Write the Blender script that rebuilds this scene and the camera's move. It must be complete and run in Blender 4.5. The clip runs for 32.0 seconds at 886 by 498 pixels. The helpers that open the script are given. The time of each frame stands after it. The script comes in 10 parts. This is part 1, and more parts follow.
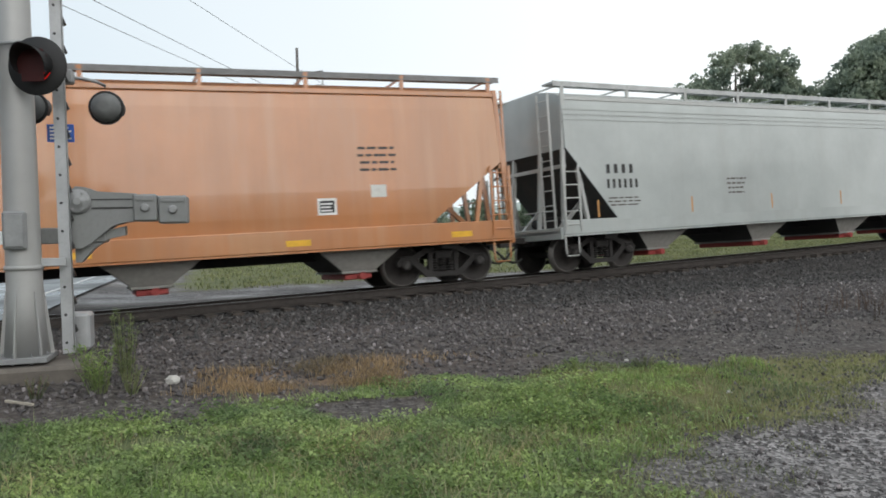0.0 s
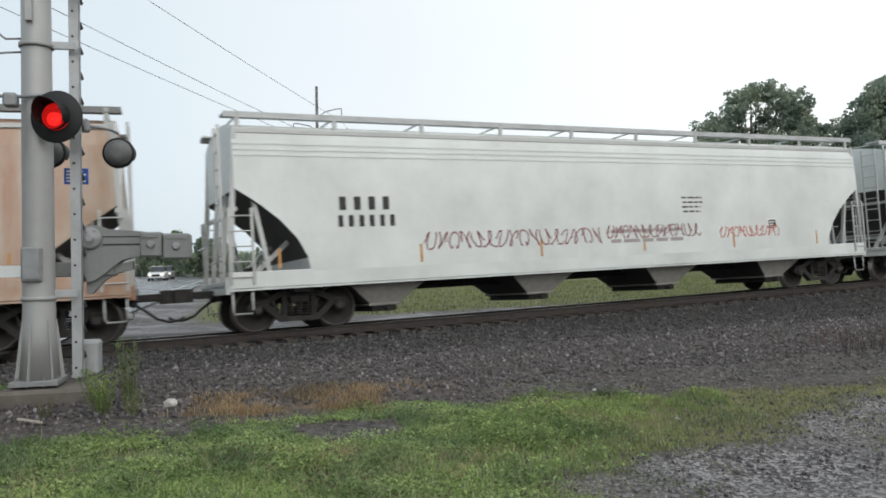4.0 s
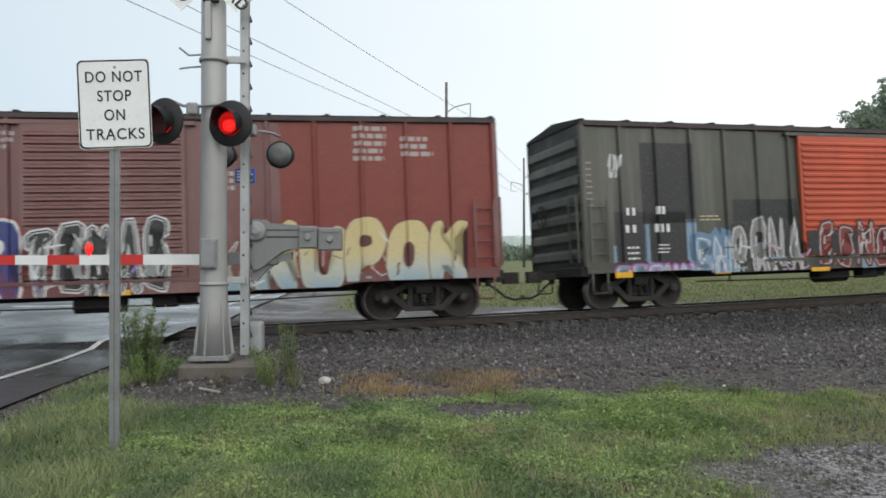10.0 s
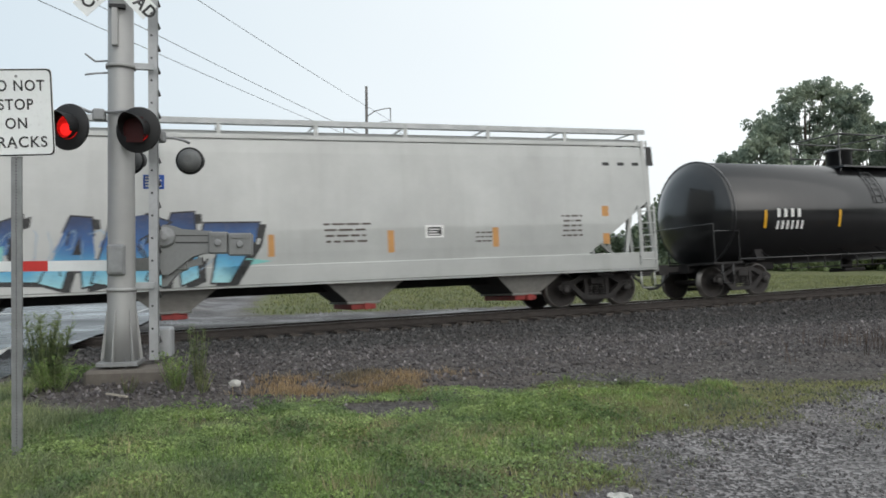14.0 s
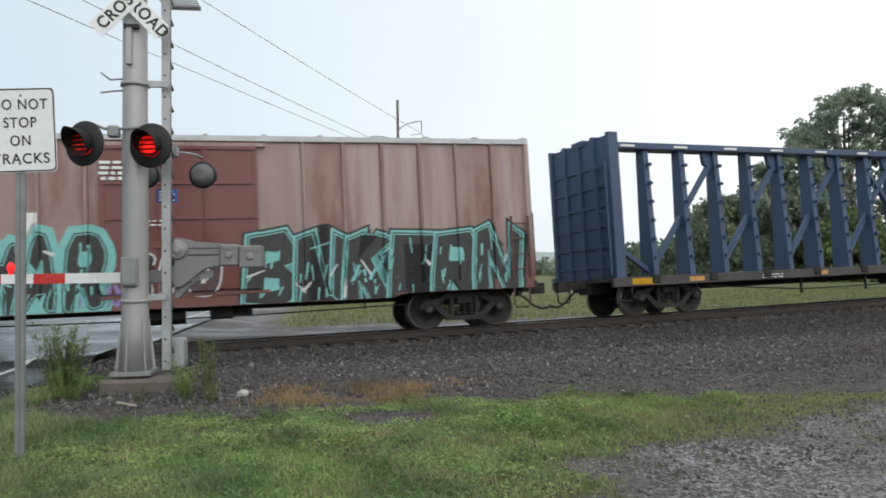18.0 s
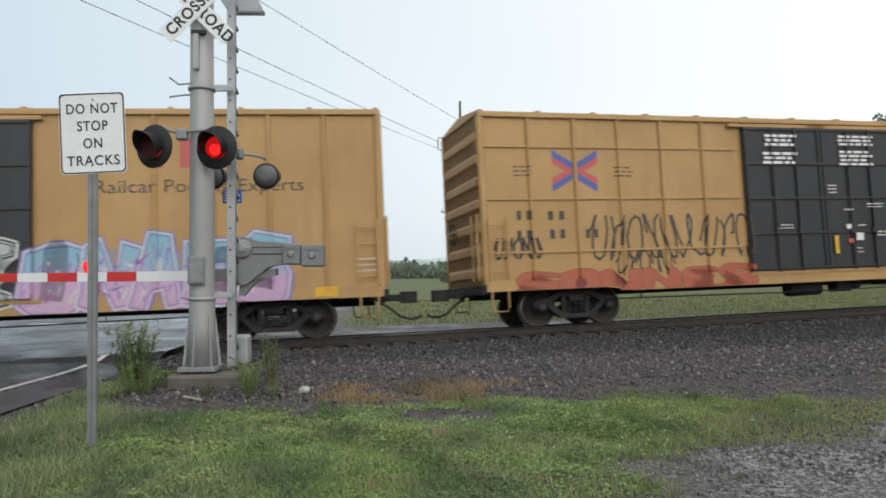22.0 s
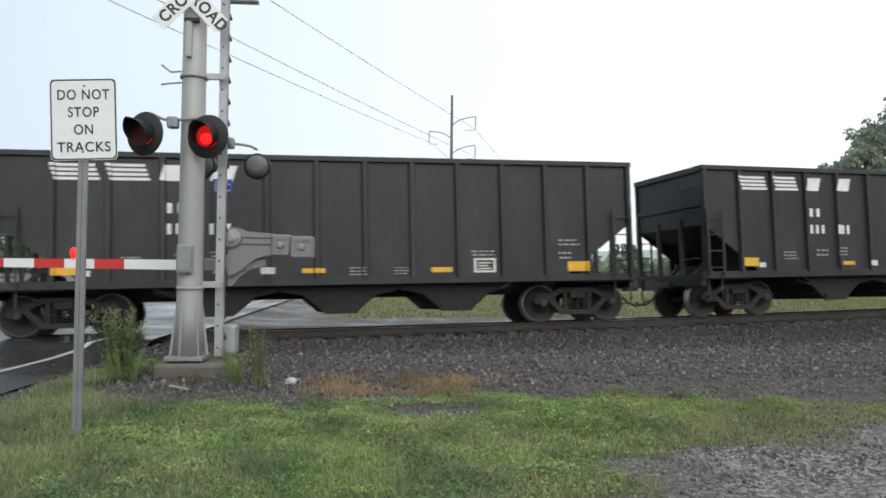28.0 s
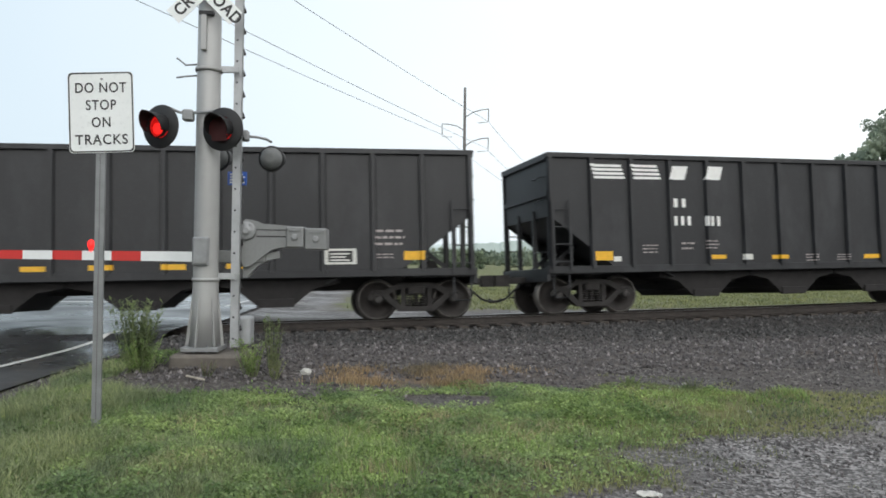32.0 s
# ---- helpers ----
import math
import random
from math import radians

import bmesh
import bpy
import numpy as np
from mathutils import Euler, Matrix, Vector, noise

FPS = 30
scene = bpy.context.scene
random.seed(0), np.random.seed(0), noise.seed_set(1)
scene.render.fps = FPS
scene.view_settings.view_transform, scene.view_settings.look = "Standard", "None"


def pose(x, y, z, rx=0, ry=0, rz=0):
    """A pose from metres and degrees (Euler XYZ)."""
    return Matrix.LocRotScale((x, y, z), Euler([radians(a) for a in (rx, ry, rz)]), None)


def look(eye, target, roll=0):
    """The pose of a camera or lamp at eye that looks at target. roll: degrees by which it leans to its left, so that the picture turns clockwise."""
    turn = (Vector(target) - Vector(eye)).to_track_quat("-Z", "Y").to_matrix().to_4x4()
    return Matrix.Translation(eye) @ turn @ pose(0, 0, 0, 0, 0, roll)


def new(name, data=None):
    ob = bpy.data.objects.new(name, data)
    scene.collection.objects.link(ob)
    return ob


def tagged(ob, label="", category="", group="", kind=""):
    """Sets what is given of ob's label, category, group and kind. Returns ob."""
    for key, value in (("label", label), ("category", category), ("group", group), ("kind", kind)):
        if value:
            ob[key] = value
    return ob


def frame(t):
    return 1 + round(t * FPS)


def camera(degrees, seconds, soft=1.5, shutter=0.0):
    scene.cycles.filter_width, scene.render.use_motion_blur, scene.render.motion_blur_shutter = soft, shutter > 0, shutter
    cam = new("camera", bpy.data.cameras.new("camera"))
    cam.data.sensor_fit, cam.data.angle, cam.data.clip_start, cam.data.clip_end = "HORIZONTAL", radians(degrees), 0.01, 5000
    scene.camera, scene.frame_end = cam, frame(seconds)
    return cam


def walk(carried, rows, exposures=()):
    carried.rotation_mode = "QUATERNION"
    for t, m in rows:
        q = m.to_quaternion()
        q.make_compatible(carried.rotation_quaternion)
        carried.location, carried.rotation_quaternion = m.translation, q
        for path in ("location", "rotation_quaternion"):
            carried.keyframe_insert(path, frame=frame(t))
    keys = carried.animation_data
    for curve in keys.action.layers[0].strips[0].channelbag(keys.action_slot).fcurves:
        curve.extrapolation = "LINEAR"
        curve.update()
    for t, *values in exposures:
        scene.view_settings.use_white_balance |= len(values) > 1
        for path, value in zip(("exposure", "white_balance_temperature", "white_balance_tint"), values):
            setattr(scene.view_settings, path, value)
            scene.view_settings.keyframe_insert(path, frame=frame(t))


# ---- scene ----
import collections

cam = camera(60.0, 32.0, soft=1.7, shutter=0.15)
PATH = [
    (0, pose(-0.043, 0.149, 1.158, 88.23, 1.45, 2.74)),
    (0.5, pose(0.080, 0.058, 1.150, 89.83, 1.46, 6.20)),
    (1, pose(0.203, -0.033, 1.142, 90.71, 0.61, 10.11)),
    (1.5, pose(0.286, -0.117, 1.140, 91.26, 0.70, 11.78)),
    (2, pose(0.334, -0.197, 1.144, 91.54, 0.93, 9.76)),
    (2.5, pose(0.377, -0.279, 1.150, 89.97, 1.59, 3.64)),
    (3, pose(0.416, -0.360, 1.158, 89.99, 1.87, 2.52)),
    (3.5, pose(0.451, -0.441, 1.166, 90.86, 1.24, 3.58)),
    (5.5, pose(0.543, -0.737, 1.195, 90.65, 1.07, 4.80)),
    (6, pose(0.555, -0.799, 1.199, 90.36, 0.55, 3.48)),
    (6.5, pose(0.555, -0.852, 1.201, 90.38, 0.64, 2.79)),
    (7, pose(0.539, -0.894, 1.201, 90.39, 1.08, 3.33)),
    (7.5, pose(0.513, -0.929, 1.199, 90.63, 0.65, 3.37)),
    (8, pose(0.484, -0.960, 1.196, 90.66, 1.56, 4.43)),
    (8.5, pose(0.457, -0.990, 1.194, 90.64, 1.71, 3.79)),
    (9, pose(0.439, -1.024, 1.191, 90.37, 1.50, 2.92)),
    (9.5, pose(0.434, -1.063, 1.191, 90.57, 1.11, 8.92)),
    (10, pose(0.442, -1.112, 1.191, 90.47, 0.13, 13.54)),
    (10.5, pose(0.457, -1.166, 1.192, 89.99, -0.11, 1.40)),
    (11, pose(0.478, -1.223, 1.194, 90.22, -0.42, -7.41)),
    (11.5, pose(0.505, -1.279, 1.196, 90.48, -0.87, -5.98)),
    (12, pose(0.537, -1.332, 1.198, 91.10, -0.35, -1.84)),
    (12.5, pose(0.573, -1.378, 1.199, 91.47, 0.51, 7.02)),
    (13, pose(0.614, -1.414, 1.199, 90.91, 0.87, 7.19)),
    (13.5, pose(0.662, -1.438, 1.198, 90.92, 0.56, 8.21)),
    (15.5, pose(0.915, -1.470, 1.190, 89.69, 0.35, 4.64)),
    (16, pose(0.974, -1.471, 1.187, 89.83, 0.86, 3.86)),
    (16.5, pose(1.024, -1.473, 1.185, 89.80, 1.86, 2.87)),
    (17, pose(1.066, -1.473, 1.182, 90.34, 0.43, 3.52)),
    (17.5, pose(1.103, -1.470, 1.180, 90.85, -0.33, 5.18)),
    (18, pose(1.134, -1.465, 1.178, 91.64, 0.71, 10.44)),
    (18.5, pose(1.159, -1.459, 1.176, 91.82, 1.18, 15.22)),
    (19, pose(1.180, -1.454, 1.173, 91.63, 1.25, 19.91)),
    (19.5, pose(1.195, -1.451, 1.170, 90.93, 1.01, 20.79)),
    (20, pose(1.204, -1.451, 1.166, 91.06, 1.13, 18.30)),
    (20.5, pose(1.207, -1.452, 1.162, 91.98, 1.13, 11.12)),
    (21, pose(1.206, -1.453, 1.157, 92.22, 0.56, 11.72)),
    (21.5, pose(1.202, -1.455, 1.152, 91.85, 0.28, 16.45)),
    (22, pose(1.197, -1.457, 1.148, 91.79, 0.56, 15.14)),
    (22.5, pose(1.192, -1.459, 1.145, 91.77, 0.47, 12.50)),
    (23, pose(1.190, -1.461, 1.144, 91.87, 0.09, 13.73)),
    (23.5, pose(1.189, -1.462, 1.144, 91.95, 0.29, 15.12)),
    (24, pose(1.189, -1.463, 1.145, 91.98, 0.56, 14.96)),
    (24.5, pose(1.188, -1.464, 1.147, 91.87, 0.58, 14.64)),
    (25, pose(1.187, -1.465, 1.149, 91.90, 0.14, 14.56)),
    (25.5, pose(1.187, -1.466, 1.152, 91.80, -0.30, 14.21)),
    (27.5, pose(1.185, -1.471, 1.160, 91.48, -0.40, 14.40)),
    (28, pose(1.184, -1.474, 1.160, 91.33, -0.73, 14.25)),
    (28.5, pose(1.184, -1.477, 1.160, 91.12, -0.20, 14.21)),
    (29, pose(1.184, -1.480, 1.159, 90.99, 0.39, 14.12)),
    (29.5, pose(1.183, -1.484, 1.157, 90.90, 0.38, 14.04)),
    (30, pose(1.183, -1.488, 1.154, 91.00, -0.06, 14.06)),
    (30.5, pose(1.183, -1.493, 1.152, 90.96, -0.24, 14.28)),
    (31, pose(1.183, -1.497, 1.149, 90.85, -0.31, 14.73)),
    (31.5, pose(1.183, -1.502, 1.146, 90.85, -0.45, 14.97)),
    (32, pose(1.183, -1.506, 1.144, 90.78, -0.70, 15.22)),
]

walk(cam, PATH, [(0.0, 0.0), (0.7, 0.0), (1.6, -0.08), (2.6, -0.08), (3.6, -0.04), (5.6, -0.15), (6.2, -0.15), (6.9, 0.0), (11.6, 0.0), (12.5, -0.08), (13.6, -0.08), (15.4, 0.14), (16.8, 0.12), (17.8, 0.0), (18.6, -0.10), (20.1, -0.16), (20.9, -0.08), (23.6, -0.03), (24.6, 0.08), (28.0, 0.14), (32.0, 0.16)])

# ---- light: an overcast, rainy afternoon; brighter cloud towards the right ----
world = bpy.data.worlds.new("overcast_sky")
scene.world = world
world.use_nodes = True
wn, wl = world.node_tree.nodes, world.node_tree.links
wn.clear()
sky = wn.new("ShaderNodeTexSky")
sky.sky_type, sky.sun_disc = "NISHITA", False
sky.sun_elevation, sky.sun_rotation = radians(30), radians(150)
sky.dust_density, sky.air_density = 4.0, 1.0
grey = wn.new("ShaderNodeHueSaturation")
grey.inputs["Saturation"].default_value = 0.30
grey.inputs["Value"].default_value = 0.10
coord = wn.new("ShaderNodeTexCoord")
cloud = wn.new("ShaderNodeTexNoise")
cloud.inputs["Scale"].default_value = 1.6
cloud.inputs["Detail"].default_value = 3.0
split = wn.new("ShaderNodeSeparateXYZ")
mixx = wn.new("ShaderNodeMapRange")
mixx.inputs["From Min"].default_value, mixx.inputs["From Max"].default_value = -0.75, 0.35
mixx.inputs["To Min"].default_value, mixx.inputs["To Max"].default_value = 0.0, 1.0
cover = wn.new("ShaderNodeMix")
cover.data_type = "RGBA"
cover.inputs["A"].default_value = (0.54, 0.65, 0.73, 1)
cover.inputs["B"].default_value = (0.97, 1.0, 1.0, 1)
veil = wn.new("ShaderNodeMix")
veil.data_type = "RGBA"
veil.inputs["Factor"].default_value = 0.82
back = wn.new("ShaderNodeBackground")
back.inputs["Strength"].default_value = 1.28
wout = wn.new("ShaderNodeOutputWorld")
wl.new(coord.outputs["Generated"], split.inputs[0])
wl.new(coord.outputs["Generated"], cloud.inputs["Vector"])
wob = wn.new("ShaderNodeMath")
wob.operation = "MULTIPLY_ADD"
wob.inputs[1].default_value, wob.inputs[2].default_value = 0.35, -0.17
wl.new(cloud.outputs["Fac"], wob.inputs[0])
addx = wn.new("ShaderNodeMath")
wl.new(split.outputs["X"], addx.inputs[0])
wl.new(wob.outputs[0], addx.inputs[1])
wl.new(addx.outputs[0], mixx.inputs["Value"])
wl.new(mixx.outputs[0], cover.inputs["Factor"])
wl.new(sky.outputs[0], grey.inputs["Color"])
wl.new(grey.outputs[0], veil.inputs["A"])
wl.new(cover.outputs["Result"], veil.inputs["B"])
wl.new(veil.outputs["Result"], back.inputs["Color"])
wl.new(back.outputs[0], wout.inputs["Surface"])

sun = new("sun", bpy.data.lights.new("sun", "SUN"))
sun.data.energy, sun.data.angle, sun.data.color = 0.92, radians(85), (1.0, 0.985, 0.96)
sun.matrix_world = look((24, -42, 28), (0, 0, 0))

# ---- the track's line: a bend to the far side, straight beyond it ----
TRACK_X, TRACK_Y, TRACK_TURN, TRACK_BEND = -5.365, 15.931, radians(27.84), 0.00516
TRACK_Z, TRACK_GRADE, TRACK_BANK = -0.317, 0.0245, 2.89
BEND_A, BEND_B = -25.0, 48.0


def rail_line(s):
    """Centre of the rail heads at s metres along: x, y, z, heading."""
    c = min(max(s, BEND_A), BEND_B)
    th = TRACK_TURN + TRACK_BEND * c
    x = TRACK_X + (math.sin(th) - math.sin(TRACK_TURN)) / TRACK_BEND
    y = TRACK_Y - (math.cos(th) - math.cos(TRACK_TURN)) / TRACK_BEND
    x, y = x + (s - c) * math.cos(th), y + (s - c) * math.sin(th)
    return x, y, TRACK_Z + TRACK_GRADE * min(max(s, -22.0), 45.0), th


def beside(s, off, up=0.0):
    """A point beside the track: off metres to the camera's side, up metres over the rail heads, banked."""
    x, y, z, th = rail_line(s)
    b = radians(TRACK_BANK)
    a, c = off * math.cos(b) - up * math.sin(b), off * math.sin(b) + up * math.cos(b)
    return Vector((x + a * math.sin(th), y - a * math.cos(th), z + c))


SPINE = np.array([rail_line(s)[:2] for s in np.arange(-300.0, 300.1, 0.5)])


def track_place(x, y):
    """Along and across the track for a place on the ground; across is positive on the camera's side."""
    d = (SPINE[:, 0] - x) ** 2 + (SPINE[:, 1] - y) ** 2
    s = float(np.argmin(d)) * 0.5 - 300.0
    tx, ty, tz, th = rail_line(s)
    s += (x - tx) * math.cos(th) + (y - ty) * math.sin(th)
    tx, ty, tz, th = rail_line(s)
    return s, (x - tx) * math.sin(th) - (y - ty) * math.cos(th), tz


# ---- building helpers ----
def bmnew():
    return bmesh.new()


def box(bm, x0, x1, y0, y1, z0, z1, bevel=0.0):
    vs = [bm.verts.new((x, y, z)) for x in (x0, x1) for y in (y0, y1) for z in (z0, z1)]
    fs = [bm.faces.new([vs[i] for i in q]) for q in ((0, 1, 3, 2), (4, 6, 7, 5), (0, 4, 5, 1), (2, 3, 7, 6), (0, 2, 6, 4), (1, 5, 7, 3))]
    if bevel:
        edges = list({e for f in fs for e in f.edges})
        bmesh.ops.bevel(bm, geom=edges, offset=bevel, segments=1, affect="EDGES")
    return bm


def beam(bm, a, b, w, h, upv=(0, 0, 1)):
    """A square bar from a to b, w wide and h high."""
    a, b = Vector(a), Vector(b)
    d = (b - a).normalized()
    u = Vector(upv)
    if abs(d.dot(u)) > 0.98:
        u = Vector((0, 1, 0))
    r = d.cross(u).normalized()
    u = r.cross(d).normalized()
    vs = [bm.verts.new(p + r * (i * w / 2) + u * (j * h / 2)) for p in (a, b) for i, j in ((-1, -1), (1, -1), (1, 1), (-1, 1))]
    for q in ((0, 1, 2, 3), (7, 6, 5, 4), (0, 4, 5, 1), (1, 5, 6, 2), (2, 6, 7, 3), (3, 7, 4, 0)):
        bm.faces.new([vs[i] for i in q])
    return bm


def rod(bm, a, b, r, seg=8, r2=None, cap=True):
    a, b = Vector(a), Vector(b)
    d = (b - a).normalized()
    u = Vector((0, 0, 1)) if abs(d.z) < 0.9 else Vector((1, 0, 0))
    x = d.cross(u).normalized()
    y = d.cross(x).normalized()
    r2 = r if r2 is None else r2
    rings = []
    for p, q in ((a, r), (b, r2)):
        rings.append([bm.verts.new(p + x * (q * math.cos(k * math.tau / seg)) + y * (q * math.sin(k * math.tau / seg))) for k in range(seg)])
    for k in range(seg):
        f = bm.faces.new((rings[0][k], rings[0][(k + 1) % seg], rings[1][(k + 1) % seg], rings[1][k]))
        f.smooth = seg > 6
    if cap:
        bm.faces.new(rings[0][::-1])
        bm.faces.new(rings[1])
    return bm


def tube(bm, pts, r, seg=6):
    """A bent pipe through the points."""
    pts = [Vector(p) for p in pts]
    rings = []
    for i, p in enumerate(pts):
        d = (pts[min(i + 1, len(pts) - 1)] - pts[max(i - 1, 0)]).normalized()
        u = Vector((0, 0, 1)) if abs(d.z) < 0.9 else Vector((1, 0, 0))
        x = d.cross(u).normalized()
        y = d.cross(x).normalized()
        rings.append([bm.verts.new(p + x * (r * math.cos(k * math.tau / seg)) + y * (r * math.sin(k * math.tau / seg))) for k in range(seg)])
    for a, b in zip(rings, rings[1:]):
        for k in range(seg):
            f = bm.faces.new((a[k], a[(k + 1) % seg], b[(k + 1) % seg], b[k]))
            f.smooth = True
    bm.faces.new(rings[0][::-1])
    bm.faces.new(rings[-1])
    return bm


def prism(bm, outline, y0, y1, axis="y"):
    """An outline in x and z, given depth along y (or in y and z along x, or in x and y along z)."""
    def put(u, v, w):
        return {"y": (u, w, v), "x": (w, u, v), "z": (u, v, w)}[axis]
    a = [bm.verts.new(put(u, v, y0)) for u, v in outline]
    b = [bm.verts.new(put(u, v, y1)) for u, v in outline]
    n = len(outline)
    bm.faces.new(a)
    bm.faces.new(b[::-1])
    for k in range(n):
        bm.faces.new((a[k], b[k], b[(k + 1) % n], a[(k + 1) % n]))
    return bm


def loft(bm, rings, cap=True, smooth=False):
    rows = [[bm.verts.new(p) for p in ring] for ring in rings]
    n = len(rows[0])
    for a, b in zip(rows, rows[1:]):
        for k in range(n):
            f = bm.faces.new((a[k], a[(k + 1) % n], b[(k + 1) % n], b[k]))
            f.smooth = smooth
    if cap:
        bm.faces.new(rows[0][::-1])
        bm.faces.new(rows[-1])
    return bm


def lathe(bm, profile, axis_a, axis_b, seg=20, smooth=True):
    """Rings of (distance along, radius) round the line from axis_a to axis_b."""
    a, d = Vector(axis_a), (Vector(axis_b) - Vector(axis_a)).normalized()
    u = Vector((0, 0, 1)) if abs(d.z) < 0.9 else Vector((1, 0, 0))
    x = d.cross(u).normalized()
    y = d.cross(x).normalized()
    rows = [[bm.verts.new(a + d * t + x * (r * math.cos(k * math.tau / seg)) + y * (r * math.sin(k * math.tau / seg))) for k in range(seg)] for t, r in profile]
    for p, q in zip(rows, rows[1:]):
        for k in range(seg):
            f = bm.faces.new((p[k], p[(k + 1) % seg], q[(k + 1) % seg], q[k]))
            f.smooth = smooth
    bm.faces.new(rows[0][::-1])
    bm.faces.new(rows[-1])
    return bm


def meshed(name, bm, material, smooth_angle=None):
    bmesh.ops.recalc_face_normals(bm, faces=bm.faces)
    me = bpy.data.meshes.new(name)
    bm.to_mesh(me)
    bm.free()
    for m in (material if isinstance(material, (list, tuple)) else [material]):
        me.materials.append(m)
    return me


def part(name, bm, material, parent, label=""):
    ob = new(name, bm if isinstance(bm, bpy.types.Mesh) else meshed(name, bm, material))
    ob.parent = parent
    if label:
        ob["label"] = label
    return ob


def thing(name, label, category, group="", kind=""):
    ob = new(name)
    ob.empty_display_size = 0.2
    return tagged(ob, label, category, group, kind)


def solid(name, bm, material, label="", category="", group="", kind=""):
    return tagged(new(name, meshed(name, bm, material)), label, category, group, kind)


# ---- materials ----
def nodes_of(name):
    m = bpy.data.materials.new(name)
    m.use_nodes = True
    nt = m.node_tree
    return m, nt.nodes, nt.links, nt.nodes["Principled BSDF"]


def noise_node(n, l, scale, detail=4.0, rough=0.55, stretch=None, random_shift=True):
    tc = n.new("ShaderNodeTexCoord")
    mp = n.new("ShaderNodeMapping")
    tx = n.new("ShaderNodeTexNoise")
    tx.inputs["Scale"].default_value, tx.inputs["Detail"].default_value, tx.inputs["Roughness"].default_value = scale, detail, rough
    if stretch:
        mp.inputs["Scale"].default_value = stretch
    src = tc.outputs["Object"]
    if random_shift:
        info = n.new("ShaderNodeObjectInfo")
        va = n.new("ShaderNodeVectorMath")
        va.operation = "MULTIPLY_ADD"
        va.inputs[1].default_value = (0, 0, 0)
        comb = n.new("ShaderNodeCombineXYZ")
        mul = n.new("ShaderNodeMath")
        mul.operation = "MULTIPLY"
        mul.inputs[1].default_value = 37.0
        l.new(info.outputs["Random"], mul.inputs[0])
        l.new(mul.outputs[0], comb.inputs["X"])
        add = n.new("ShaderNodeVectorMath")
        add.operation = "ADD"
        l.new(src, add.inputs[0])
        l.new(comb.outputs[0], add.inputs[1])
        src = add.outputs[0]
    l.new(src, mp.inputs["Vector"])
    l.new(mp.outputs[0], tx.inputs["Vector"])
    return tx.outputs["Fac"]


def ramp(n, l, src, stops):
    r = n.new("ShaderNodeValToRGB")
    while len(r.color_ramp.elements) < len(stops):
        r.color_ramp.elements.new(0.5)
    for e, (p, c) in zip(r.color_ramp.elements, stops):
        e.position = p
        e.color = (*c, 1) if len(c) == 3 else c
    l.new(src, r.inputs[0])
    return r.outputs["Color"]


def blend(n, l, fac, a, b, mode="MIX"):
    m = n.new("ShaderNodeMix")
    m.data_type, m.blend_type = "RGBA", mode
    if isinstance(fac, float):
        m.inputs["Factor"].default_value = fac
    else:
        l.new(fac, m.inputs["Factor"])
    for key, v in (("A", a), ("B", b)):
        if isinstance(v, tuple):
            m.inputs[key].default_value = (*v, 1)
        else:
            l.new(v, m.inputs[key])
    return m.outputs["Result"]


def bump(n, l, bs, src, strength, dist=0.02):
    b = n.new("ShaderNodeBump")
    b.inputs["Strength"].default_value, b.inputs["Distance"].default_value = strength, dist
    l.new(src, b.inputs["Height"])
    l.new(b.outputs[0], bs.inputs["Normal"])


def scaled(c, k):
    return tuple(min(1.0, v * k) for v in c)


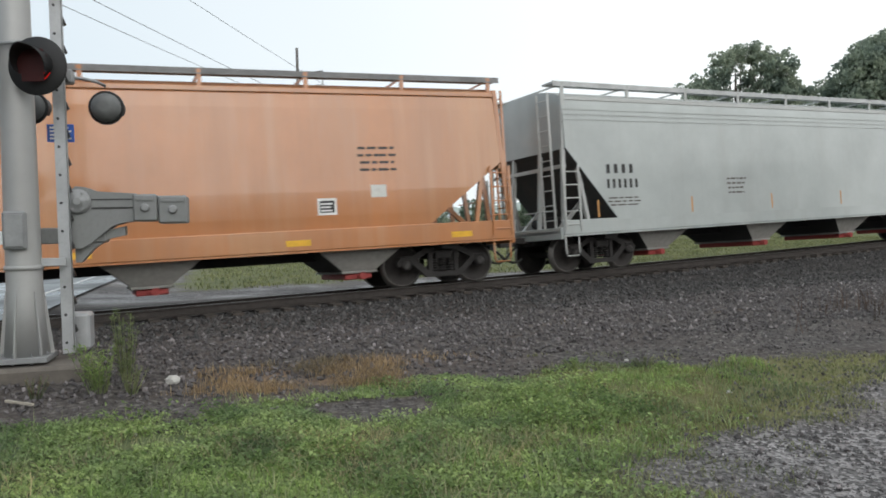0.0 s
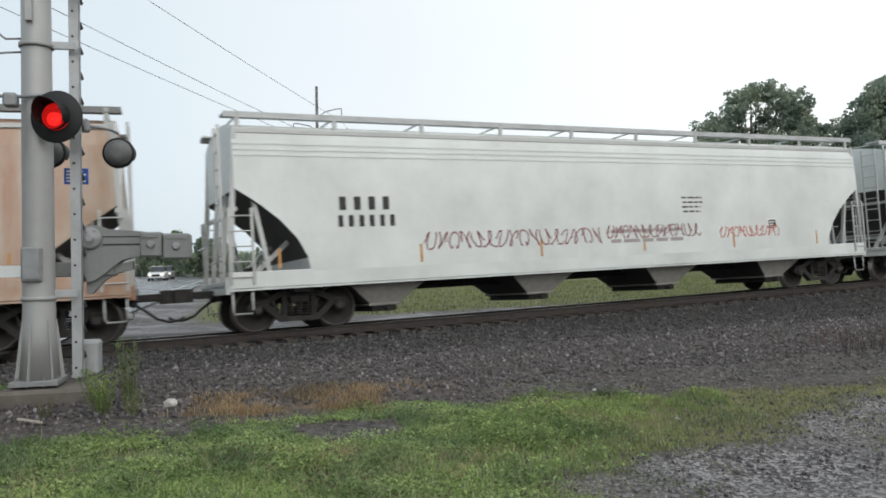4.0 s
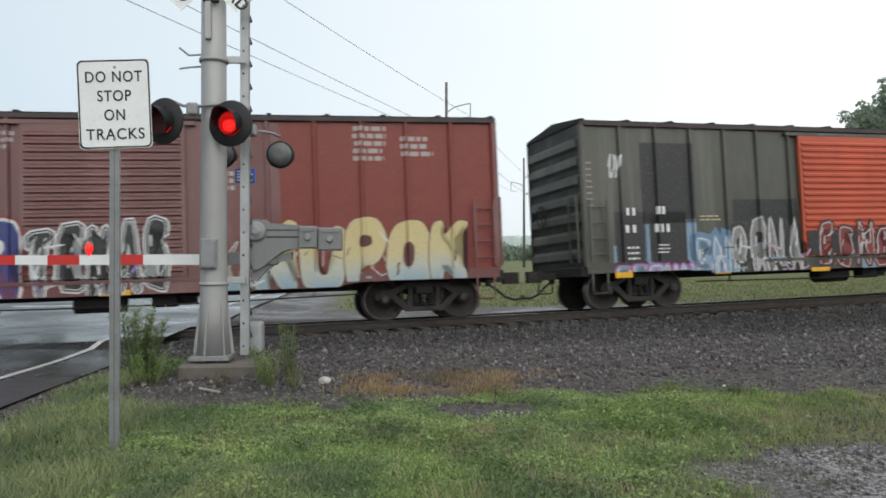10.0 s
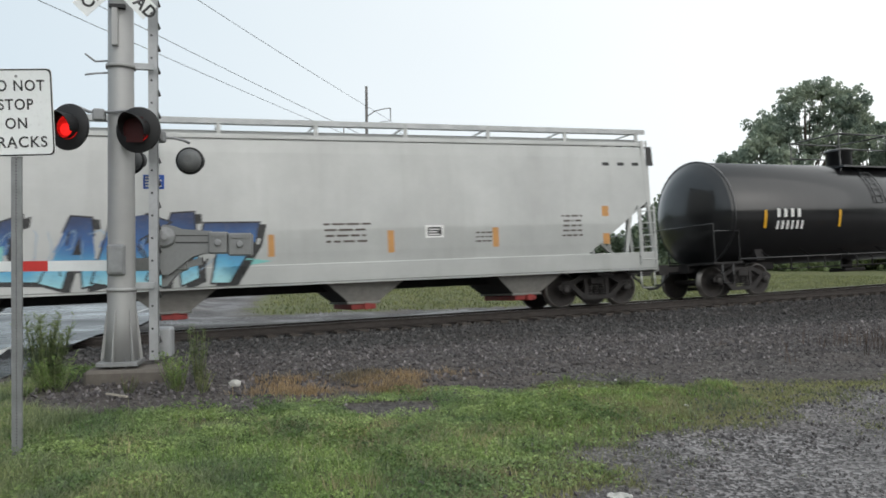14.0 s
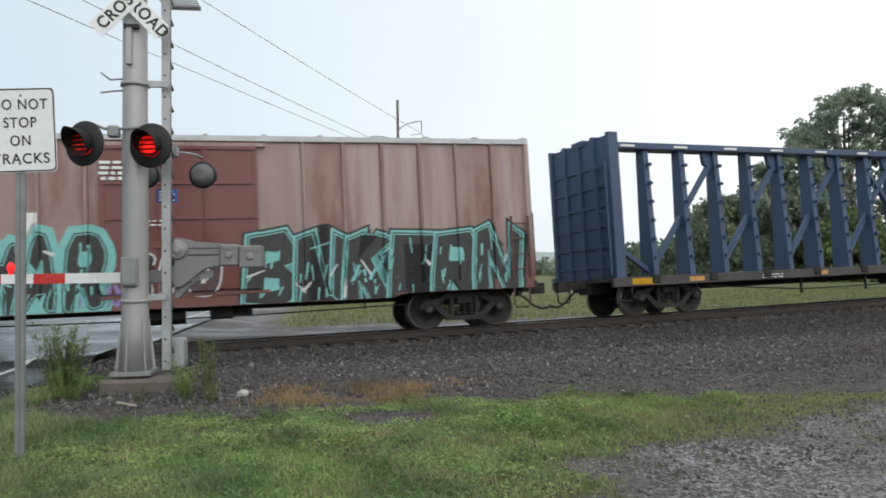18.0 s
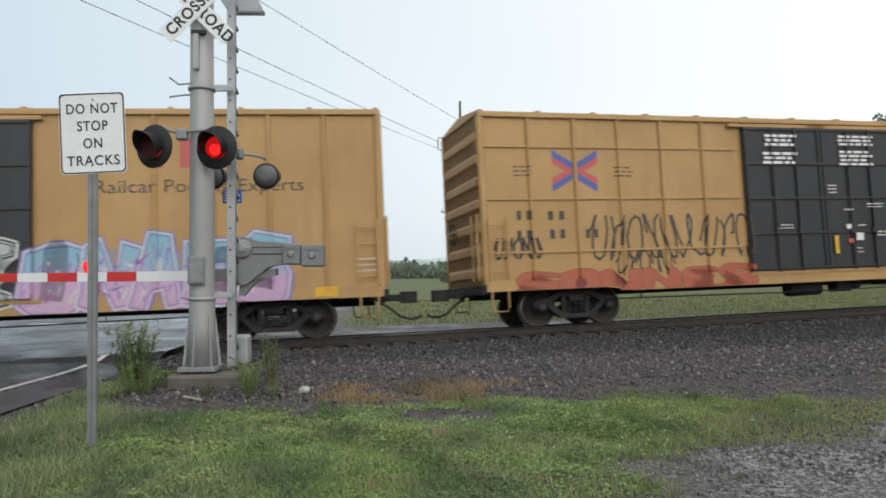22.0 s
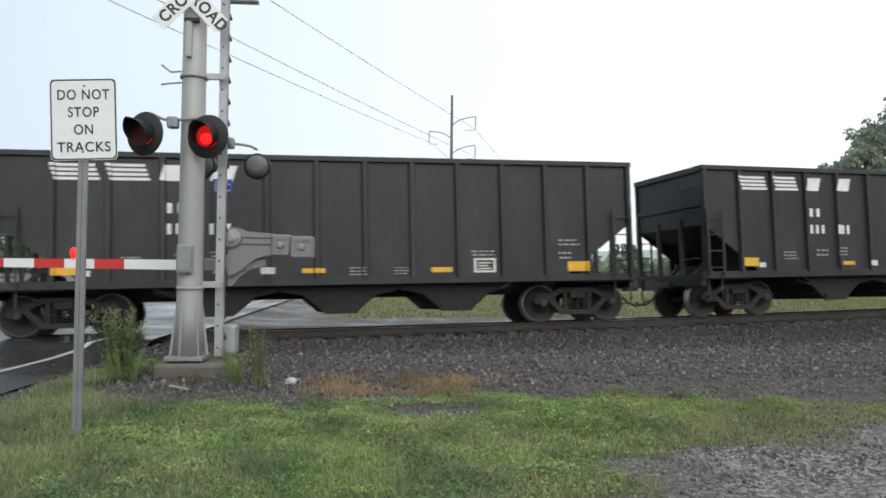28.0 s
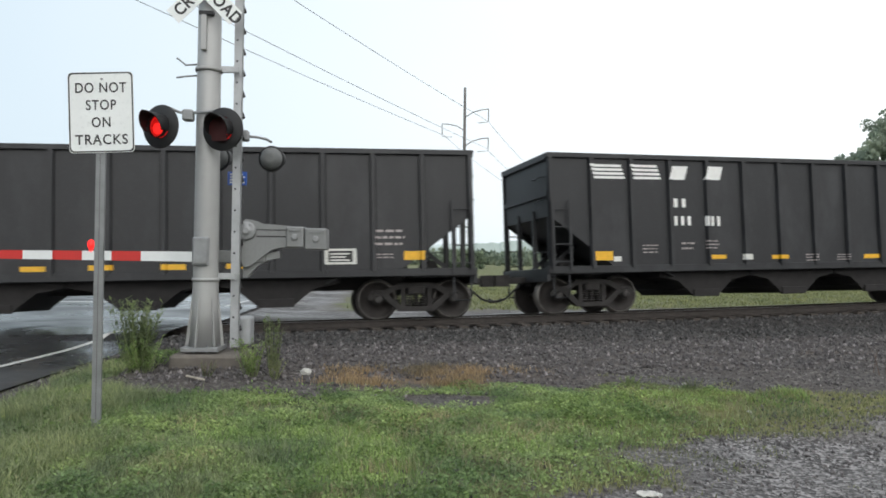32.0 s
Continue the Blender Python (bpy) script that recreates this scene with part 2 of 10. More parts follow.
def paint(name, base, grime=(0.12, 0.09, 0.07), dirt=0.35, streak=0.35, rough=0.5, metal=0.0, patch=None, patch_amount=0.0, spec=0.5, patch_fall=0.35, pale=None, foot=None, wet=0.0):
    """Weathered paint: broad fading, rain streaks down the sheet, and fine speckle."""
    m, n, l, bs = nodes_of(name)
    broad = noise_node(n, l, 0.55, 5.0, 0.6)
    streaks = noise_node(n, l, 2.2, 5.0, 0.6, stretch=(1.0, 1.0, 0.10))
    fine = noise_node(n, l, 26.0, 3.0, 0.6)
    c = blend(n, l, ramp(n, l, broad, [(0.32, (0, 0, 0)), (0.72, (1, 1, 1))]), scaled(base, 0.86), scaled(base, 1.12))
    if patch:
        c = blend(n, l, ramp(n, l, noise_node(n, l, 0.9, 6.0, 0.65, stretch=(1, 1, patch_fall)), [(0.62 - 0.3 * patch_amount, (0, 0, 0)), (0.80 - 0.3 * patch_amount, (1, 1, 1))]), c, patch)
    if pale:
        c = blend(n, l, ramp(n, l, noise_node(n, l, 1.5, 5.0, 0.6, stretch=(1, 1, 0.06)), [(0.50, (0, 0, 0)), (0.68, (0.75, 0.75, 0.75))]), c, pale)
    if foot:
        colour, z0, z1 = foot
        tc, sp, mr, ad = n.new("ShaderNodeTexCoord"), n.new("ShaderNodeSeparateXYZ"), n.new("ShaderNodeMapRange"), n.new("ShaderNodeMath")
        ad.operation = "MULTIPLY_ADD"
        ad.inputs[1].default_value = -1.6
        l.new(tc.outputs["Object"], sp.inputs[0])
        l.new(noise_node(n, l, 1.1, 5.0, 0.65, stretch=(1, 1, 0.5)), ad.inputs[0])
        l.new(sp.outputs["Z"], ad.inputs[2])
        mr.inputs["From Min"].default_value, mr.inputs["From Max"].default_value = z1 - 0.8, z0 - 0.8
        l.new(ad.outputs[0], mr.inputs["Value"])
        c = blend(n, l, mr.outputs[0], c, colour)
    s = ramp(n, l, streaks, [(0.48, (0, 0, 0)), (0.80, (streak, streak, streak))])
    c = blend(n, l, s, c, grime)
    f = ramp(n, l, fine, [(0.50, (0, 0, 0)), (0.75, (dirt, dirt, dirt))])
    c = blend(n, l, f, c, scaled(grime, 1.3))
    l.new(c, bs.inputs["Base Color"])
    bs.inputs["Roughness"].default_value, bs.inputs["Metallic"].default_value = rough, metal
    bs.inputs["Specular IOR Level"].default_value = spec
    if wet:
        bs.inputs["Coat Weight"].default_value, bs.inputs["Coat Roughness"].default_value, bs.inputs["Coat IOR"].default_value = wet, 0.11, 1.66
    bump(n, l, bs, fine, 0.12, 0.004)
    return m


def plain(name, base, rough=0.6, metal=0.0, var=0.15, scale=8.0, bumps=0.15, spec=0.5):
    m, n, l, bs = nodes_of(name)
    a = noise_node(n, l, scale, 4.0, 0.6)
    b = noise_node(n, l, scale * 9, 3.0, 0.6)
    c = blend(n, l, ramp(n, l, a, [(0.3, (0, 0, 0)), (0.7, (1, 1, 1))]), scaled(base, 1 - var), scaled(base, 1 + var))
    c = blend(n, l, ramp(n, l, b, [(0.55, (0, 0, 0)), (0.8, (0.5, 0.5, 0.5))]), c, scaled(base, 0.7))
    l.new(c, bs.inputs["Base Color"])
    bs.inputs["Roughness"].default_value, bs.inputs["Metallic"].default_value = rough, metal
    bs.inputs["Specular IOR Level"].default_value = spec
    if bumps:
        bump(n, l, bs, b, bumps, 0.005)
    return m


def glow(name, colour, strength):
    m, n, l, bs = nodes_of(name)
    bs.inputs["Base Color"].default_value = (*scaled(colour, 0.4), 1)
    bs.inputs["Emission Color"].default_value = (*colour, 1)
    bs.inputs["Emission Strength"].default_value = strength
    return m


M_STEEL = plain("galvanised_steel", (0.40, 0.41, 0.42), 0.5, 0.35, 0.12, 4.0)
M_MAST = paint("mast_aluminium", (0.36, 0.36, 0.355), (0.25, 0.24, 0.22), 0.12, 0.18, 0.48, 0.25)
M_BLACK = plain("black_paint", (0.010, 0.010, 0.011), 0.6, 0, 0.3, 6.0)
M_TRUCK = plain("truck_casting", (0.028, 0.025, 0.024), 0.8, 0, 0.35, 5.0, 0.3)
M_WHEEL = plain("wheel_rust", (0.034, 0.029, 0.027), 0.7, 0.2, 0.3, 5.0)
M_TREAD = plain("wheel_tread", (0.17, 0.16, 0.15), 0.4, 0.7, 0.15, 5.0)
M_BEAR = plain("bearing_cap", (0.052, 0.048, 0.046), 0.6, 0.3, 0.4, 12.0)
M_UNDER = plain("underframe_black", (0.018, 0.016, 0.016), 0.8, 0, 0.3, 5.0)
M_RAIL = plain("rail_side", (0.048, 0.040, 0.036), 0.75, 0.2, 0.3, 6.0)
M_RAILTOP = plain("rail_top", (0.42, 0.42, 0.43), 0.28, 0.9, 0.08, 3.0, 0.0)
M_TIE = plain("tie_wood", (0.055, 0.045, 0.038), 0.9, 0, 0.3, 4.0, 0.4)
M_HOSE = plain("hose_rubber", (0.018, 0.018, 0.018), 0.6)
M_WHITE = plain("white_marking", (0.74, 0.74, 0.72), 0.55, 0, 0.08, 5.0, 0.05)
M_INK = plain("black_marking", (0.02, 0.02, 0.02), 0.55)
M_YELLOW = plain("yellow_reflector", (0.72, 0.40, 0.02), 0.45, 0, 0.12, 9.0, 0.05)
M_SIGN = plain("sign_white", (0.78, 0.80, 0.79), 0.4, 0, 0.04, 3.0, 0.0)
M_CONC = plain("concrete", (0.13, 0.115, 0.10), 0.9, 0, 0.25, 5.0, 0.4)

# ---- rolling stock: x along the train, the camera's side at -y, z over the rail heads ----
WHEEL_R, TRUCK_UP = 0.457, 0.037


def wheelset_mesh():
    bm = bmnew()
    rod(bm, (0, -0.95, 0), (0, 0.95, 0), 0.075, 10)
    for side in (-1, 1):
        prof = [(0.66, 0.42), (0.665, 0.455), (0.69, 0.455), (0.70, 0.425), (0.79, 0.415), (0.792, 0.385), (0.785, 0.36), (0.76, 0.34), (0.745, 0.15), (0.80, 0.13), (0.80, 0.075)]
        lathe(bm, [(u, r * 1.088 if r > 0.1 else r) for u, r in prof], (0, 0, 0), (0, side, 0), 28)
    for f in bm.faces:
        c = f.calc_center_median()
        rr = math.hypot(c.x, c.z)
        if 0.66 < abs(c.y) < 0.80 and rr > 0.41:
            f.material_index = 1
    return meshed("wheelset", bm, [M_WHEEL, M_TREAD])


def sideframe_mesh():
    bm = bmnew()
    y0, y1 = -0.07, 0.07
    top = [(-1.12, 0.50), (-1.02, 0.62), (-0.70, 0.66), (-0.42, 0.80), (0.42, 0.80), (0.70, 0.66), (1.02, 0.62), (1.12, 0.50), (1.10, 0.42), (0.95, 0.42), (0.72, 0.50), (0.40, 0.68), (-0.40, 0.68), (-0.72, 0.50), (-0.95, 0.42), (-1.10, 0.42)]
    prism(bm, top, y0, y1)
    low = [(-0.80, 0.50), (-0.66, 0.54), (-0.33, 0.26), (0.33, 0.26), (0.66, 0.54), (0.80, 0.50), (0.42, 0.15), (-0.42, 0.15)]
    prism(bm, low, y0 - 0.01, y1 + 0.01)
    for sx in (-1, 1):
        prism(bm, [(sx * 0.26, 0.24), (sx * 0.36, 0.24), (sx * 0.36, 0.74), (sx * 0.26, 0.74)], y0 + 0.01, y1 - 0.01)
        box(bm, sx * 0.89 - 0.12, sx * 0.89 + 0.12, -0.09, 0.09, 0.50, 0.60, 0.015)
    return meshed("side_frame", bm, M_TRUCK)


def springs_mesh():
    bm = bmnew()
    for x in (-0.18, 0.0, 0.18):
        for k in range(5):
            z = 0.28 + 0.055 * k
            lathe(bm, [(0, 0.060), (0.012, 0.080), (0.03, 0.080), (0.042, 0.060)], (x, 0, z), (x, 0, z + 1), 10)
    return meshed("spring_pack", bm, M_TRUCK)


def bolster_mesh():
    bm = bmnew()
    box(bm, -0.20, 0.20, -1.12, 1.12, 0.54, 0.72, 0.02)
    lathe(bm, [(0, 0.20), (0.10, 0.20)], (0, 0, 0.70), (0, 0, 1), 14)
    for sx in (-1, 1):
        box(bm, sx * 0.42 - 0.05, sx * 0.42 + 0.05, -0.80, 0.80, 0.33, 0.43)
    return meshed("truck_frame", bm, M_TRUCK)


def cap_mesh():
    bm = bmnew()
    lathe(bm, [(-0.07, 0.115), (0.02, 0.115), (0.05, 0.10), (0.075, 0.085), (0.085, 0.04)], (0, 0, 0), (0, -1, 0), 14)
    for k in range(3):
        a = k * math.tau / 3
        rod(bm, (0.05 * math.cos(a), -0.07, 0.05 * math.sin(a)), (0.05 * math.cos(a), -0.10, 0.05 * math.sin(a)), 0.014, 6)
    return meshed("bearing_cap", bm, M_BEAR)


TRUCK_MESH = dict(wheelset=wheelset_mesh(), side=sideframe_mesh(), spring=springs_mesh(), bolster=bolster_mesh(), cap=cap_mesh())
SPINNERS = []


def truck(car, x):
    frame_ob = part("truck", TRUCK_MESH["bolster"], None, car)
    frame_ob.location = (x, 0, TRUCK_UP)
    for sy in (-1, 1):
        o = part("side_frame", TRUCK_MESH["side"], None, frame_ob)
        o.location = (0, sy * 1.0, 0)
        o = part("spring_pack", TRUCK_MESH["spring"], None, frame_ob)
        o["kind"] = "stuff"
        o.location = (0, sy * 1.0, 0)
        for wx in (-0.89, 0.89):
            o = part("bearing_cap", TRUCK_MESH["cap"], None, frame_ob)
            o.location, o.rotation_euler = (wx, sy * 1.06, WHEEL_R + 0.005 - TRUCK_UP), (0, 0, 0 if sy < 0 else math.pi)
    for wx in (-0.89, 0.89):
        o = part("wheelset", TRUCK_MESH["wheelset"], None, frame_ob)
        o.location = (wx, 0, WHEEL_R - TRUCK_UP)
        SPINNERS.append((car, o, wx))


def coupler_mesh():
    bm = bmnew()
    box(bm, -0.1, 0.50, -0.075, 0.075, 0.78, 0.94, 0.015)
    prism(bm, [(0.48, 0.13), (0.62, 0.17), (0.86, 0.16), (0.90, 0.05), (0.80, 0.02), (0.78, -0.10), (0.66, -0.16), (0.48, -0.12)], 0.72, 1.00, "z")
    return meshed("coupler", bm, M_TRUCK)


def hose_mesh():
    bm = bmnew()
    pts = [(0.02, -0.34, 0.72), (0.20, -0.36, 0.60), (0.42, -0.30, 0.42), (0.66, -0.24, 0.34), (0.86, -0.20, 0.36), (0.95, -0.16, 0.42)]
    tube(bm, pts, 0.030, 7)
    box(bm, -0.06, 0.06, -0.42, -0.28, 0.68, 0.80)
    return meshed("brake_hose", bm, M_HOSE)


COUPLER, HOSE = coupler_mesh(), hose_mesh()


def draft_gear(car, half):
    for sx in (-1, 1):
        for name, me in (("coupler", COUPLER), ("brake_hose", HOSE)):
            o = part(name, me, None, car)
            o.location, o.rotation_euler = (sx * half, 0, 0), (0, 0, 0 if sx > 0 else math.pi)


def ladder(car, material, x, y, z0, z1, width=0.42, rungs=5, along="x", name="ladder"):
    bm = bmnew()
    for k in (-0.5, 0.5):
        p = (x + k * width, y, z0) if along == "x" else (x, y + k * width, z0)
        beam(bm, p, (p[0], p[1], z1), 0.055, 0.03)
    for k in range(rungs):
        z = z0 + (z1 - z0) * (k + 0.5) / rungs
        a = (x - width / 2, y, z) if along == "x" else (x, y - width / 2, z)
        b = (x + width / 2, y, z) if along == "x" else (x, y + width / 2, z)
        rod(bm, a, b, 0.016, 6)
    return part(name, bm, material, car)


def stirrup(car, material, x, y):
    bm = bmnew()
    tube(bm, [(x - 0.2, y, 0.95), (x - 0.2, y, 0.50), (x - 0.17, y, 0.42), (x + 0.17, y, 0.42), (x + 0.2, y, 0.50), (x + 0.2, y, 0.95)], 0.022, 6)
    return part("sill_step", bm, material, car)


def strip(car, name, x, z, w, h, material, y, label=""):
    """A flat marking laid on the camera's side."""
    bm = bmnew()
    box(bm, x, x + w, y - 0.004, y + 0.001, z, z + h)
    return part(name, bm, material, car, label)


# graffiti: letter-like shapes in outline and fill, sprayed on the sheet
GLYPH = {
    "A": [[(0, 0), (0.3, 1), (0.7, 1), (1, 0), (0.7, 0), (0.62, 0.3), (0.38, 0.3), (0.3, 0)]],
    "N": [[(0, 0), (0, 1), (0.3, 1), (0.68, 0.45), (0.68, 1), (1, 1), (1, 0), (0.7, 0), (0.32, 0.55), (0.32, 0)]],
    "E": [[(0, 0), (0, 1), (0.95, 1), (0.95, 0.74), (0.36, 0.74), (0.36, 0.62), (0.8, 0.62), (0.8, 0.40), (0.36, 0.40), (0.36, 0.26), (1, 0.26), (1, 0)]],
    "U": [[(0, 1), (0.34, 1), (0.34, 0.3), (0.66, 0.3), (0.66, 1), (1, 1), (1, 0.15), (0.8, 0), (0.2, 0), (0, 0.15)]],
    "O": [[(0.2, 0), (0, 0.2), (0, 0.8), (0.2, 1), (0.8, 1), (1, 0.8), (1, 0.2), (0.8, 0)]],
    "R": [[(0, 0), (0, 1), (0.75, 1), (1, 0.8), (1, 0.55), (0.8, 0.42), (1.05, 0), (0.68, 0), (0.45, 0.36), (0.34, 0.36), (0.34, 0)]],
    "S": [[(0, 0.05), (0.05, 0.3), (0.6, 0.28), (0.62, 0.38), (0.15, 0.42), (0, 0.6), (0.05, 0.9), (0.25, 1), (0.95, 0.98), (0.92, 0.72), (0.4, 0.74), (0.38, 0.64), (0.85, 0.6), (1, 0.42), (0.95, 0.12), (0.75, 0)]],
    "K": [[(0, 0), (0, 1), (0.34, 1), (0.34, 0.62), (0.68, 1), (1.05, 1), (0.6, 0.52), (1.05, 0), (0.66, 0), (0.34, 0.4), (0.34, 0)]],
    "T": [[(0.33, 0), (0.33, 0.72), (0, 0.72), (0, 1), (1, 1), (1, 0.72), (0.67, 0.72), (0.67, 0)]],
    "I": [[(0.1, 0), (0.1, 1), (0.6, 1), (0.6, 0)]],
    "B": [[(0, 0), (0, 1), (0.7, 1), (0.95, 0.85), (0.95, 0.62), (0.82, 0.52), (1, 0.4), (1, 0.12), (0.75, 0)]],
    "L": [[(0, 0), (0, 1), (0.36, 1), (0.36, 0.3), (1, 0.3), (1, 0)]],
    "C": [[(0.2, 0), (0, 0.2), (0, 0.8), (0.2, 1), (0.95, 1), (0.95, 0.7), (0.42, 0.7), (0.36, 0.6), (0.36, 0.4), (0.42, 0.3), (0.95, 0.3), (0.95, 0)]],
    "D": [[(0, 0), (0, 1), (0.7, 1), (1, 0.75), (1, 0.25), (0.7, 0)]],
    "P": [[(0, 0), (0, 1), (0.75, 1), (1, 0.82), (1, 0.55), (0.75, 0.36), (0.36, 0.36), (0.36, 0)]],
    "M": [[(0, 0), (0.08, 1), (0.34, 1), (0.5, 0.6), (0.68, 1), (0.94, 1), (1, 0), (0.74, 0), (0.7, 0.5), (0.5, 0.2), (0.32, 0.5), (0.28, 0)]],
    "H": [[(0, 0), (0, 1), (0.34, 1), (0.34, 0.62), (0.66, 0.62), (0.66, 1), (1, 1), (1, 0), (0.66, 0), (0.66, 0.36), (0.34, 0.36), (0.34, 0)]],
    "V": [[(0, 1), (0.36, 1), (0.52, 0.4), (0.66, 1), (1, 1), (0.68, 0), (0.34, 0)]],
    "X": [[(0, 0), (0.32, 0.5), (0, 1), (0.36, 1), (0.5, 0.72), (0.66, 1), (1, 1), (0.68, 0.5), (1, 0), (0.64, 0), (0.5, 0.28), (0.36, 0)]],
    "Y": [[(0, 1), (0.34, 1), (0.5, 0.66), (0.66, 1), (1, 1), (0.68, 0.46), (0.68, 0), (0.34, 0), (0.34, 0.46)]],
    "Z": [[(0, 1), (1, 1), (1, 0.72), (0.45, 0.28), (1, 0.28), (1, 0), (0, 0), (0, 0.26), (0.55, 0.72), (0, 0.72)]],
}


def warp(pts, rng, x, z, w, h, lean, bulge):
    out = []
    for u, v in pts:
        uu = u + lean * v + rng.uniform(-0.05, 0.05)
        vv = v + rng.uniform(-0.04, 0.04) + bulge * math.sin(math.pi * min(max(u, 0), 1)) * (0.12 if v > 0.5 else -0.08)
        out.append((x + uu * w, z + vv * h))
    return out


def grown(pts, by):
    """The outline pushed outwards by so many metres."""
    n = len(pts)
    area = sum(pts[i][0] * pts[(i + 1) % n][1] - pts[(i + 1) % n][0] * pts[i][1] for i in range(n))
    sgn = 1 if area > 0 else -1
    out = []
    for i in range(n):
        (ax, ay), (bx, by_), (cx, cy) = pts[i - 1], pts[i], pts[(i + 1) % n]
        n1 = Vector((by_ - ay, -(bx - ax))).normalized() * sgn
        n2 = Vector((cy - by_, -(cx - bx))).normalized() * sgn
        m = n1 + n2
        k = by / max(0.45, m.length / 2 * 1.0) if m.length > 1e-6 else by
        m = m.normalized() if m.length > 1e-6 else n1
        out.append((bx + m.x * k, by_ + m.y * k))
    return out


def sheet(bm, pts, y, mat_index=0):
    vs = [bm.verts.new((u, y, v)) for u, v in pts]
    f = bm.faces.new(vs)
    f.material_index = mat_index
    return f


COUNTERS = {
    "A": [[(0.42, 0.46), (0.50, 0.78), (0.58, 0.46)]],
    "R": [[(0.34, 0.58), (0.34, 0.80), (0.62, 0.78), (0.66, 0.66), (0.58, 0.58)]],
    "O": [[(0.42, 0.30), (0.36, 0.42), (0.38, 0.66), (0.50, 0.72), (0.62, 0.64), (0.62, 0.40), (0.54, 0.30)]],
    "B": [[(0.34, 0.62), (0.34, 0.80), (0.58, 0.78), (0.60, 0.66)], [(0.34, 0.20), (0.34, 0.42), (0.62, 0.40), (0.64, 0.24)]],
    "P": [[(0.36, 0.58), (0.36, 0.80), (0.64, 0.78), (0.66, 0.64)]],
    "D": [[(0.36, 0.26), (0.36, 0.74), (0.56, 0.72), (0.64, 0.58), (0.64, 0.40), (0.54, 0.28)]],
}


def cut_corners(pts, times):
    """The outline with its corners cut, softer with each time."""
    for _ in range(times):
        out = []
        for (ax, ay), (bx, by) in zip(pts, pts[1:] + pts[:1]):
            out += [(0.78 * ax + 0.22 * bx, 0.78 * ay + 0.22 * by), (0.22 * ax + 0.78 * bx, 0.22 * ay + 0.78 * by)]
        pts = out
    return pts


def graffiti(k, letters, x, z, w, h, mats, seed=1, lean=0.05, edge=0.06, overlap=0.94, bulge=1.0, halo=True, cuts=3, label="spray-painted lettering on the side", soft=1, drop=0.0, inset=True):
    """One piece of spray paint: halo, drop shadow, outline, fill with an inner line, counters and highlights. mats: fill, strokes, outline, halo."""
    rng = random.Random(seed)
    shapes = []
    n = len(letters)
    step = w / n
    for i, ch in enumerate(letters):
        rise = rng.uniform(-0.05, 0.05) * h
        hh = h * rng.uniform(0.92, 1.06)
        x0, z0, ww = x + i * step, z + rise, step * overlap * rng.uniform(0.96, 1.1)
        pts = cut_corners(warp(GLYPH[ch][0], rng, x0, z0, ww, hh, lean, bulge), soft)
        up = 0.003 + 0.0015 * i
        if halo:
            shapes.append((grown(pts, edge * 2.0), 0.0002 * (i % 3), 3))
        if drop:
            shapes.append(([(u + drop, v - 0.55 * drop) for u, v in grown(pts, edge)], 0.0014 + 0.0002 * (i % 3), 3))
        shapes.append((grown(pts, edge), up, 2))
        shapes.append((pts, up + 0.0004, 0))
        if inset:
            shapes.append((grown(pts, -0.030), up + 0.0006, 1))
            shapes.append((grown(pts, -0.055), up + 0.0008, 0))
        for hole in COUNTERS.get(ch, ()):
            shapes.append((cut_corners([(x0 + (u + lean * v) * ww, z0 + v * hh) for u, v in hole], soft), up + 0.0010, 2))
        for c in range(cuts):
            u0, v0 = x0 + ww * rng.uniform(0.04, 0.75), z0 + hh * rng.uniform(0.06, 0.72)
            du, dv = rng.uniform(-0.04, 0.10), hh * rng.uniform(0.10, 0.26)
            t_ = rng.uniform(0.02, 0.05)
            shapes.append(([(u0, v0), (u0 + t_, v0 + 0.02), (u0 + du + t_ * 1.3, v0 + dv), (u0 + du, v0 + dv * 0.94)], up + 0.0011, rng.choice((1, 1, 2))))
    return decal(TRAIN[k][0], "graffiti", shapes, list(mats), label)


def shards(k, x, z, w, h, mats, n=24, seed=1, size=0.3):
    """Loose strokes of spray paint across a piece of lettering."""
    rng = random.Random(seed)
    shapes = []
    for i in range(n):
        u, v = x + w * rng.random(), z + h * rng.uniform(0.05, 0.9)
        a = rng.choice((0.9, 1.2, 1.9, 2.3, 0.3, 2.9)) + rng.uniform(-0.25, 0.25)
        ln, wd = size * rng.uniform(0.5, 1.5), size * rng.uniform(0.10, 0.30)
        c, s = math.cos(a), math.sin(a)
        pts = [(-ln / 2, -wd / 2), (ln / 2, -wd * 0.2), (ln * 0.62, wd * 0.1), (ln / 2, wd * 0.4), (-ln / 2, wd / 2)]
        pts = [(u + p * c - q * s, v + p * s + q * c) for p, q in pts]
        pts = [(min(max(p, x), x + w), min(max(q, z), z + h)) for p, q in pts]
        shapes.append((pts, 0.0075 + 0.0005 * (i % 4), i % len(mats)))
    ob = decal(TRAIN[k][0], "spray_stroke", shapes, list(mats))
    ob["kind"] = "stuff"
    return ob


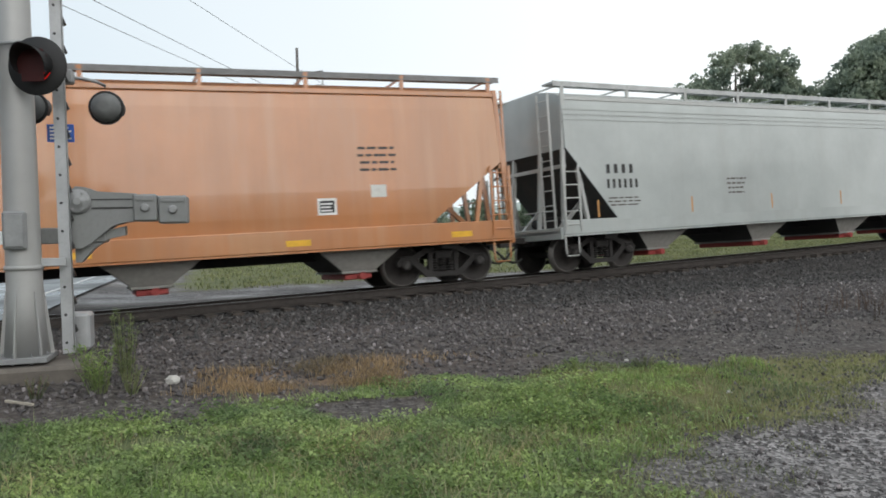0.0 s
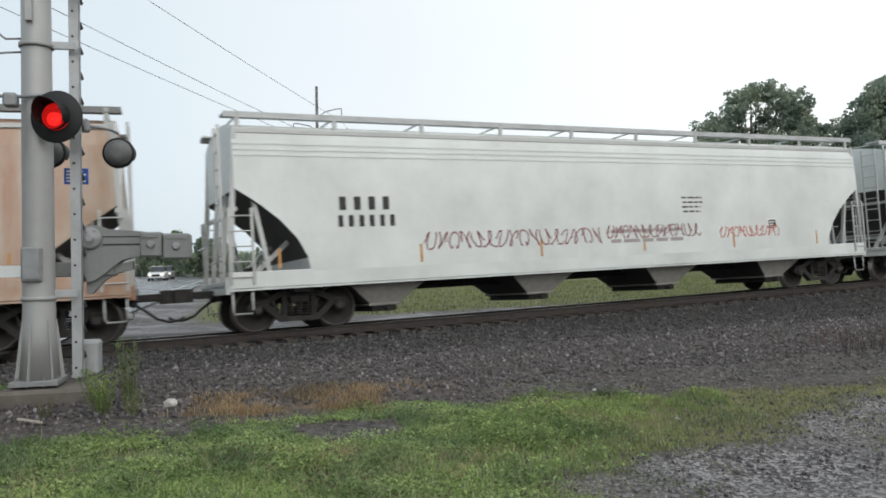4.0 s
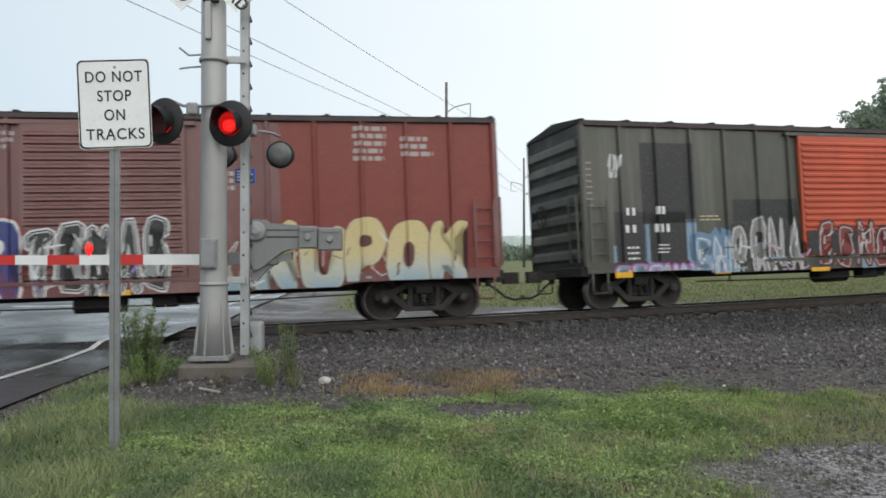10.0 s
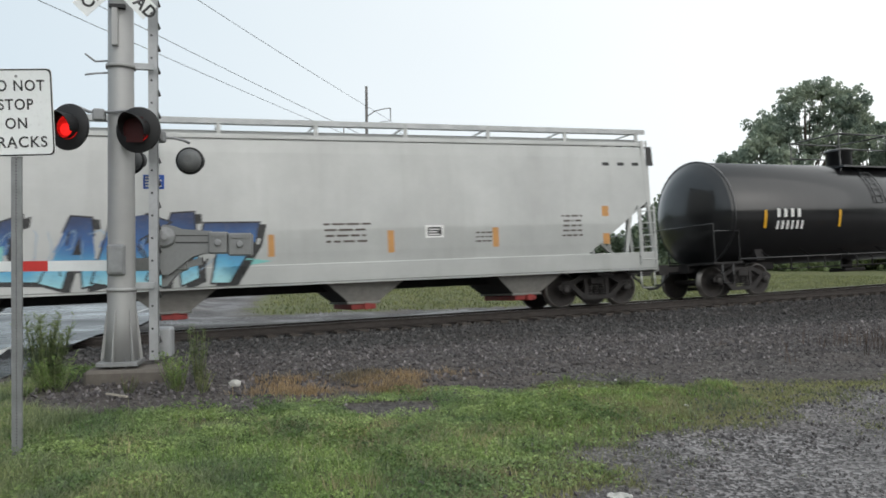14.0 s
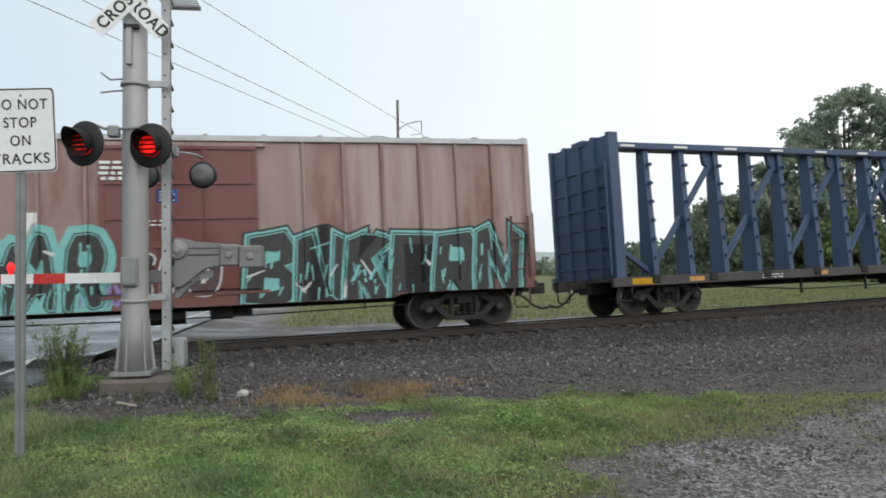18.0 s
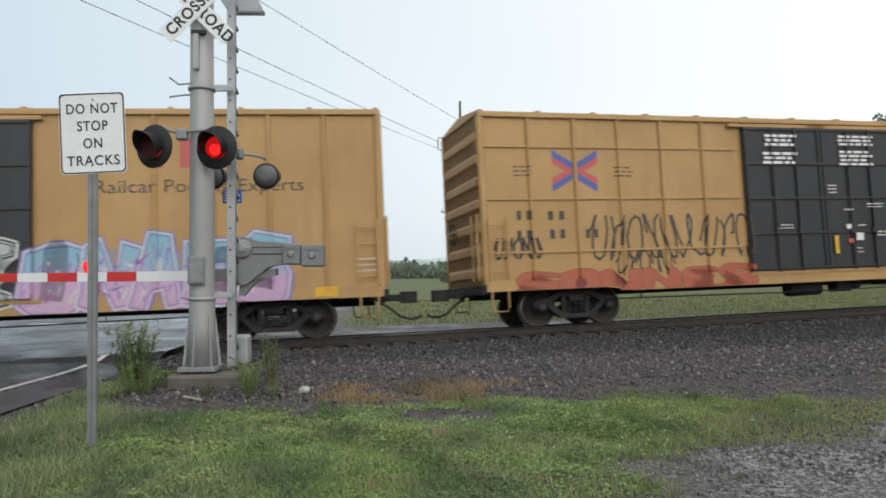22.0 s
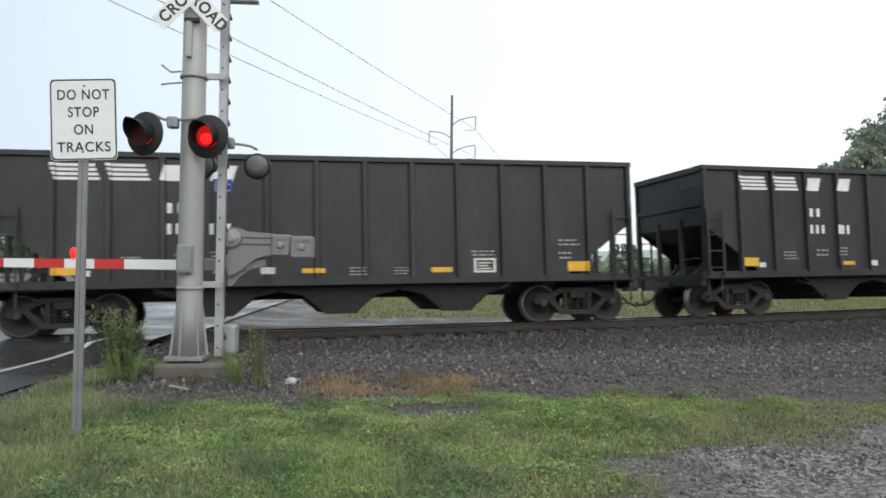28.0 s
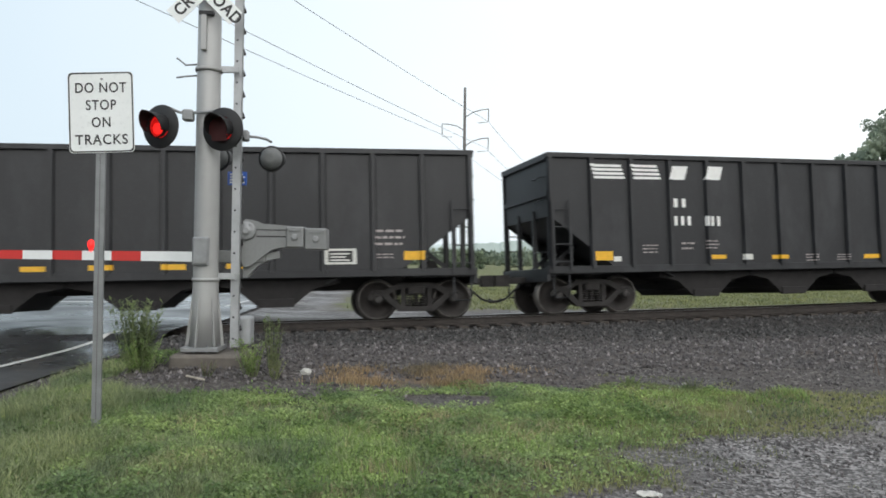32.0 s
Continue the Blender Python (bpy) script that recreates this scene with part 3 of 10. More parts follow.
def scribble(k, x, z, w, h, mat, seed=3, loops=5, r=0.018, label="thin scrawled spray tag"):
    rng = random.Random(seed)
    shapes = []
    for j in range(loops):
        x0, ww = x + w * j / loops, w / loops
        pts = []
        for i in range(13):
            a = i / 12
            pts.append(Vector((x0 + ww * (0.15 + 0.8 * a) + 0.25 * ww * math.sin(9 * a + j), z + h * (0.5 + 0.45 * math.sin(7.5 * a + 2.1 * j + rng.uniform(-0.3, 0.3))))))
        for p, q in zip(pts, pts[1:]):
            d = q - p
            s = Vector((-d.y, d.x)).normalized() * r
            d = d.normalized() * r
            shapes.append(([p - d + s, p - d - s, q + d - s, q + d + s], 0.003 + 0.0004 * (len(shapes) % 3), 0))
    return decal(TRAIN[k][0], "spray_tag", shapes, [mat], label)


SIDES = {}


def level(prof):
    return lambda x, z: -float(np.interp(z, [q[0] for q in prof], [q[1] for q in prof]))


def side_of(car, fn, xcuts=(), zcuts=(), foot=0.5, end_foot=None):
    """How the camera's side of a car runs: its depth at (x, z), and where that depth changes."""
    SIDES[car] = (fn, sorted(xcuts), sorted(zcuts), foot, end_foot)


def decal(car, name, shapes, mats, label=""):
    """Paint on a car's side: shapes of (outline, layer, material), bent over posts, rails and curves."""
    bm = bmnew()
    for pts, layer, mi in shapes:
        vs = [bm.verts.new((u, layer, v)) for u, v in pts]
        bm.faces.new(vs).material_index = mi
    return draped(car, name, bm, mats, label)


def trim_foot(bm, foot, end_foot):
    """Cut away what would hang below the side's lower edge, which rises over the trucks."""
    def cut(co, no, clear=False):
        bmesh.ops.bisect_plane(bm, geom=bm.verts[:] + bm.edges[:] + bm.faces[:], plane_co=co, plane_no=no, clear_inner=clear)
    cut((0, 0, foot), (0, 0, 1), True)
    if end_foot:
        cut((-end_foot[0], 0, 0), (1, 0, 0))
        cut((end_foot[0], 0, 0), (1, 0, 0))
        cut((0, 0, end_foot[1]), (0, 0, 1))
        over = [f for f in bm.faces if abs(f.calc_center_median().x) > end_foot[0] and f.calc_center_median().z < end_foot[1]]
        bmesh.ops.delete(bm, geom=over, context="FACES")


def draped(car, name, bm, mats, label=""):
    fn, xcuts, zcuts, foot, end_foot = SIDES[car]
    for v in bm.verts:
        v.co.x -= LETTER_SHIFT.get(car, 0.0)
    bmesh.ops.triangulate(bm, faces=bm.faces)
    if name in ("graffiti", "spray_tag", "spray_stroke") and max(v.co.z for v in bm.verts) > 0.95:
        trim_foot(bm, foot, end_foot)
    xs = [v.co.x for v in bm.verts]
    zs = [v.co.z for v in bm.verts]
    for c in xcuts:
        if min(xs) < c < max(xs):
            bmesh.ops.bisect_plane(bm, geom=bm.verts[:] + bm.edges[:] + bm.faces[:], plane_co=(c, 0, 0), plane_no=(1, 0, 0))
    for c in zcuts:
        if min(zs) < c < max(zs):
            bmesh.ops.bisect_plane(bm, geom=bm.verts[:] + bm.edges[:] + bm.faces[:], plane_co=(0, 0, c), plane_no=(0, 0, 1))
    for v in bm.verts:
        v.co.y = fn(v.co.x, v.co.z) - 0.003 - v.co.y
    for f in bm.faces:
        f.normal_update()
        if f.normal.y > 0:
            f.normal_flip()
    me = bpy.data.meshes.new(name)
    bm.to_mesh(me)
    bm.free()
    for m in mats:
        me.materials.append(m)
    return part(name, me, None, car, label)


def rect(x, z, w, h):
    return [(x, z), (x + w, z), (x + w, z + h), (x, z + h)]


def patch(k, name, x, z, w, h, mat, label=""):
    return decal(TRAIN[k][0], name, [(rect(x, z, w, h), 0.0, 0)], [mat], label)


def bars(k, x, z, w, h, counts, mat, backing=None, name="car_number"):
    """Car numbers: one upright bar for each character, filling the width."""
    n = sum(counts) + 0.8 * (len(counts) - 1)
    step = w / n
    shapes, xx = [], x
    if backing:
        shapes.append((rect(x - 0.05, z - 0.05, w + 0.1, h + 0.1), 0.0, 1))
    for c in counts:
        for _ in range(c):
            shapes.append((rect(xx, z, step * 0.46, h), 0.002, 0))
            xx += step
        xx += step * 0.8
    return decal(TRAIN[k][0], name, shapes, [mat] + ([backing] if backing else []))


def lines(k, x, z, w, h, rows, mat, seed=1, name="small_writing", fill=0.36):
    """Small writing that cannot be read: rows of short bars."""
    rng = random.Random(seed)
    shapes = []
    for r in range(rows):
        zz = z + h * (rows - 1 - r) / rows
        xx = x + w * rng.uniform(0, 0.08)
        end = x + w * rng.uniform(0.8, 1.0)
        while xx < end:
            ww = min(end - xx, max(0.04, w * rng.uniform(0.10, 0.30)))
            shapes.append((rect(xx, zz, ww, h / rows * fill), 0.001, 0))
            xx += ww + 0.03 + 0.02 * w
    ob = decal(TRAIN[k][0], name, shapes, [mat])
    ob["kind"] = "stuff"
    return ob


def framed(k, x, z, w, h, mat, ink, rows=3, seed=1):
    """A small placard: pale sheet, dark panel, bars."""
    shapes = [(rect(x, z, w, h), 0.0, 0), (rect(x + 0.12 * w, z + 0.14 * h, 0.76 * w, 0.72 * h), 0.001, 1)]
    for r in range(rows):
        shapes.append((rect(x + 0.18 * w, z + h * (0.22 + 0.6 * r / rows), w * (0.6 - 0.12 * (r % 2)), 0.28 * h / rows), 0.002, 0))
    return decal(TRAIN[k][0], "placard", shapes, [mat, ink])


def wording(k, x, z, w, h, text, mat):
    cu = bpy.data.curves.new("lettering", "FONT")
    cu.body, cu.size, cu.resolution_u = text, 1.0, 3
    tmp = bpy.data.objects.new("lettering", cu)
    me = bpy.data.meshes.new_from_object(tmp)
    bpy.data.objects.remove(tmp)
    bm = bmnew()
    bm.from_mesh(me)
    lo = [min(v.co[i] for v in bm.verts) for i in (0, 1)]
    hi = [max(v.co[i] for v in bm.verts) for i in (0, 1)]
    for v in bm.verts:
        u, q = (v.co.x - lo[0]) / (hi[0] - lo[0]), (v.co.y - lo[1]) / (hi[1] - lo[1])
        v.co = (x + u * w, 0.001, z + q * h)
    return draped(TRAIN[k][0], "lettering", bm, [mat])


CAR_GROUP = "cars of the freight train"
TRAIN = []
LETTER_SHIFT = {}


def car_thing(name, label, category, a, b):
    car = thing(name, label, category, CAR_GROUP)
    TRAIN.append((car, (a + b) / 2, b - a))
    return car, (b - a) / 2


# ---- covered hopper ----
def hull_levels(prof, a_top, slope_z, foot_a, z_low, bow=1.0):
    """Rings of a hopper's body: half width by height, and its length, cut back towards the foot at both ends."""
    rings = []
    for z, w in prof:
        if z >= slope_z:
            a = a_top
        else:
            k = (z - z_low) / (slope_z - z_low)
            a = foot_a + (a_top - foot_a) * k ** bow
        r = 0.02
        rings.append([(-a, -w, z), (a, -w, z), (a, w, z), (-a, w, z)])
    return rings


def covered_hopper(name, label, a, b, body, sill_mat, trim, chute, gate, ribbed=True, boards=M_UNDER, straight=False, trough=True, bow=1.9, truck_in=1.60):
    car, half = car_thing(name, label, "covered hopper car", a, b)
    L = 2 * half
    eave = 4.22
    slope_z, z_low, foot = (2.65, 1.22, half - 2.2) if straight else (2.95, 1.22, half - 1.75)
    top_a = half - 0.24
    if straight:
        prof = [(1.22, 1.50), (1.6, 1.52), (2.1, 1.53), (2.65, 1.53), (3.2, 1.53), (3.8, 1.52), (4.06, 1.50), (4.22, 1.44), (4.34, 1.20), (4.42, 0.7), (4.45, 0.35)]
    else:
        prof = [(1.22, 1.583), (1.5, 1.585), (1.9, 1.587), (2.3, 1.589), (2.6, 1.59), (2.8, 1.589), (2.95, 1.588), (3.2, 1.584), (3.4, 1.578), (3.58, 1.570), (3.75, 1.560), (3.88, 1.548), (4.0, 1.530), (4.08, 1.510), (4.15, 1.485), (4.2, 1.46), (4.27, 1.36), (4.33, 1.18), (4.42, 0.7), (4.45, 0.35)]
    bm = bmnew()
    rings = hull_levels(prof, top_a, slope_z, foot, z_low, 1.0 if straight else bow)
    loft(bm, rings, True, False)
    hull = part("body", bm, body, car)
    # downward end slopes get a darker sheet: underside shade put into colour, with grime
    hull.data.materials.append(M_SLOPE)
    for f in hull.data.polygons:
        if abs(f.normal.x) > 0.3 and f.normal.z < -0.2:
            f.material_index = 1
    lip = 1.34 if straight else 1.26
    side_of(car, lambda x, z, f=level(prof): f(x, z) if z > lip else -1.58, (), [lip - 0.001, lip + 0.001] + ([] if straight else [3.0, 3.2, 3.4, 3.6]), 0.93)
    if ribbed:
        for z, w in ((3.62, 1.560), (3.74, 1.553), (3.86, 1.542)):
            for sy in (-1, 1):
                bm = bmnew()
                box(bm, -top_a, top_a, sy * w - 0.02, sy * w + 0.02, z, z + 0.035)
                part("side_rib", bm, body, car)
    # top chord
    for sy in (-1, 1):
        bm = bmnew()
        box(bm, -top_a, top_a, sy * 1.47 - 0.05, sy * 1.47 + 0.05, 4.10, 4.20, 0.012)
        part("top_chord", bm, trim, car)
    # side sills
    for sy in (-1, 1):
        bm = bmnew()
        box(bm, -half + 0.05, half - 0.05, sy * 1.53 - 0.05, sy * 1.53 + 0.05, 0.92, 1.34 if straight else 1.26, 0.015)
        box(bm, -half + 0.05, half - 0.05, sy * 1.44 - 0.12, sy * 1.44 + 0.12, 0.88, 0.93)
        part("side_sill", bm, sill_mat, car)
    bm = bmnew()
    box(bm, -half + 0.1, half - 0.1, -0.25, 0.25, 0.70, 0.98)
    for sx in (-1, 1):
        box(bm, sx * (half - truck_in) - 0.2, sx * (half - truck_in) + 0.2, -1.45, 1.45, 0.80, 0.97)
    part("centre_sill", bm, M_UNDER, car)
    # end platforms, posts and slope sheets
    for sx in (-1, 1):
        bm = bmnew()
        x0, x1 = sorted((sx * (half - 2.2), sx * half))
        box(bm, x0, x1, -1.50, 1.50, 0.96, 1.02)
        box(bm, *sorted((sx * (half - 0.09), sx * half)), -1.52, 1.52, 0.82, 1.10, 0.01)
        part("end_platform", bm, sill_mat, car)
        bm = bmnew()
        for y in (-1.50, -0.55, 0.55, 1.50):
            beam(bm, (sx * (half - 0.10), y, 1.0), (sx * (half - 0.30), y, 3.0 if abs(y) < 1 else 4.25), 0.10, 0.07)
        beam(bm, (sx * (half - 0.26), -1.5, 2.55), (sx * (half - 0.26), 1.5, 2.55), 0.07, 0.09)
        for y in (-0.75, 0.75):
            beam(bm, (sx * (half - 0.5), y, 1.0), (sx * (half - 1.5), y, 1.9), 0.08, 0.10)
        part("end_frame", bm, trim, car)
        for y in (-1.42, 1.42):
            bm = bmnew()
            beam(bm, (sx * (half - 0.95), y, 1.02), (sx * (half - 0.40), y, 4.1), 0.09, 0.09)
            part("end_brace", bm, trim, car)
        bm = bmnew()
        box(bm, *sorted((sx * (half - 1.2), sx * (half - 0.75))), -0.35, 0.35, 1.02, 1.40, 0.03)
        rod(bm, (sx * (half - 0.95), -0.7, 1.25), (sx * (half - 0.95), 0.7, 1.25), 0.14, 12)
        part("brake_reservoir", bm, M_UNDER, car)
        for sy in (-1, 1):
            ladder(car, trim, sx * (half - 0.33), sy * 1.60, 1.0, 2.55, 0.46, 5)
            stirrup(car, trim, sx * (half - 0.33), sy * 1.50)
        ladder(car, trim, sx * (half - 0.02), -1.1, 1.1, 4.3, 0.42, 9, "y", "end_ladder")
        bm = bmnew()
        tube(bm, [(sx * (half - 0.02), 0.1, 1.9), (sx * (half + 0.05), 0.1, 1.9), (sx * (half + 0.05), 1.3, 1.9), (sx * (half - 0.02), 1.3, 1.9)], 0.016, 6)
        tube(bm, [(sx * (half - 0.02), -1.4, 1.5), (sx * (half + 0.05), -1.3, 1.5), (sx * (half + 0.05), -0.2, 1.5), (sx * (half - 0.02), -0.1, 1.5)], 0.016, 6)
        part("grab_rail", bm, trim, car)
    bm = bmnew()
    tube(bm, [(-half, 0.7 + 0.27 * math.cos(k * math.tau / 16), 2.2 + 0.27 * math.sin(k * math.tau / 16)) for k in range(17)], 0.016, 6)
    for k in range(3):
        d = k * math.pi / 3
        beam(bm, (-half, 0.7 - 0.25 * math.cos(d), 2.2 - 0.25 * math.sin(d)), (-half, 0.7 + 0.25 * math.cos(d), 2.2 + 0.25 * math.sin(d)), 0.02, 0.02)
    part("brake_wheel", bm, trim, car)
    # roof walkway on posts, hatch trough
    for sy in (-1, 1):
        bm = bmnew()
        box(bm, -top_a - 0.12, top_a + 0.12, sy * 1.22 - 0.20, sy * 1.22 + 0.20, 4.50, 4.545)
        box(bm, -top_a - 0.12, top_a + 0.12, sy * 1.43 - 0.012, sy * 1.43 + 0.012, 4.44, 4.56)
        part("running_board", bm, boards, car, "dark steel roof walkway")
    n = int(L / 2.15)
    for k in range(n + 1):
        x = -top_a + 0.15 + (2 * top_a - 0.3) * k / n
        bm = bmnew()
        for sy in (-1, 1):
            beam(bm, (x, sy * 1.40, 4.14), (x, sy * 1.43, 4.54), 0.09, 0.035)
        beam(bm, (x, -1.40, 4.49), (x, 1.40, 4.49), 0.05, 0.03)
        part("board_bracket", bm, trim, car)
    if trough:
        for k in range(4):
            x0 = -top_a + 0.8 + k * (2 * top_a - 1.6) / 4
            bm = bmnew()
            box(bm, x0 + 0.08, x0 + (2 * top_a - 1.6) / 4 - 0.08, -0.33, 0.33, 4.40, 4.52, 0.03)
            part("roof_hatch", bm, trim, car)
    # discharge chutes, tapering down to a sliding gate
    for k in range(4):
        x = (k - 1.5) * 0.2115 * L
        h = 0.42
        bm = bmnew()
        loft(bm, [[(x - 1.02, -1.34, 1.24), (x + 1.02, -1.34, 1.24), (x + 1.02, 1.34, 1.24), (x - 1.02, 1.34, 1.24)],
                  [(x - 0.92, -1.28, 0.90), (x + 0.92, -1.28, 0.90), (x + 0.92, 1.28, 0.90), (x - 0.92, 1.28, 0.90)],
                  [(x - 0.34, -1.02, h), (x + 0.34, -1.02, h), (x + 0.34, 1.02, h), (x - 0.34, 1.02, h)]])
        ch = part("hopper_chute", bm, chute, car)
        # sloping chute ends use that dark sheet too, their shadow painted in
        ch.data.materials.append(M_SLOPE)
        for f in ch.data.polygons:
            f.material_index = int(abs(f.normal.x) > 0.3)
        bm = bmnew()
        box(bm, x - 0.40, x + 0.40, -1.06, 1.06, h - 0.03, h + 0.02, 0.01)
        part("chute_flange", bm, chute, ch)
        bm = bmnew()
        box(bm, x - 0.30, x + 0.30, -0.98, 0.98, h - 0.16, h - 0.03, 0.02)
        part("outlet_gate", bm, gate, ch)
        bm = bmnew()
        rod(bm, (x + 0.05, -1.16, h - 0.09), (x + 0.05, 1.16, h - 0.09), 0.075, 12)
        part("gate_capstan", bm, gate, ch)
    truck(car, -half + truck_in)
    truck(car, half - truck_in)
    draft_gear(car, half - 0.05)
    return car, half


# ---- boxcar ----
def boxcar(name, label, a, b, side, door_mat, roof, end_mat, H=4.5, posts=14, doors=((-1.5, 1.5),), door_style="ribbed", sill=0.78, post_mat=None, girts=(), door_z=1.12, cap_mat=None, truck_in=1.75):
    car, half = car_thing(name, label, "boxcar", a, b)
    W = 1.42
    eave = H
    bm = bmnew()
    box(bm, -half + 0.10, half - 0.10, -W, W, 1.02, eave - 0.02)
    part("body", bm, side, car)
    # sills
    for sy in (-1, 1):
        bm = bmnew()
        lo = sill
        pts = [(-half + 0.1, 0.88), (-half + 0.1, 1.12), (half - 0.1, 1.12), (half - 0.1, 0.88), (half - 3.2, 0.88), (half - 3.9, lo), (-half + 3.9, lo), (-half + 3.2, 0.88)]
        prism(bm, pts, sy * (W + 0.04) - 0.03, sy * (W + 0.04) + 0.03)
        part("side_sill", bm, side, car)
        bm = bmnew()
        box(bm, -half + 0.06, half - 0.06, sy * (W + 0.03) - 0.05, sy * (W + 0.03) + 0.05, eave - 0.10, eave, 0.01)
        part("top_chord", bm, cap_mat or side, car)
    # posts
    xs = [-half + 0.12 + (2 * half - 0.24) * k / posts for k in range(posts + 1)]
    spans = [(d0 - 0.15, d1 + 0.15) for d0, d1 in doors]
    kept = []
    for x in xs:
        if any(d0 < x < d1 for d0, d1 in spans):
            continue
        w = 0.11 if abs(abs(x) - half) > 0.2 else 0.18
        kept.append((x, w))
        for sy in (-1, 1):
            bm = bmnew()
            y = sy * (W + 0.03)
            prism(bm, [(x - w / 2, y - sy * 0.03), (x - w / 4, y + sy * 0.045), (x + w / 4, y + sy * 0.045), (x + w / 2, y - sy * 0.03)], 1.05, eave - 0.06, "z")
            part("side_post", bm, post_mat or side, car)
    proud = 0.158 if door_style == "ribbed" else 0.162

    def face(x, z):
        if z < 1.12:
            return -(W + 0.071)
        if any(d0 - 0.002 < x < d1 + 0.002 for d0, d1 in doors):
            return -(W + proud)
        for c, w in kept:
            q = abs(x - c)
            if q < w / 2:
                return -(W + 0.075 * min(1.0, (w / 2 - q) / (w / 4)))
        return -W
    side_of(car, face, [c + e * w for c, w in kept for e in (-0.5, -0.25, 0.25, 0.5)] + [d + e for q in doors for d in q for e in (-0.003, 0.003)], [1.119, 1.121], sill + 0.01, (half - 3.5, 0.89))
    for z in girts:
        for x0, x1 in ((-half + 0.1, spans[0][0]), (spans[-1][1], half - 0.1)):
            for sy in (-1, 1):
                bm = bmnew()
                box(bm, x0, x1, sy * (W + 0.02) - 0.02, sy * (W + 0.02) + 0.02, z, z + 0.05)
                part("side_girt", bm, post_mat or side, car)
    # doors
    for d0, d1 in doors:
        for sy in (-1, 1):
            y = sy * (W + 0.07)
            bm = bmnew()
            box(bm, d0, d1, y - 0.04, y + 0.04, door_z, eave - 0.22)
            dr = part("door", bm, door_mat, car)
            bm = bmnew()
            if door_style == "ribbed":
                n = 18
                for k in range(n):
                    z = door_z + 0.08 + (eave - 0.4 - door_z) * k / n
                    yy = y + sy * 0.04
                    prism(bm, [(yy, z), (yy + sy * 0.045, z + 0.03), (yy + sy * 0.045, z + 0.08), (yy, z + 0.11)], d0 + 0.08, d1 - 0.08, "x")
                part("door_ribs", bm, door_mat, dr)
            else:
                for k in range(5):
                    z = door_z + 0.02 + (eave - 0.32 - door_z) * k / 4
                    bm = bmnew()
                    box(bm, d0, d1, *sorted((y, y + sy * 0.085)), z, z + 0.07)
                    part("door_rail", bm, door_mat, dr)
                for k in range(4):
                    bm = bmnew()
                    x = d0 + 0.03 + (d1 - d0 - 0.12) * k / 3
                    box(bm, x, x + 0.07, *sorted((y, y + sy * 0.075)), door_z, eave - 0.22)
                    part("door_stile", bm, door_mat, dr)
                bm = bmnew()
                for x in (d0 + 0.35 * (d1 - d0), d0 + 0.65 * (d1 - d0)):
                    rod(bm, (x, y + sy * 0.09, door_z - 0.05), (x, y + sy * 0.09, eave - 0.25), 0.02, 6)
                    box(bm, x - 0.09, x + 0.09, y + sy * 0.09 - 0.03, y + sy * 0.09 + 0.03, 2.05, 2.18)
                part("lock_rod", bm, door_mat, dr)
            bm = bmnew()
            box(bm, d0 - 1.2 if door_style != "plug" else d0, d1 + 0.2, y - 0.03, y + 0.06, door_z - 0.10, door_z - 0.03)
            part("door_track", bm, post_mat or side, car)
            bm = bmnew()
            box(bm, d0 - 0.4, d1 + 0.2, y - 0.05, y + 0.06, eave - 0.22, eave - 0.14)
            part("door_track", bm, post_mat or side, car)
    # roof
    bm = bmnew()
    prism(bm, [(-W - 0.06, eave - 0.02), (-W - 0.06, eave + 0.03), (0, eave + 0.20), (W + 0.06, eave + 0.03), (W + 0.06, eave - 0.02)], -half + 0.06, half - 0.06, "x")
    part("roof", bm, roof, car)
    nr = 13
    for k in range(nr + 1):
        x = -half + 0.15 + (2 * half - 0.3) * k / nr
        bm = bmnew()
        prism(bm, [(-W - 0.07, eave), (-W - 0.07, eave + 0.065), (0, eave + 0.235), (W + 0.07, eave + 0.065), (W + 0.07, eave)], x - 0.05, x + 0.05, "x")
        part("roof_seam", bm, roof, car)
    # ends with pressed ribs
    for sx in (-1, 1):
        x = sx * (half - 0.10)
        bm = bmnew()
        box(bm, *sorted((x, x - sx * 0.05)), -W, W, 1.0, eave - 0.01)
        part("end_wall", bm, end_mat, car)
        for k in range(7):
            z = 1.18 + (eave - 1.55) * k / 6.6
            bm = bmnew()
            prism(bm, [(x, z), (x + sx * 0.075, z + 0.07), (x + sx * 0.075, z + 0.22), (x, z + 0.30)], -W + 0.10, W - 0.10, "y")
            part("end_rib", bm, end_mat, car)
        bm = bmnew()
        box(bm, *sorted((x - sx * 0.3, x + sx * 0.12)), -1.40, 1.40, 0.82, 1.04, 0.01)
        part("end_sill", bm, M_UNDER, car)
        for sy in (-1, 1):
            ladder(car, end_mat, sx * (half - 0.42), sy * (W + 0.14), 1.15, 2.6, 0.44, 4)
            stirrup(car, end_mat, sx * (half - 0.42), sy * (W + 0.06))
        ladder(car, end_mat, x + sx * 0.12, -1.1, 1.15, 2.7, 0.42, 4, "y", "end_ladder")
    bm = bmnew()
    tube(bm, [(-half - 0.03, 0.6 + 0.27 * math.cos(k * math.tau / 16), 2.4 + 0.27 * math.sin(k * math.tau / 16)) for k in range(17)], 0.016, 6)
    beam(bm, (-half - 0.03, 0.35, 2.4), (-half - 0.03, 0.85, 2.4), 0.02, 0.02)
    beam(bm, (-half - 0.03, 0.6, 2.15), (-half - 0.03, 0.6, 2.65), 0.02, 0.02)
    part("brake_wheel", bm, M_UNDER, car)
    bm = bmnew()
    box(bm, -half + 0.2, half - 0.2, -0.25, 0.25, 0.70, 1.02)
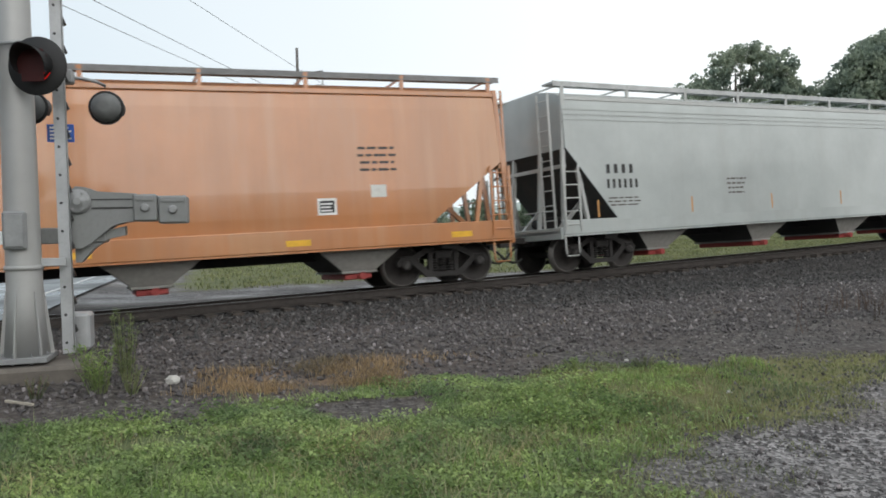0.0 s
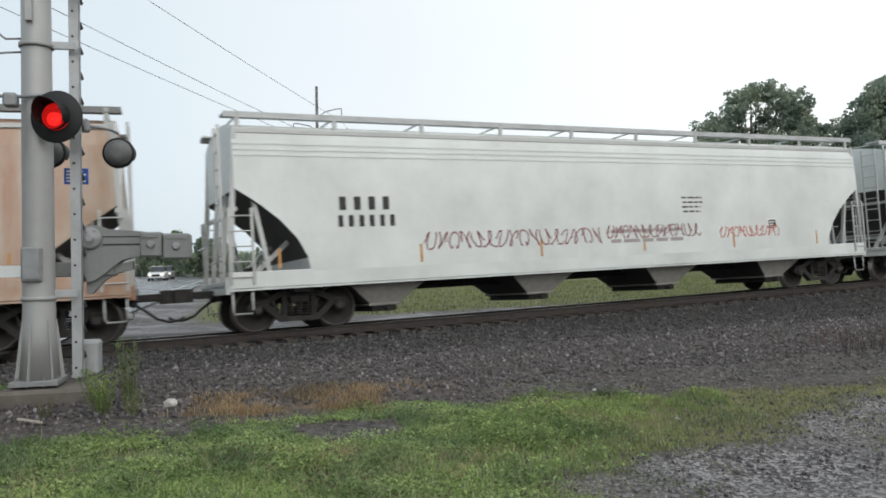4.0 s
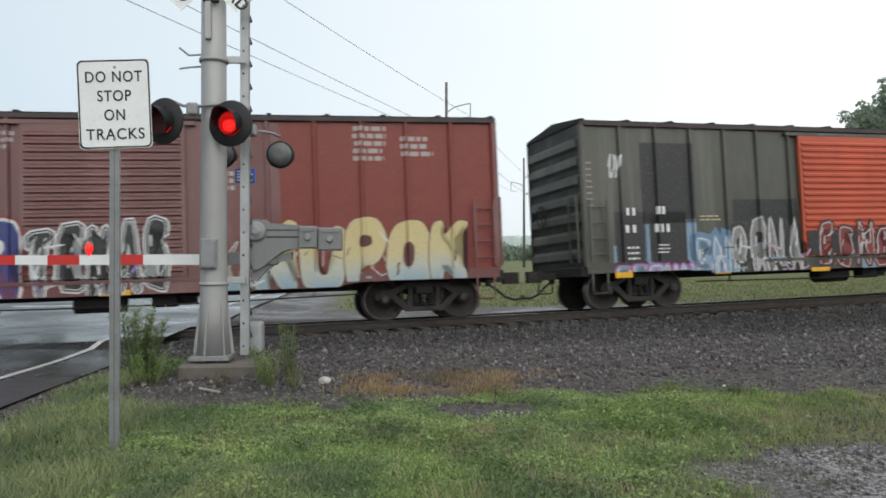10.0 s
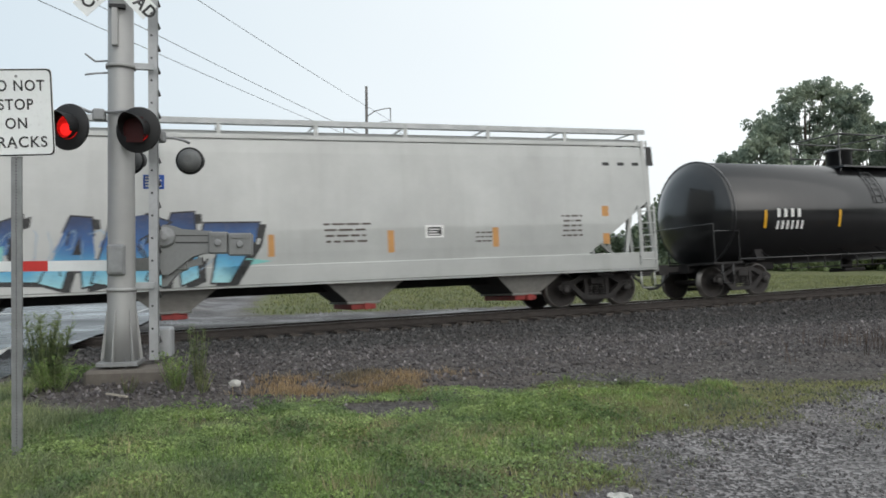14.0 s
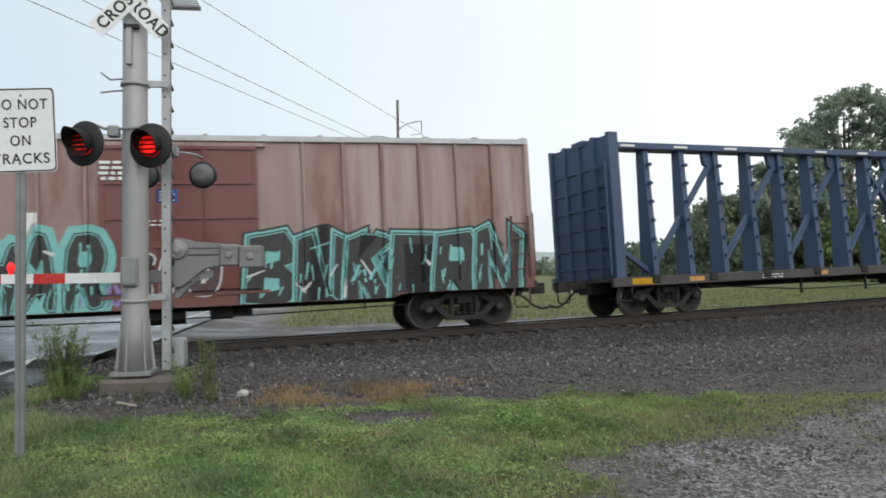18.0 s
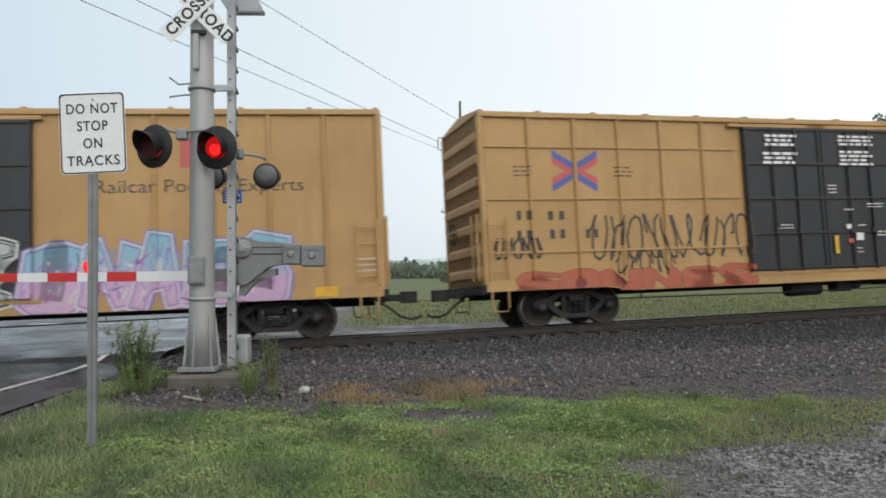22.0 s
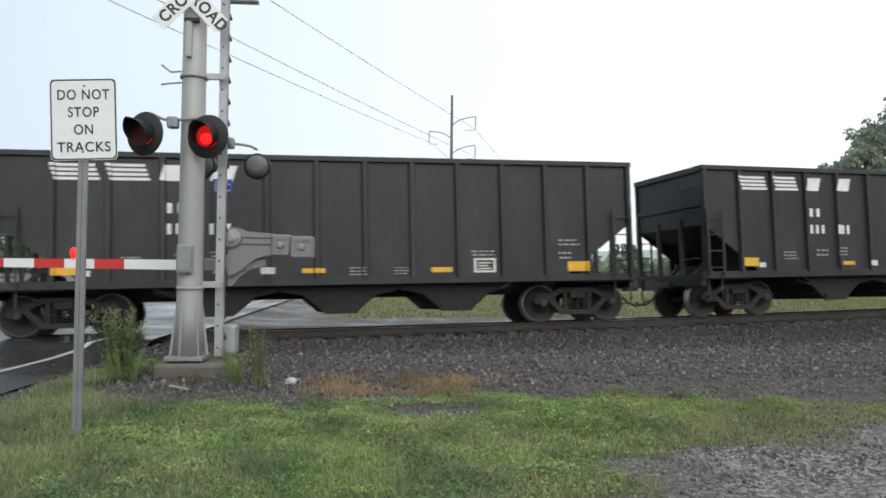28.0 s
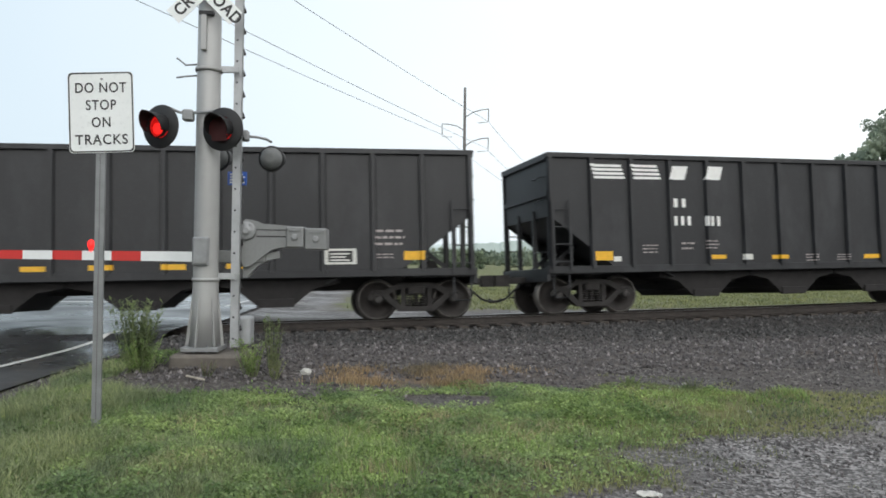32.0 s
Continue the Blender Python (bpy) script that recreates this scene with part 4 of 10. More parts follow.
    for k in range(7):
        x = -half + 1.0 + (2 * half - 2) * k / 6
        box(bm, x - 0.06, x + 0.06, -1.38, 1.38, 0.86, 1.02)
    part("underframe", bm, M_UNDER, car)
    bm = bmnew()
    rod(bm, (-0.9, -0.95, 0.62), (0.1, -0.95, 0.62), 0.19, 12)
    part("air_tank", bm, M_UNDER, car)
    bm = bmnew()
    box(bm, 0.6, 1.1, -1.1, -0.75, 0.50, 0.86, 0.02)
    rod(bm, (1.1, -0.9, 0.68), (1.5, -0.9, 0.68), 0.12, 10)
    part("brake_valve", bm, M_UNDER, car)
    bm = bmnew()
    tube(bm, [(-half + 3.2, -1.25, 0.60), (-1.5, -1.2, 0.55), (1.5, -1.2, 0.55), (half - 3.2, -1.25, 0.62)], 0.018, 6)
    for x in (-half + 4.2, half - 4.2):
        beam(bm, (x, -1.22, 0.56), (x, -1.22, 0.95), 0.03, 0.03)
    part("brake_rod", bm, M_UNDER, car)
    truck(car, -half + truck_in)
    truck(car, half - truck_in)
    draft_gear(car, half - 0.05)
    return car, half, W


# ---- tank car ----
def tank_car(name, label, a, b, shell, radius=1.42, zc=2.32, hoops=False, dome_x=0.0):
    car, half = car_thing(name, label, "tank car", a, b)
    ln = half - 0.30
    bm = bmnew()
    dish = [(0.0, 0.02), (0.02, 0.45), (0.09, 0.85), (0.20, 1.15), (0.33, 1.36), (0.42, radius - 0.08), (0.47, radius)]
    prof = [(-ln + p, r) for p, r in dish] + [(0, radius + 0.02)] + [(ln - p, r) for p, r in reversed(dish)]
    lathe(bm, prof, (0, 0, zc), (1, 0, zc), 40)
    part("tank", bm, shell, car)
    side_of(car, lambda x, z: -(math.sqrt(max(0.05, (radius + 0.032) ** 2 - (z - zc) ** 2)) + 0.004), (), [0.9 + 0.12 * j for j in range(26)])
    for x in (-ln + 0.5, ln - 0.5):
        bm = bmnew()
        lathe(bm, [(-0.03, radius + 0.015), (-0.03, radius + 0.035), (0.03, radius + 0.035), (0.03, radius + 0.015)], (x, 0, zc), (x + 1, 0, zc), 40)
        part("tank_band", bm, shell, car)
    bm = bmnew()
    lathe(bm, [(0, 0.40), (0.58, 0.40), (0.58, 0.46), (0.66, 0.46), (0.70, 0.38), (0.72, 0.1)], (dome_x, 0, zc + radius - 0.12), (dome_x, 0, 9), 20)
    part("dome", bm, shell, car)
    for sx in (-1, 1) if hoops else (0,):
        bm = bmnew()
        if hoops:
            for y in (-0.62, 0.62):
                tube(bm, [(sx * 0.95, y, zc + 1.35), (sx * 0.95, y, zc + 2.05), (sx * 1.05, y, zc + 2.24), (sx * 1.35, y, zc + 2.20), (sx * 1.75, y, zc + 2.0), (sx * 1.85, y, zc + 1.90)], 0.022, 6)
                rod(bm, (sx * 1.62, y, zc + 1.3), (sx * 1.62, y, zc + 2.07), 0.02, 6)
            tube(bm, [(sx * 1.05, -0.62, zc + 2.24), (sx * 1.05, 0.62, zc + 2.24)], 0.022, 6)
            tube(bm, [(sx * 1.85, -0.62, zc + 1.90), (sx * 1.85, 0.62, zc + 1.90)], 0.022, 6)
        else:
            for x in (-1.15, 1.15):
                for y in (-0.9, 0.9):
                    rod(bm, (x, y, zc + 1.05), (x, y, zc + 2.45), 0.026, 6)
            for y in (-0.9, 0.9):
                for z in (1.95, 2.45):
                    tube(bm, [(-1.15, y, zc + z), (1.15, y, zc + z)], 0.026, 6)
            for x in (-1.15, 1.15):
                tube(bm, [(x, -0.9, zc + 2.45), (x, 0.9, zc + 2.45)], 0.026, 6)
        part("top_railing", bm, shell, car).location.x = 0.4 * dome_x
    bm = bmnew()
    for y in (-0.85, 0.85):
        box(bm, -1.3 + 0.4 * dome_x, 1.3 + 0.4 * dome_x, y - 0.28, y + 0.28, zc + 1.36, zc + 1.41)
    part("top_walkway", bm, shell, car)
    lx = -0.35 - 0.4 * dome_x
    steps = [0.12 + 0.14 * k for k in range(9)]
    lad = bmnew()
    for e in (-0.22, 0.22):
        tube(lad, [(lx + e, -(radius + 0.07) * math.cos(g), zc + (radius + 0.07) * math.sin(g)) for g in steps], 0.018, 6)
    lad = part("shell_ladder", lad, shell, car)
    for g in steps:
        bm = bmnew()
        rod(bm, (lx - 0.22, -(radius + 0.07) * math.cos(g), zc + (radius + 0.07) * math.sin(g)), (lx + 0.22, -(radius + 0.07) * math.cos(g), zc + (radius + 0.07) * math.sin(g)), 0.014, 6)
        part("rung", bm, shell, lad)
    for sx in (-1, 1):
        bm = bmnew()
        x0, x1 = sorted((sx * (half - 3.4), sx * half))
        box(bm, x0, x1, -0.45, 0.45, 0.72, 1.0, 0.02)
        box(bm, *sorted((sx * (half - 1.1), sx * half)), -1.45, 1.45, 0.94, 1.0)
        prism(bm, [(-1.15, 1.0), (-1.0, 1.6), (-0.9, 1.32), (0.9, 1.32), (1.0, 1.6), (1.15, 1.0)], sx * (half - 2.1) - 0.15, sx * (half - 2.1) + 0.15, "x")
        part("stub_sill", bm, M_UNDER, car)
        bm = bmnew()
        for y in (-1.42, 1.42):
            rod(bm, (sx * (half - 0.08), y, 1.0), (sx * (half - 0.08), y, 2.05), 0.02, 6)
            rod(bm, (sx * (half - 1.0), y, 1.0), (sx * (half - 1.0), y, 1.85), 0.02, 6)
            tube(bm, [(sx * (half - 0.08), y, 1.85), (sx * (half - 1.0), y, 1.85)], 0.02, 6)
        tube(bm, [(sx * (half - 0.08), -1.42, 2.05), (sx * (half - 0.08), 1.42, 2.05)], 0.02, 6)
        part("end_railing", bm, shell, car)
        stirrup(car, shell, sx * (half - 0.5), -1.44)
        stirrup(car, shell, sx * (half - 0.5), 1.44)
    bm = bmnew()
    for y in (-1.38, 1.38):
        tube(bm, [(-half + 1.0, y, 1.06), (half - 1.0, y, 1.06)], 0.024, 6)
        for k in range(7):
            x = -half + 2.2 + (2 * half - 4.4) * k / 6
            beam(bm, (x, y, 1.06), (x, y * 0.7, 1.32), 0.03, 0.03)
    part("side_rail", bm, shell, car)
    bm = bmnew()
    rod(bm, (0, 0, 0.62), (0, 0, 1.0), 0.16, 12)
    box(bm, -0.5, 0.5, -0.3, 0.3, 0.52, 0.64, 0.02)
    part("bottom_outlet", bm, M_UNDER, car)
    bm = bmnew()
    tube(bm, [(-half + 3.0, -0.9, 0.72), (half - 3.0, -0.9, 0.72)], 0.02, 6)
    for k in range(11):
        x = -half + 3.6 + (2 * half - 7.2) * k / 10
        beam(bm, (x, -0.9, 0.66), (x, -0.9, 1.1), 0.03, 0.03)
    part("brake_rod", bm, M_UNDER, car)
    truck(car, -half + 1.42)
    truck(car, half - 1.42)
    draft_gear(car, half - 0.05)
    return car, half


# ---- centre-beam flat ----
def centrebeam(name, label, a, b, blue, deck):
    car, half = car_thing(name, label, "flatcar", a, b)
    top = 4.74
    bm = bmnew()
    box(bm, -half + 0.15, half - 0.15, -0.28, 0.28, top - 0.16, top + 0.02, 0.015)
    part("top_beam", bm, blue, car)
    for k in range(12):
        bm = bmnew()
        x = -half + 1.6 + (2 * half - 3.2) * k / 11
        box(bm, x - 0.24, x + 0.24, -0.30, 0.30, top - 0.11, top - 0.05)
        part("lift_slot", bm, M_WHITE, car, "pale slot cover in the top beam")
    side_of(car, lambda x, z: -1.492)
    xs = [-half + 1.04 + 1.2535 * k for k in range(18)]
    for x in xs:
        bm = bmnew()
        wide = 0.17
        loft(bm, [[(x - wide / 2, -0.30, 1.0), (x + wide / 2, -0.30, 1.0), (x + wide / 2, 0.30, 1.0), (x - wide / 2, 0.30, 1.0)],
                  [(x - wide / 2, -0.16, top - 0.15), (x + wide / 2, -0.16, top - 0.15), (x + wide / 2, 0.16, top - 0.15), (x - wide / 2, 0.16, top - 0.15)]])
        post = part("post", bm, blue, car)
        for j in range(6):
            bm = bmnew()
            z = 1.5 + j * 0.52
            box(bm, x - 0.035, x + 0.035, -0.36, -0.2, z, z + 0.09)
            part("tie_cleat", bm, blue, post)
    for k in (1, 3, 5, 7):
        for mirror in (False, True):
            p, q = (xs[k], xs[k + 2]) if not mirror else (xs[17 - k], xs[15 - k])
            bm = bmnew()
            beam(bm, (p, 0, 1.15), (q, 0, top - 0.35), 0.12, 0.15, (0, 1, 0))
            part("brace", bm, blue, car)
            bm = bmnew()
            s = -1 if q > p else 1
            prism(bm, [(q, top - 0.15), (q + s * 0.40, top - 0.15), (q + s * 0.34, top - 0.5), (q, top - 0.72)], -0.07, 0.07)
            part("gusset", bm, blue, car)
    for sx in (-1, 1):
        bm = bmnew()
        x = xs[1] if sx < 0 else xs[16]
        beam(bm, (sx * (half - 0.3), 0, 2.55), (x, 0, 1.15), 0.12, 0.15, (0, 1, 0))
        part("end_brace", bm, blue, car)
    for sx in (-1, 1):
        bm = bmnew()
        x = sx * (half - 0.28)
        box(bm, x - 0.08, x + 0.08, -1.38, 1.38, 1.0, top - 0.05)
        bulk = part("bulkhead", bm, blue, car)
        for y in (-1.40, -0.7, 0.0, 0.7, 1.40):
            bm = bmnew()
            box(bm, x - 0.15, x + 0.15, y - 0.07, y + 0.07, 1.0, top, 0.01)
            part("bulkhead_post", bm, blue, bulk)
        for k in range(6):
            z = 1.3 + k * 0.52
            bm = bmnew()
            box(bm, x - 0.12, x + 0.12, -1.38, 1.38, z, z + 0.07)
            part("bulkhead_rail", bm, blue, bulk)
        for sy in (-1, 1):
            stirrup(car, M_UNDER, sx * (half - 0.35), sy * 1.46)
            strip(car, "reflector", sx * (half - 0.95) - 0.4, 0.82, 0.7, 0.16, M_YELLOW, -1.50)
        ladder(car, blue, sx * (half - 0.05), -1.15, 1.1, 4.0, 0.42, 8, "y", "end_ladder")
    for sy in (-1, 1):
        bm = bmnew()
        box(bm, -half, half, sy * 1.44 - 0.05, sy * 1.44 + 0.05, 0.78, 1.02, 0.01)
        part("side_sill", bm, deck, car)
        for k in range(12):
            bm = bmnew()
            x = -half + 1.3 + (2 * half - 2.6) * k / 11
            box(bm, x - 0.13, x + 0.13, sy * 1.47 - 0.06, sy * 1.47 + 0.06, 0.84, 1.05, 0.015)
            part("strap_winch", bm, M_UNDER, car)
    bm = bmnew()
    for k in range(24):
        x = -half + 0.3 + (2 * half - 0.6) * k / 23
        loft(bm, [[(x - 0.1, -1.42, 0.96), (x + 0.1, -1.42, 0.96), (x + 0.1, 1.42, 0.96), (x - 0.1, 1.42, 0.96)], [(x - 0.1, -1.42, 1.03), (x + 0.1, -1.42, 1.03), (x + 0.1, 1.42, 1.03), (x - 0.1, 1.42, 1.03)]])
    box(bm, -half + 0.1, half - 0.1, -1.40, 1.40, 0.92, 0.97)
    part("deck", bm, deck, car)
    bm = bmnew()
    box(bm, -half + 0.1, half - 0.1, -0.28, 0.28, 0.62, 0.95)
    part("centre_sill", bm, M_UNDER, car)
    bm = bmnew()
    tube(bm, [(-half + 3.0, -1.35, 0.70), (-half + 6.5, -1.3, 0.46), (half - 6.5, -1.3, 0.46), (half - 3.0, -1.35, 0.72)], 0.02, 6)
    for k in range(5):
        x = -half + 6.5 + (2 * half - 13) * k / 4
        beam(bm, (x, -1.3, 0.34), (x, -1.3, 0.9), 0.05, 0.05)
    part("brake_rod", bm, M_UNDER, car)
    bm = bmnew()
    rod(bm, (-1.4, -0.95, 0.62), (-0.5, -0.95, 0.62), 0.18, 12)
    box(bm, -0.2, 0.35, -1.15, -0.7, 0.45, 0.85, 0.02)
    part("air_tank", bm, M_UNDER, car)
    truck(car, -half + 2.0)
    truck(car, half - 2.0)
    draft_gear(car, half - 0.05)
    return car, half


# ---- open coal hopper ----
def coal_hopper(name, label, a, b, black, H=3.84, posts=13, bays=3):
    car, half = car_thing(name, label, "open hopper car", a, b)
    W, th = 1.46, 0.05
    z0, cut_z, cut_x = 1.14, 2.35, 1.75
    for sy in (-1, 1):
        bm = bmnew()
        pts = [(-half + cut_x, z0), (-half + 0.12, cut_z), (-half + 0.12, H), (half - 0.12, H), (half - 0.12, cut_z), (half - cut_x, z0)]
        prism(bm, pts, sy * W - th / 2, sy * W + th / 2)
        part("side_sheet", bm, black, car)
        bm = bmnew()
        box(bm, -half + 0.05, half - 0.05, sy * (W + 0.02) - 0.08, sy * (W + 0.02) + 0.08, H - 0.10, H + 0.02, 0.012)
        part("top_chord", bm, black, car)
        bm = bmnew()
        box(bm, -half + 0.02, half - 0.02, sy * (W + 0.02) - 0.06, sy * (W + 0.02) + 0.06, 0.98, 1.16, 0.012)
        part("side_sill", bm, black, car)
    lines_x = []
    for k in range(posts + 1):
        x = -half + 0.14 + (2 * half - 0.28) * k / posts
        low = 1.1
        lines_x.append(x)
        for sy in (-1, 1):
            bm = bmnew()
            y = sy * (W + 0.02)
            prism(bm, [(x - 0.075, y), (x - 0.05, y + sy * 0.09), (x + 0.05, y + sy * 0.09), (x + 0.075, y)], low, H - 0.08, "z")
            part("side_post", bm, black, car)

    def face(x, z):
        q = min(abs(x - c) for c in lines_x)
        return -(W + 0.026) if q > 0.075 else -(W + 0.026 + 0.085 * min(1.0, (0.075 - q) / 0.025))
    side_of(car, face, [c + e for c in lines_x for e in (-0.075, -0.05, 0.05, 0.075)])
    for sx in (-1, 1):
        bm = bmnew()
        x = sx * (half - 0.12)
        loft(bm, [[(x, -W, H), (x - sx * 0.05, -W, H), (x - sx * 0.05, W, H), (x, W, H)], [(x, -W, cut_z), (x - sx * 0.05, -W, cut_z), (x - sx * 0.05, W, cut_z), (x, W, cut_z)],
                  [(sx * (half - 3.4), -W, 0.86), (sx * (half - 3.45), -W, 0.86), (sx * (half - 3.45), W, 0.86), (sx * (half - 3.4), W, 0.86)]])
        part("slope_sheet", bm, black, car)
        bm = bmnew()
        for y in (-W, -0.5, 0.5, W):
            beam(bm, (sx * (half - 0.12), y, 1.0), (sx * (half - 0.12), y, cut_z + 0.2), 0.10, 0.09)
        for y in (-0.5, 0.5):
            beam(bm, (sx * (half - 0.3), y, 1.0), (sx * (half - 1.2), y, 1.72), 0.08, 0.1)
        box(bm, *sorted((sx * (half - 0.1), sx * half)), -1.48, 1.48, 0.80, 1.12, 0.01)
        box(bm, *sorted((sx * (half - 1.5), sx * half)), -1.45, 1.45, 0.96, 1.0)
        beam(bm, (sx * (half - 0.10), -W, 2.9), (sx * (half - 0.10), W, 2.9), 0.08, 0.14)
        beam(bm, (sx * (half - 0.10), -W, H - 0.06), (sx * (half - 0.10), W, H - 0.06), 0.12, 0.14)
        part("end_frame", bm, black, car)
        for sy in (-1, 1):
            ladder(car, black, sx * (half - 0.36), sy * (W + 0.14), 1.05, 2.7, 0.44, 4)
            stirrup(car, black, sx * (half - 0.36), sy * (W + 0.05))
        for z in (1.5, 2.75, 3.3):
            bm = bmnew()
            tube(bm, [(sx * (half - 0.10), -1.3, z), (sx * (half - 0.0), -1.28, z), (sx * (half - 0.0), -0.75, z), (sx * (half - 0.10), -0.73, z)], 0.015, 6)
            part("grab_iron", bm, black, car)
        bm = bmnew()
        rod(bm, (sx * (half - 0.9), -0.55, 1.22), (sx * (half - 0.9), 0.55, 1.22), 0.15, 12)
        part("air_tank", bm, M_UNDER, car)
    span = 2 * (half - 3.1)
    for k in range(bays):
        x = -span / 2 + span * (k + 0.5) / bays
        w = span / bays
        bm = bmnew()
        prism(bm, [(x - w * 0.495, 1.10), (x + w * 0.495, 1.10), (x + w * 0.495, 0.86), (x + w * 0.30, 0.76), (x + w * 0.17, 0.46), (x + w * 0.14, 0.38), (x - w * 0.14, 0.38), (x - w * 0.17, 0.46), (x - w * 0.30, 0.76), (x - w * 0.495, 0.86)], -1.25, 1.25)
        ch = part("hopper_bay", bm, M_UNDER, car)
        bm = bmnew()
        box(bm, x - w * 0.14, x + w * 0.14, -1.30, -1.18, 0.35, 0.54, 0.015)
        rod(bm, (x - w * 0.20, -1.28, 0.56), (x - w * 0.20, 1.28, 0.56), 0.035, 8)
        part("bay_door", bm, M_UNDER, ch)
    bm = bmnew()
    box(bm, -half + 0.1, half - 0.1, -0.22, 0.22, 0.70, 1.02)
    part("centre_sill", bm, M_UNDER, car)
    truck(car, -half + 1.36)
    truck(car, half - 1.36)
    draft_gear(car, half - 0.05)
    return car, half, W

# ---- the ground: one sheet, with the masks of what grows or lies on it ----
LINE_X, LINE_Y, LINE_DX, LINE_DY = -7.30, 5.67, -0.309, 0.951  # the road's white edge line


def road_off(x, y):
    """Metres to the right of the road's edge line (positive away from the lanes)."""
    return (x - LINE_X) * LINE_DY - (y - LINE_Y) * LINE_DX


LOT = [(-1.6, -6.0), (-0.5, 1.5), (0.72, 4.2), (0.95, 5.1), (1.6, 5.9), (2.6, 6.6), (3.2, 7.3), (4.4, 8.6), (7.6, 9.6), (14.0, 13.0), (26.0, 22.0), (80.0, 60.0)]


def lot_depth(x, y):
    """Metres into the gravel lot (positive inside)."""
    best = 1e9
    for (ax, ay), (bx, by) in zip(LOT, LOT[1:]):
        dx, dy = bx - ax, by - ay
        k = min(1, max(0, ((x - ax) * dx + (y - ay) * dy) / (dx * dx + dy * dy)))
        px, py = ax + k * dx, ay + k * dy
        dist = math.hypot(x - px, y - py)
        side = dx * (y - ay) - dy * (x - ax)
        if dist < abs(best):
            best = -dist if side > 0 else dist
    return best


def smooth01(v, a, b):
    k = min(1.0, max(0.0, (v - a) / (b - a)))
    return k * k * (3 - 2 * k)


def ground_height(x, y, s=None, d=None, tz=None):
    if s is None:
        s, d, tz = track_place(x, y)
    far = math.hypot(x, y)
    base = -0.45 if d > 0 else -0.62
    base += 0.05 * noise.noise(Vector((x * 0.35, y * 0.35, 0.0))) + 0.015 * noise.noise(Vector((x * 1.7, y * 1.7, 3.0)))
    if d > 6.5 and far < 30:
        base += 0.034 * noise.noise(Vector((x * 1.25, y * 1.25, 11.0))) * smooth01(d, 6.5, 8.0)
    lot = lot_depth(x, y) if d > 0 and far < 40 else 0
    if lot > 0:
        base += -0.03 * smooth01(lot, 0, 1.5)
    if d > 0:
        base += 0.06 * smooth01(9.5 - d, 0, 3)
    if far > 60 and d < 0:
        base += 9.0 * smooth01(far, 330, 520) * (0.8 + 0.5 * noise.noise(Vector((x * 0.006, y * 0.006, 1.0))))
    bed = tz - 0.19
    ad = abs(d)
    rise = bed - base
    w = 0.9 + 1.9 * abs(rise)
    k = smooth01(ad, 1.75, 1.75 + w)
    z = bed + (base - bed) * k
    ro = road_off(x, y)
    if ro < 1.6:
        road_z = -0.53 + 0.05 * smooth01(ad, 2.0, 8.0)
        z = road_z - 0.05 + (z - road_z + 0.05) * smooth01(ro, 0.9, 1.6)
    return z


def axis_steps(lo, hi, fine, far, grow):
    out = [lo + fine * k for k in range(int((hi - lo) / fine) + 1)]
    step, v = fine, out[-1]
    while v < far:
        step *= grow
        v += step
        out.append(v)
    step, v = fine, lo
    while v > -far:
        step *= grow
        v -= step
        out.insert(0, v)
    return out


GX, GY = axis_steps(-13.0, 22.0, 0.28, 2500.0, 1.16), axis_steps(-1.0, 30.0, 0.28, 2500.0, 1.16)


TOP_X = [-9.0, -3.4, -2.5, -2.4, -1.86, -0.82, 0.19, 1.21, 1.86, 2.36, 2.9, 5.3, 9.0]
TOP_Y = [5.8, 6.26, 6.32, 7.2, 7.1, 8.3, 8.1, 8.8, 8.7, 8.3, 8.7, 9.5, 11.4]


def ground_masks(x, y, s, d):
    """Grass, ballast, pale gravel, dry weeds: each from 0 to 1."""
    wob = 0.55 * noise.noise(Vector((x * 0.8, y * 0.8, 7.0))) + 0.3 * noise.noise(Vector((x * 2.3, y * 2.3, 2.0)))
    ro = road_off(x, y)
    if d > 0:
        lot = smooth01(lot_depth(x, y) + wob * 1.1, -0.45, 0.6)
        pocket = 1 - smooth01(math.hypot((x + 1.1) / 0.62, (y - 6.85) / 0.42) + wob, 0.7, 1.15)
        top = float(np.interp(x, TOP_X, TOP_Y))
        grass = (1 - smooth01(y - top + wob * 0.9, -0.35, 0.45)) * (1 - lot) * (1 - pocket) * smooth01(ro + wob * 0.7, 1.2, 2.0)
        if x < -4.6:
            grass = max(grass, 0.9 * smooth01(ro + wob * 0.6, 1.3, 2.0) * smooth01(d, 5.0, 6.0) * smooth01(-5.3 - x, 0, 0.5))
        ball = (1 - grass) * (1 - lot)
        u, v = (x + 1.95) * 0.94 + (y - 8.25) * 0.34, (y - 8.25) * 0.94 - (x + 1.95) * 0.34
        dry = (1 - smooth01(math.hypot(u / 1.5, v / 0.85) + wob, 0.6, 1.2)) * (1 - lot)
        dry = max(dry, 0.4 * smooth01(wob, 0.05, 0.4) * (1 - smooth01(abs(d - 6.6), 0.5, 1.6)) * smooth01(x, -1, 1))
        return grass, ball, lot, dry
    grass = smooth01(-d + wob * 2, 6.5, 9.0) * smooth01(ro + wob, 2.4, 4.2)
    return grass, (1 - grass) * (1 - smooth01(-d, 3.0, 5.0)), (1 - grass) * smooth01(-d, 3.0, 5.0), 0.18 * grass


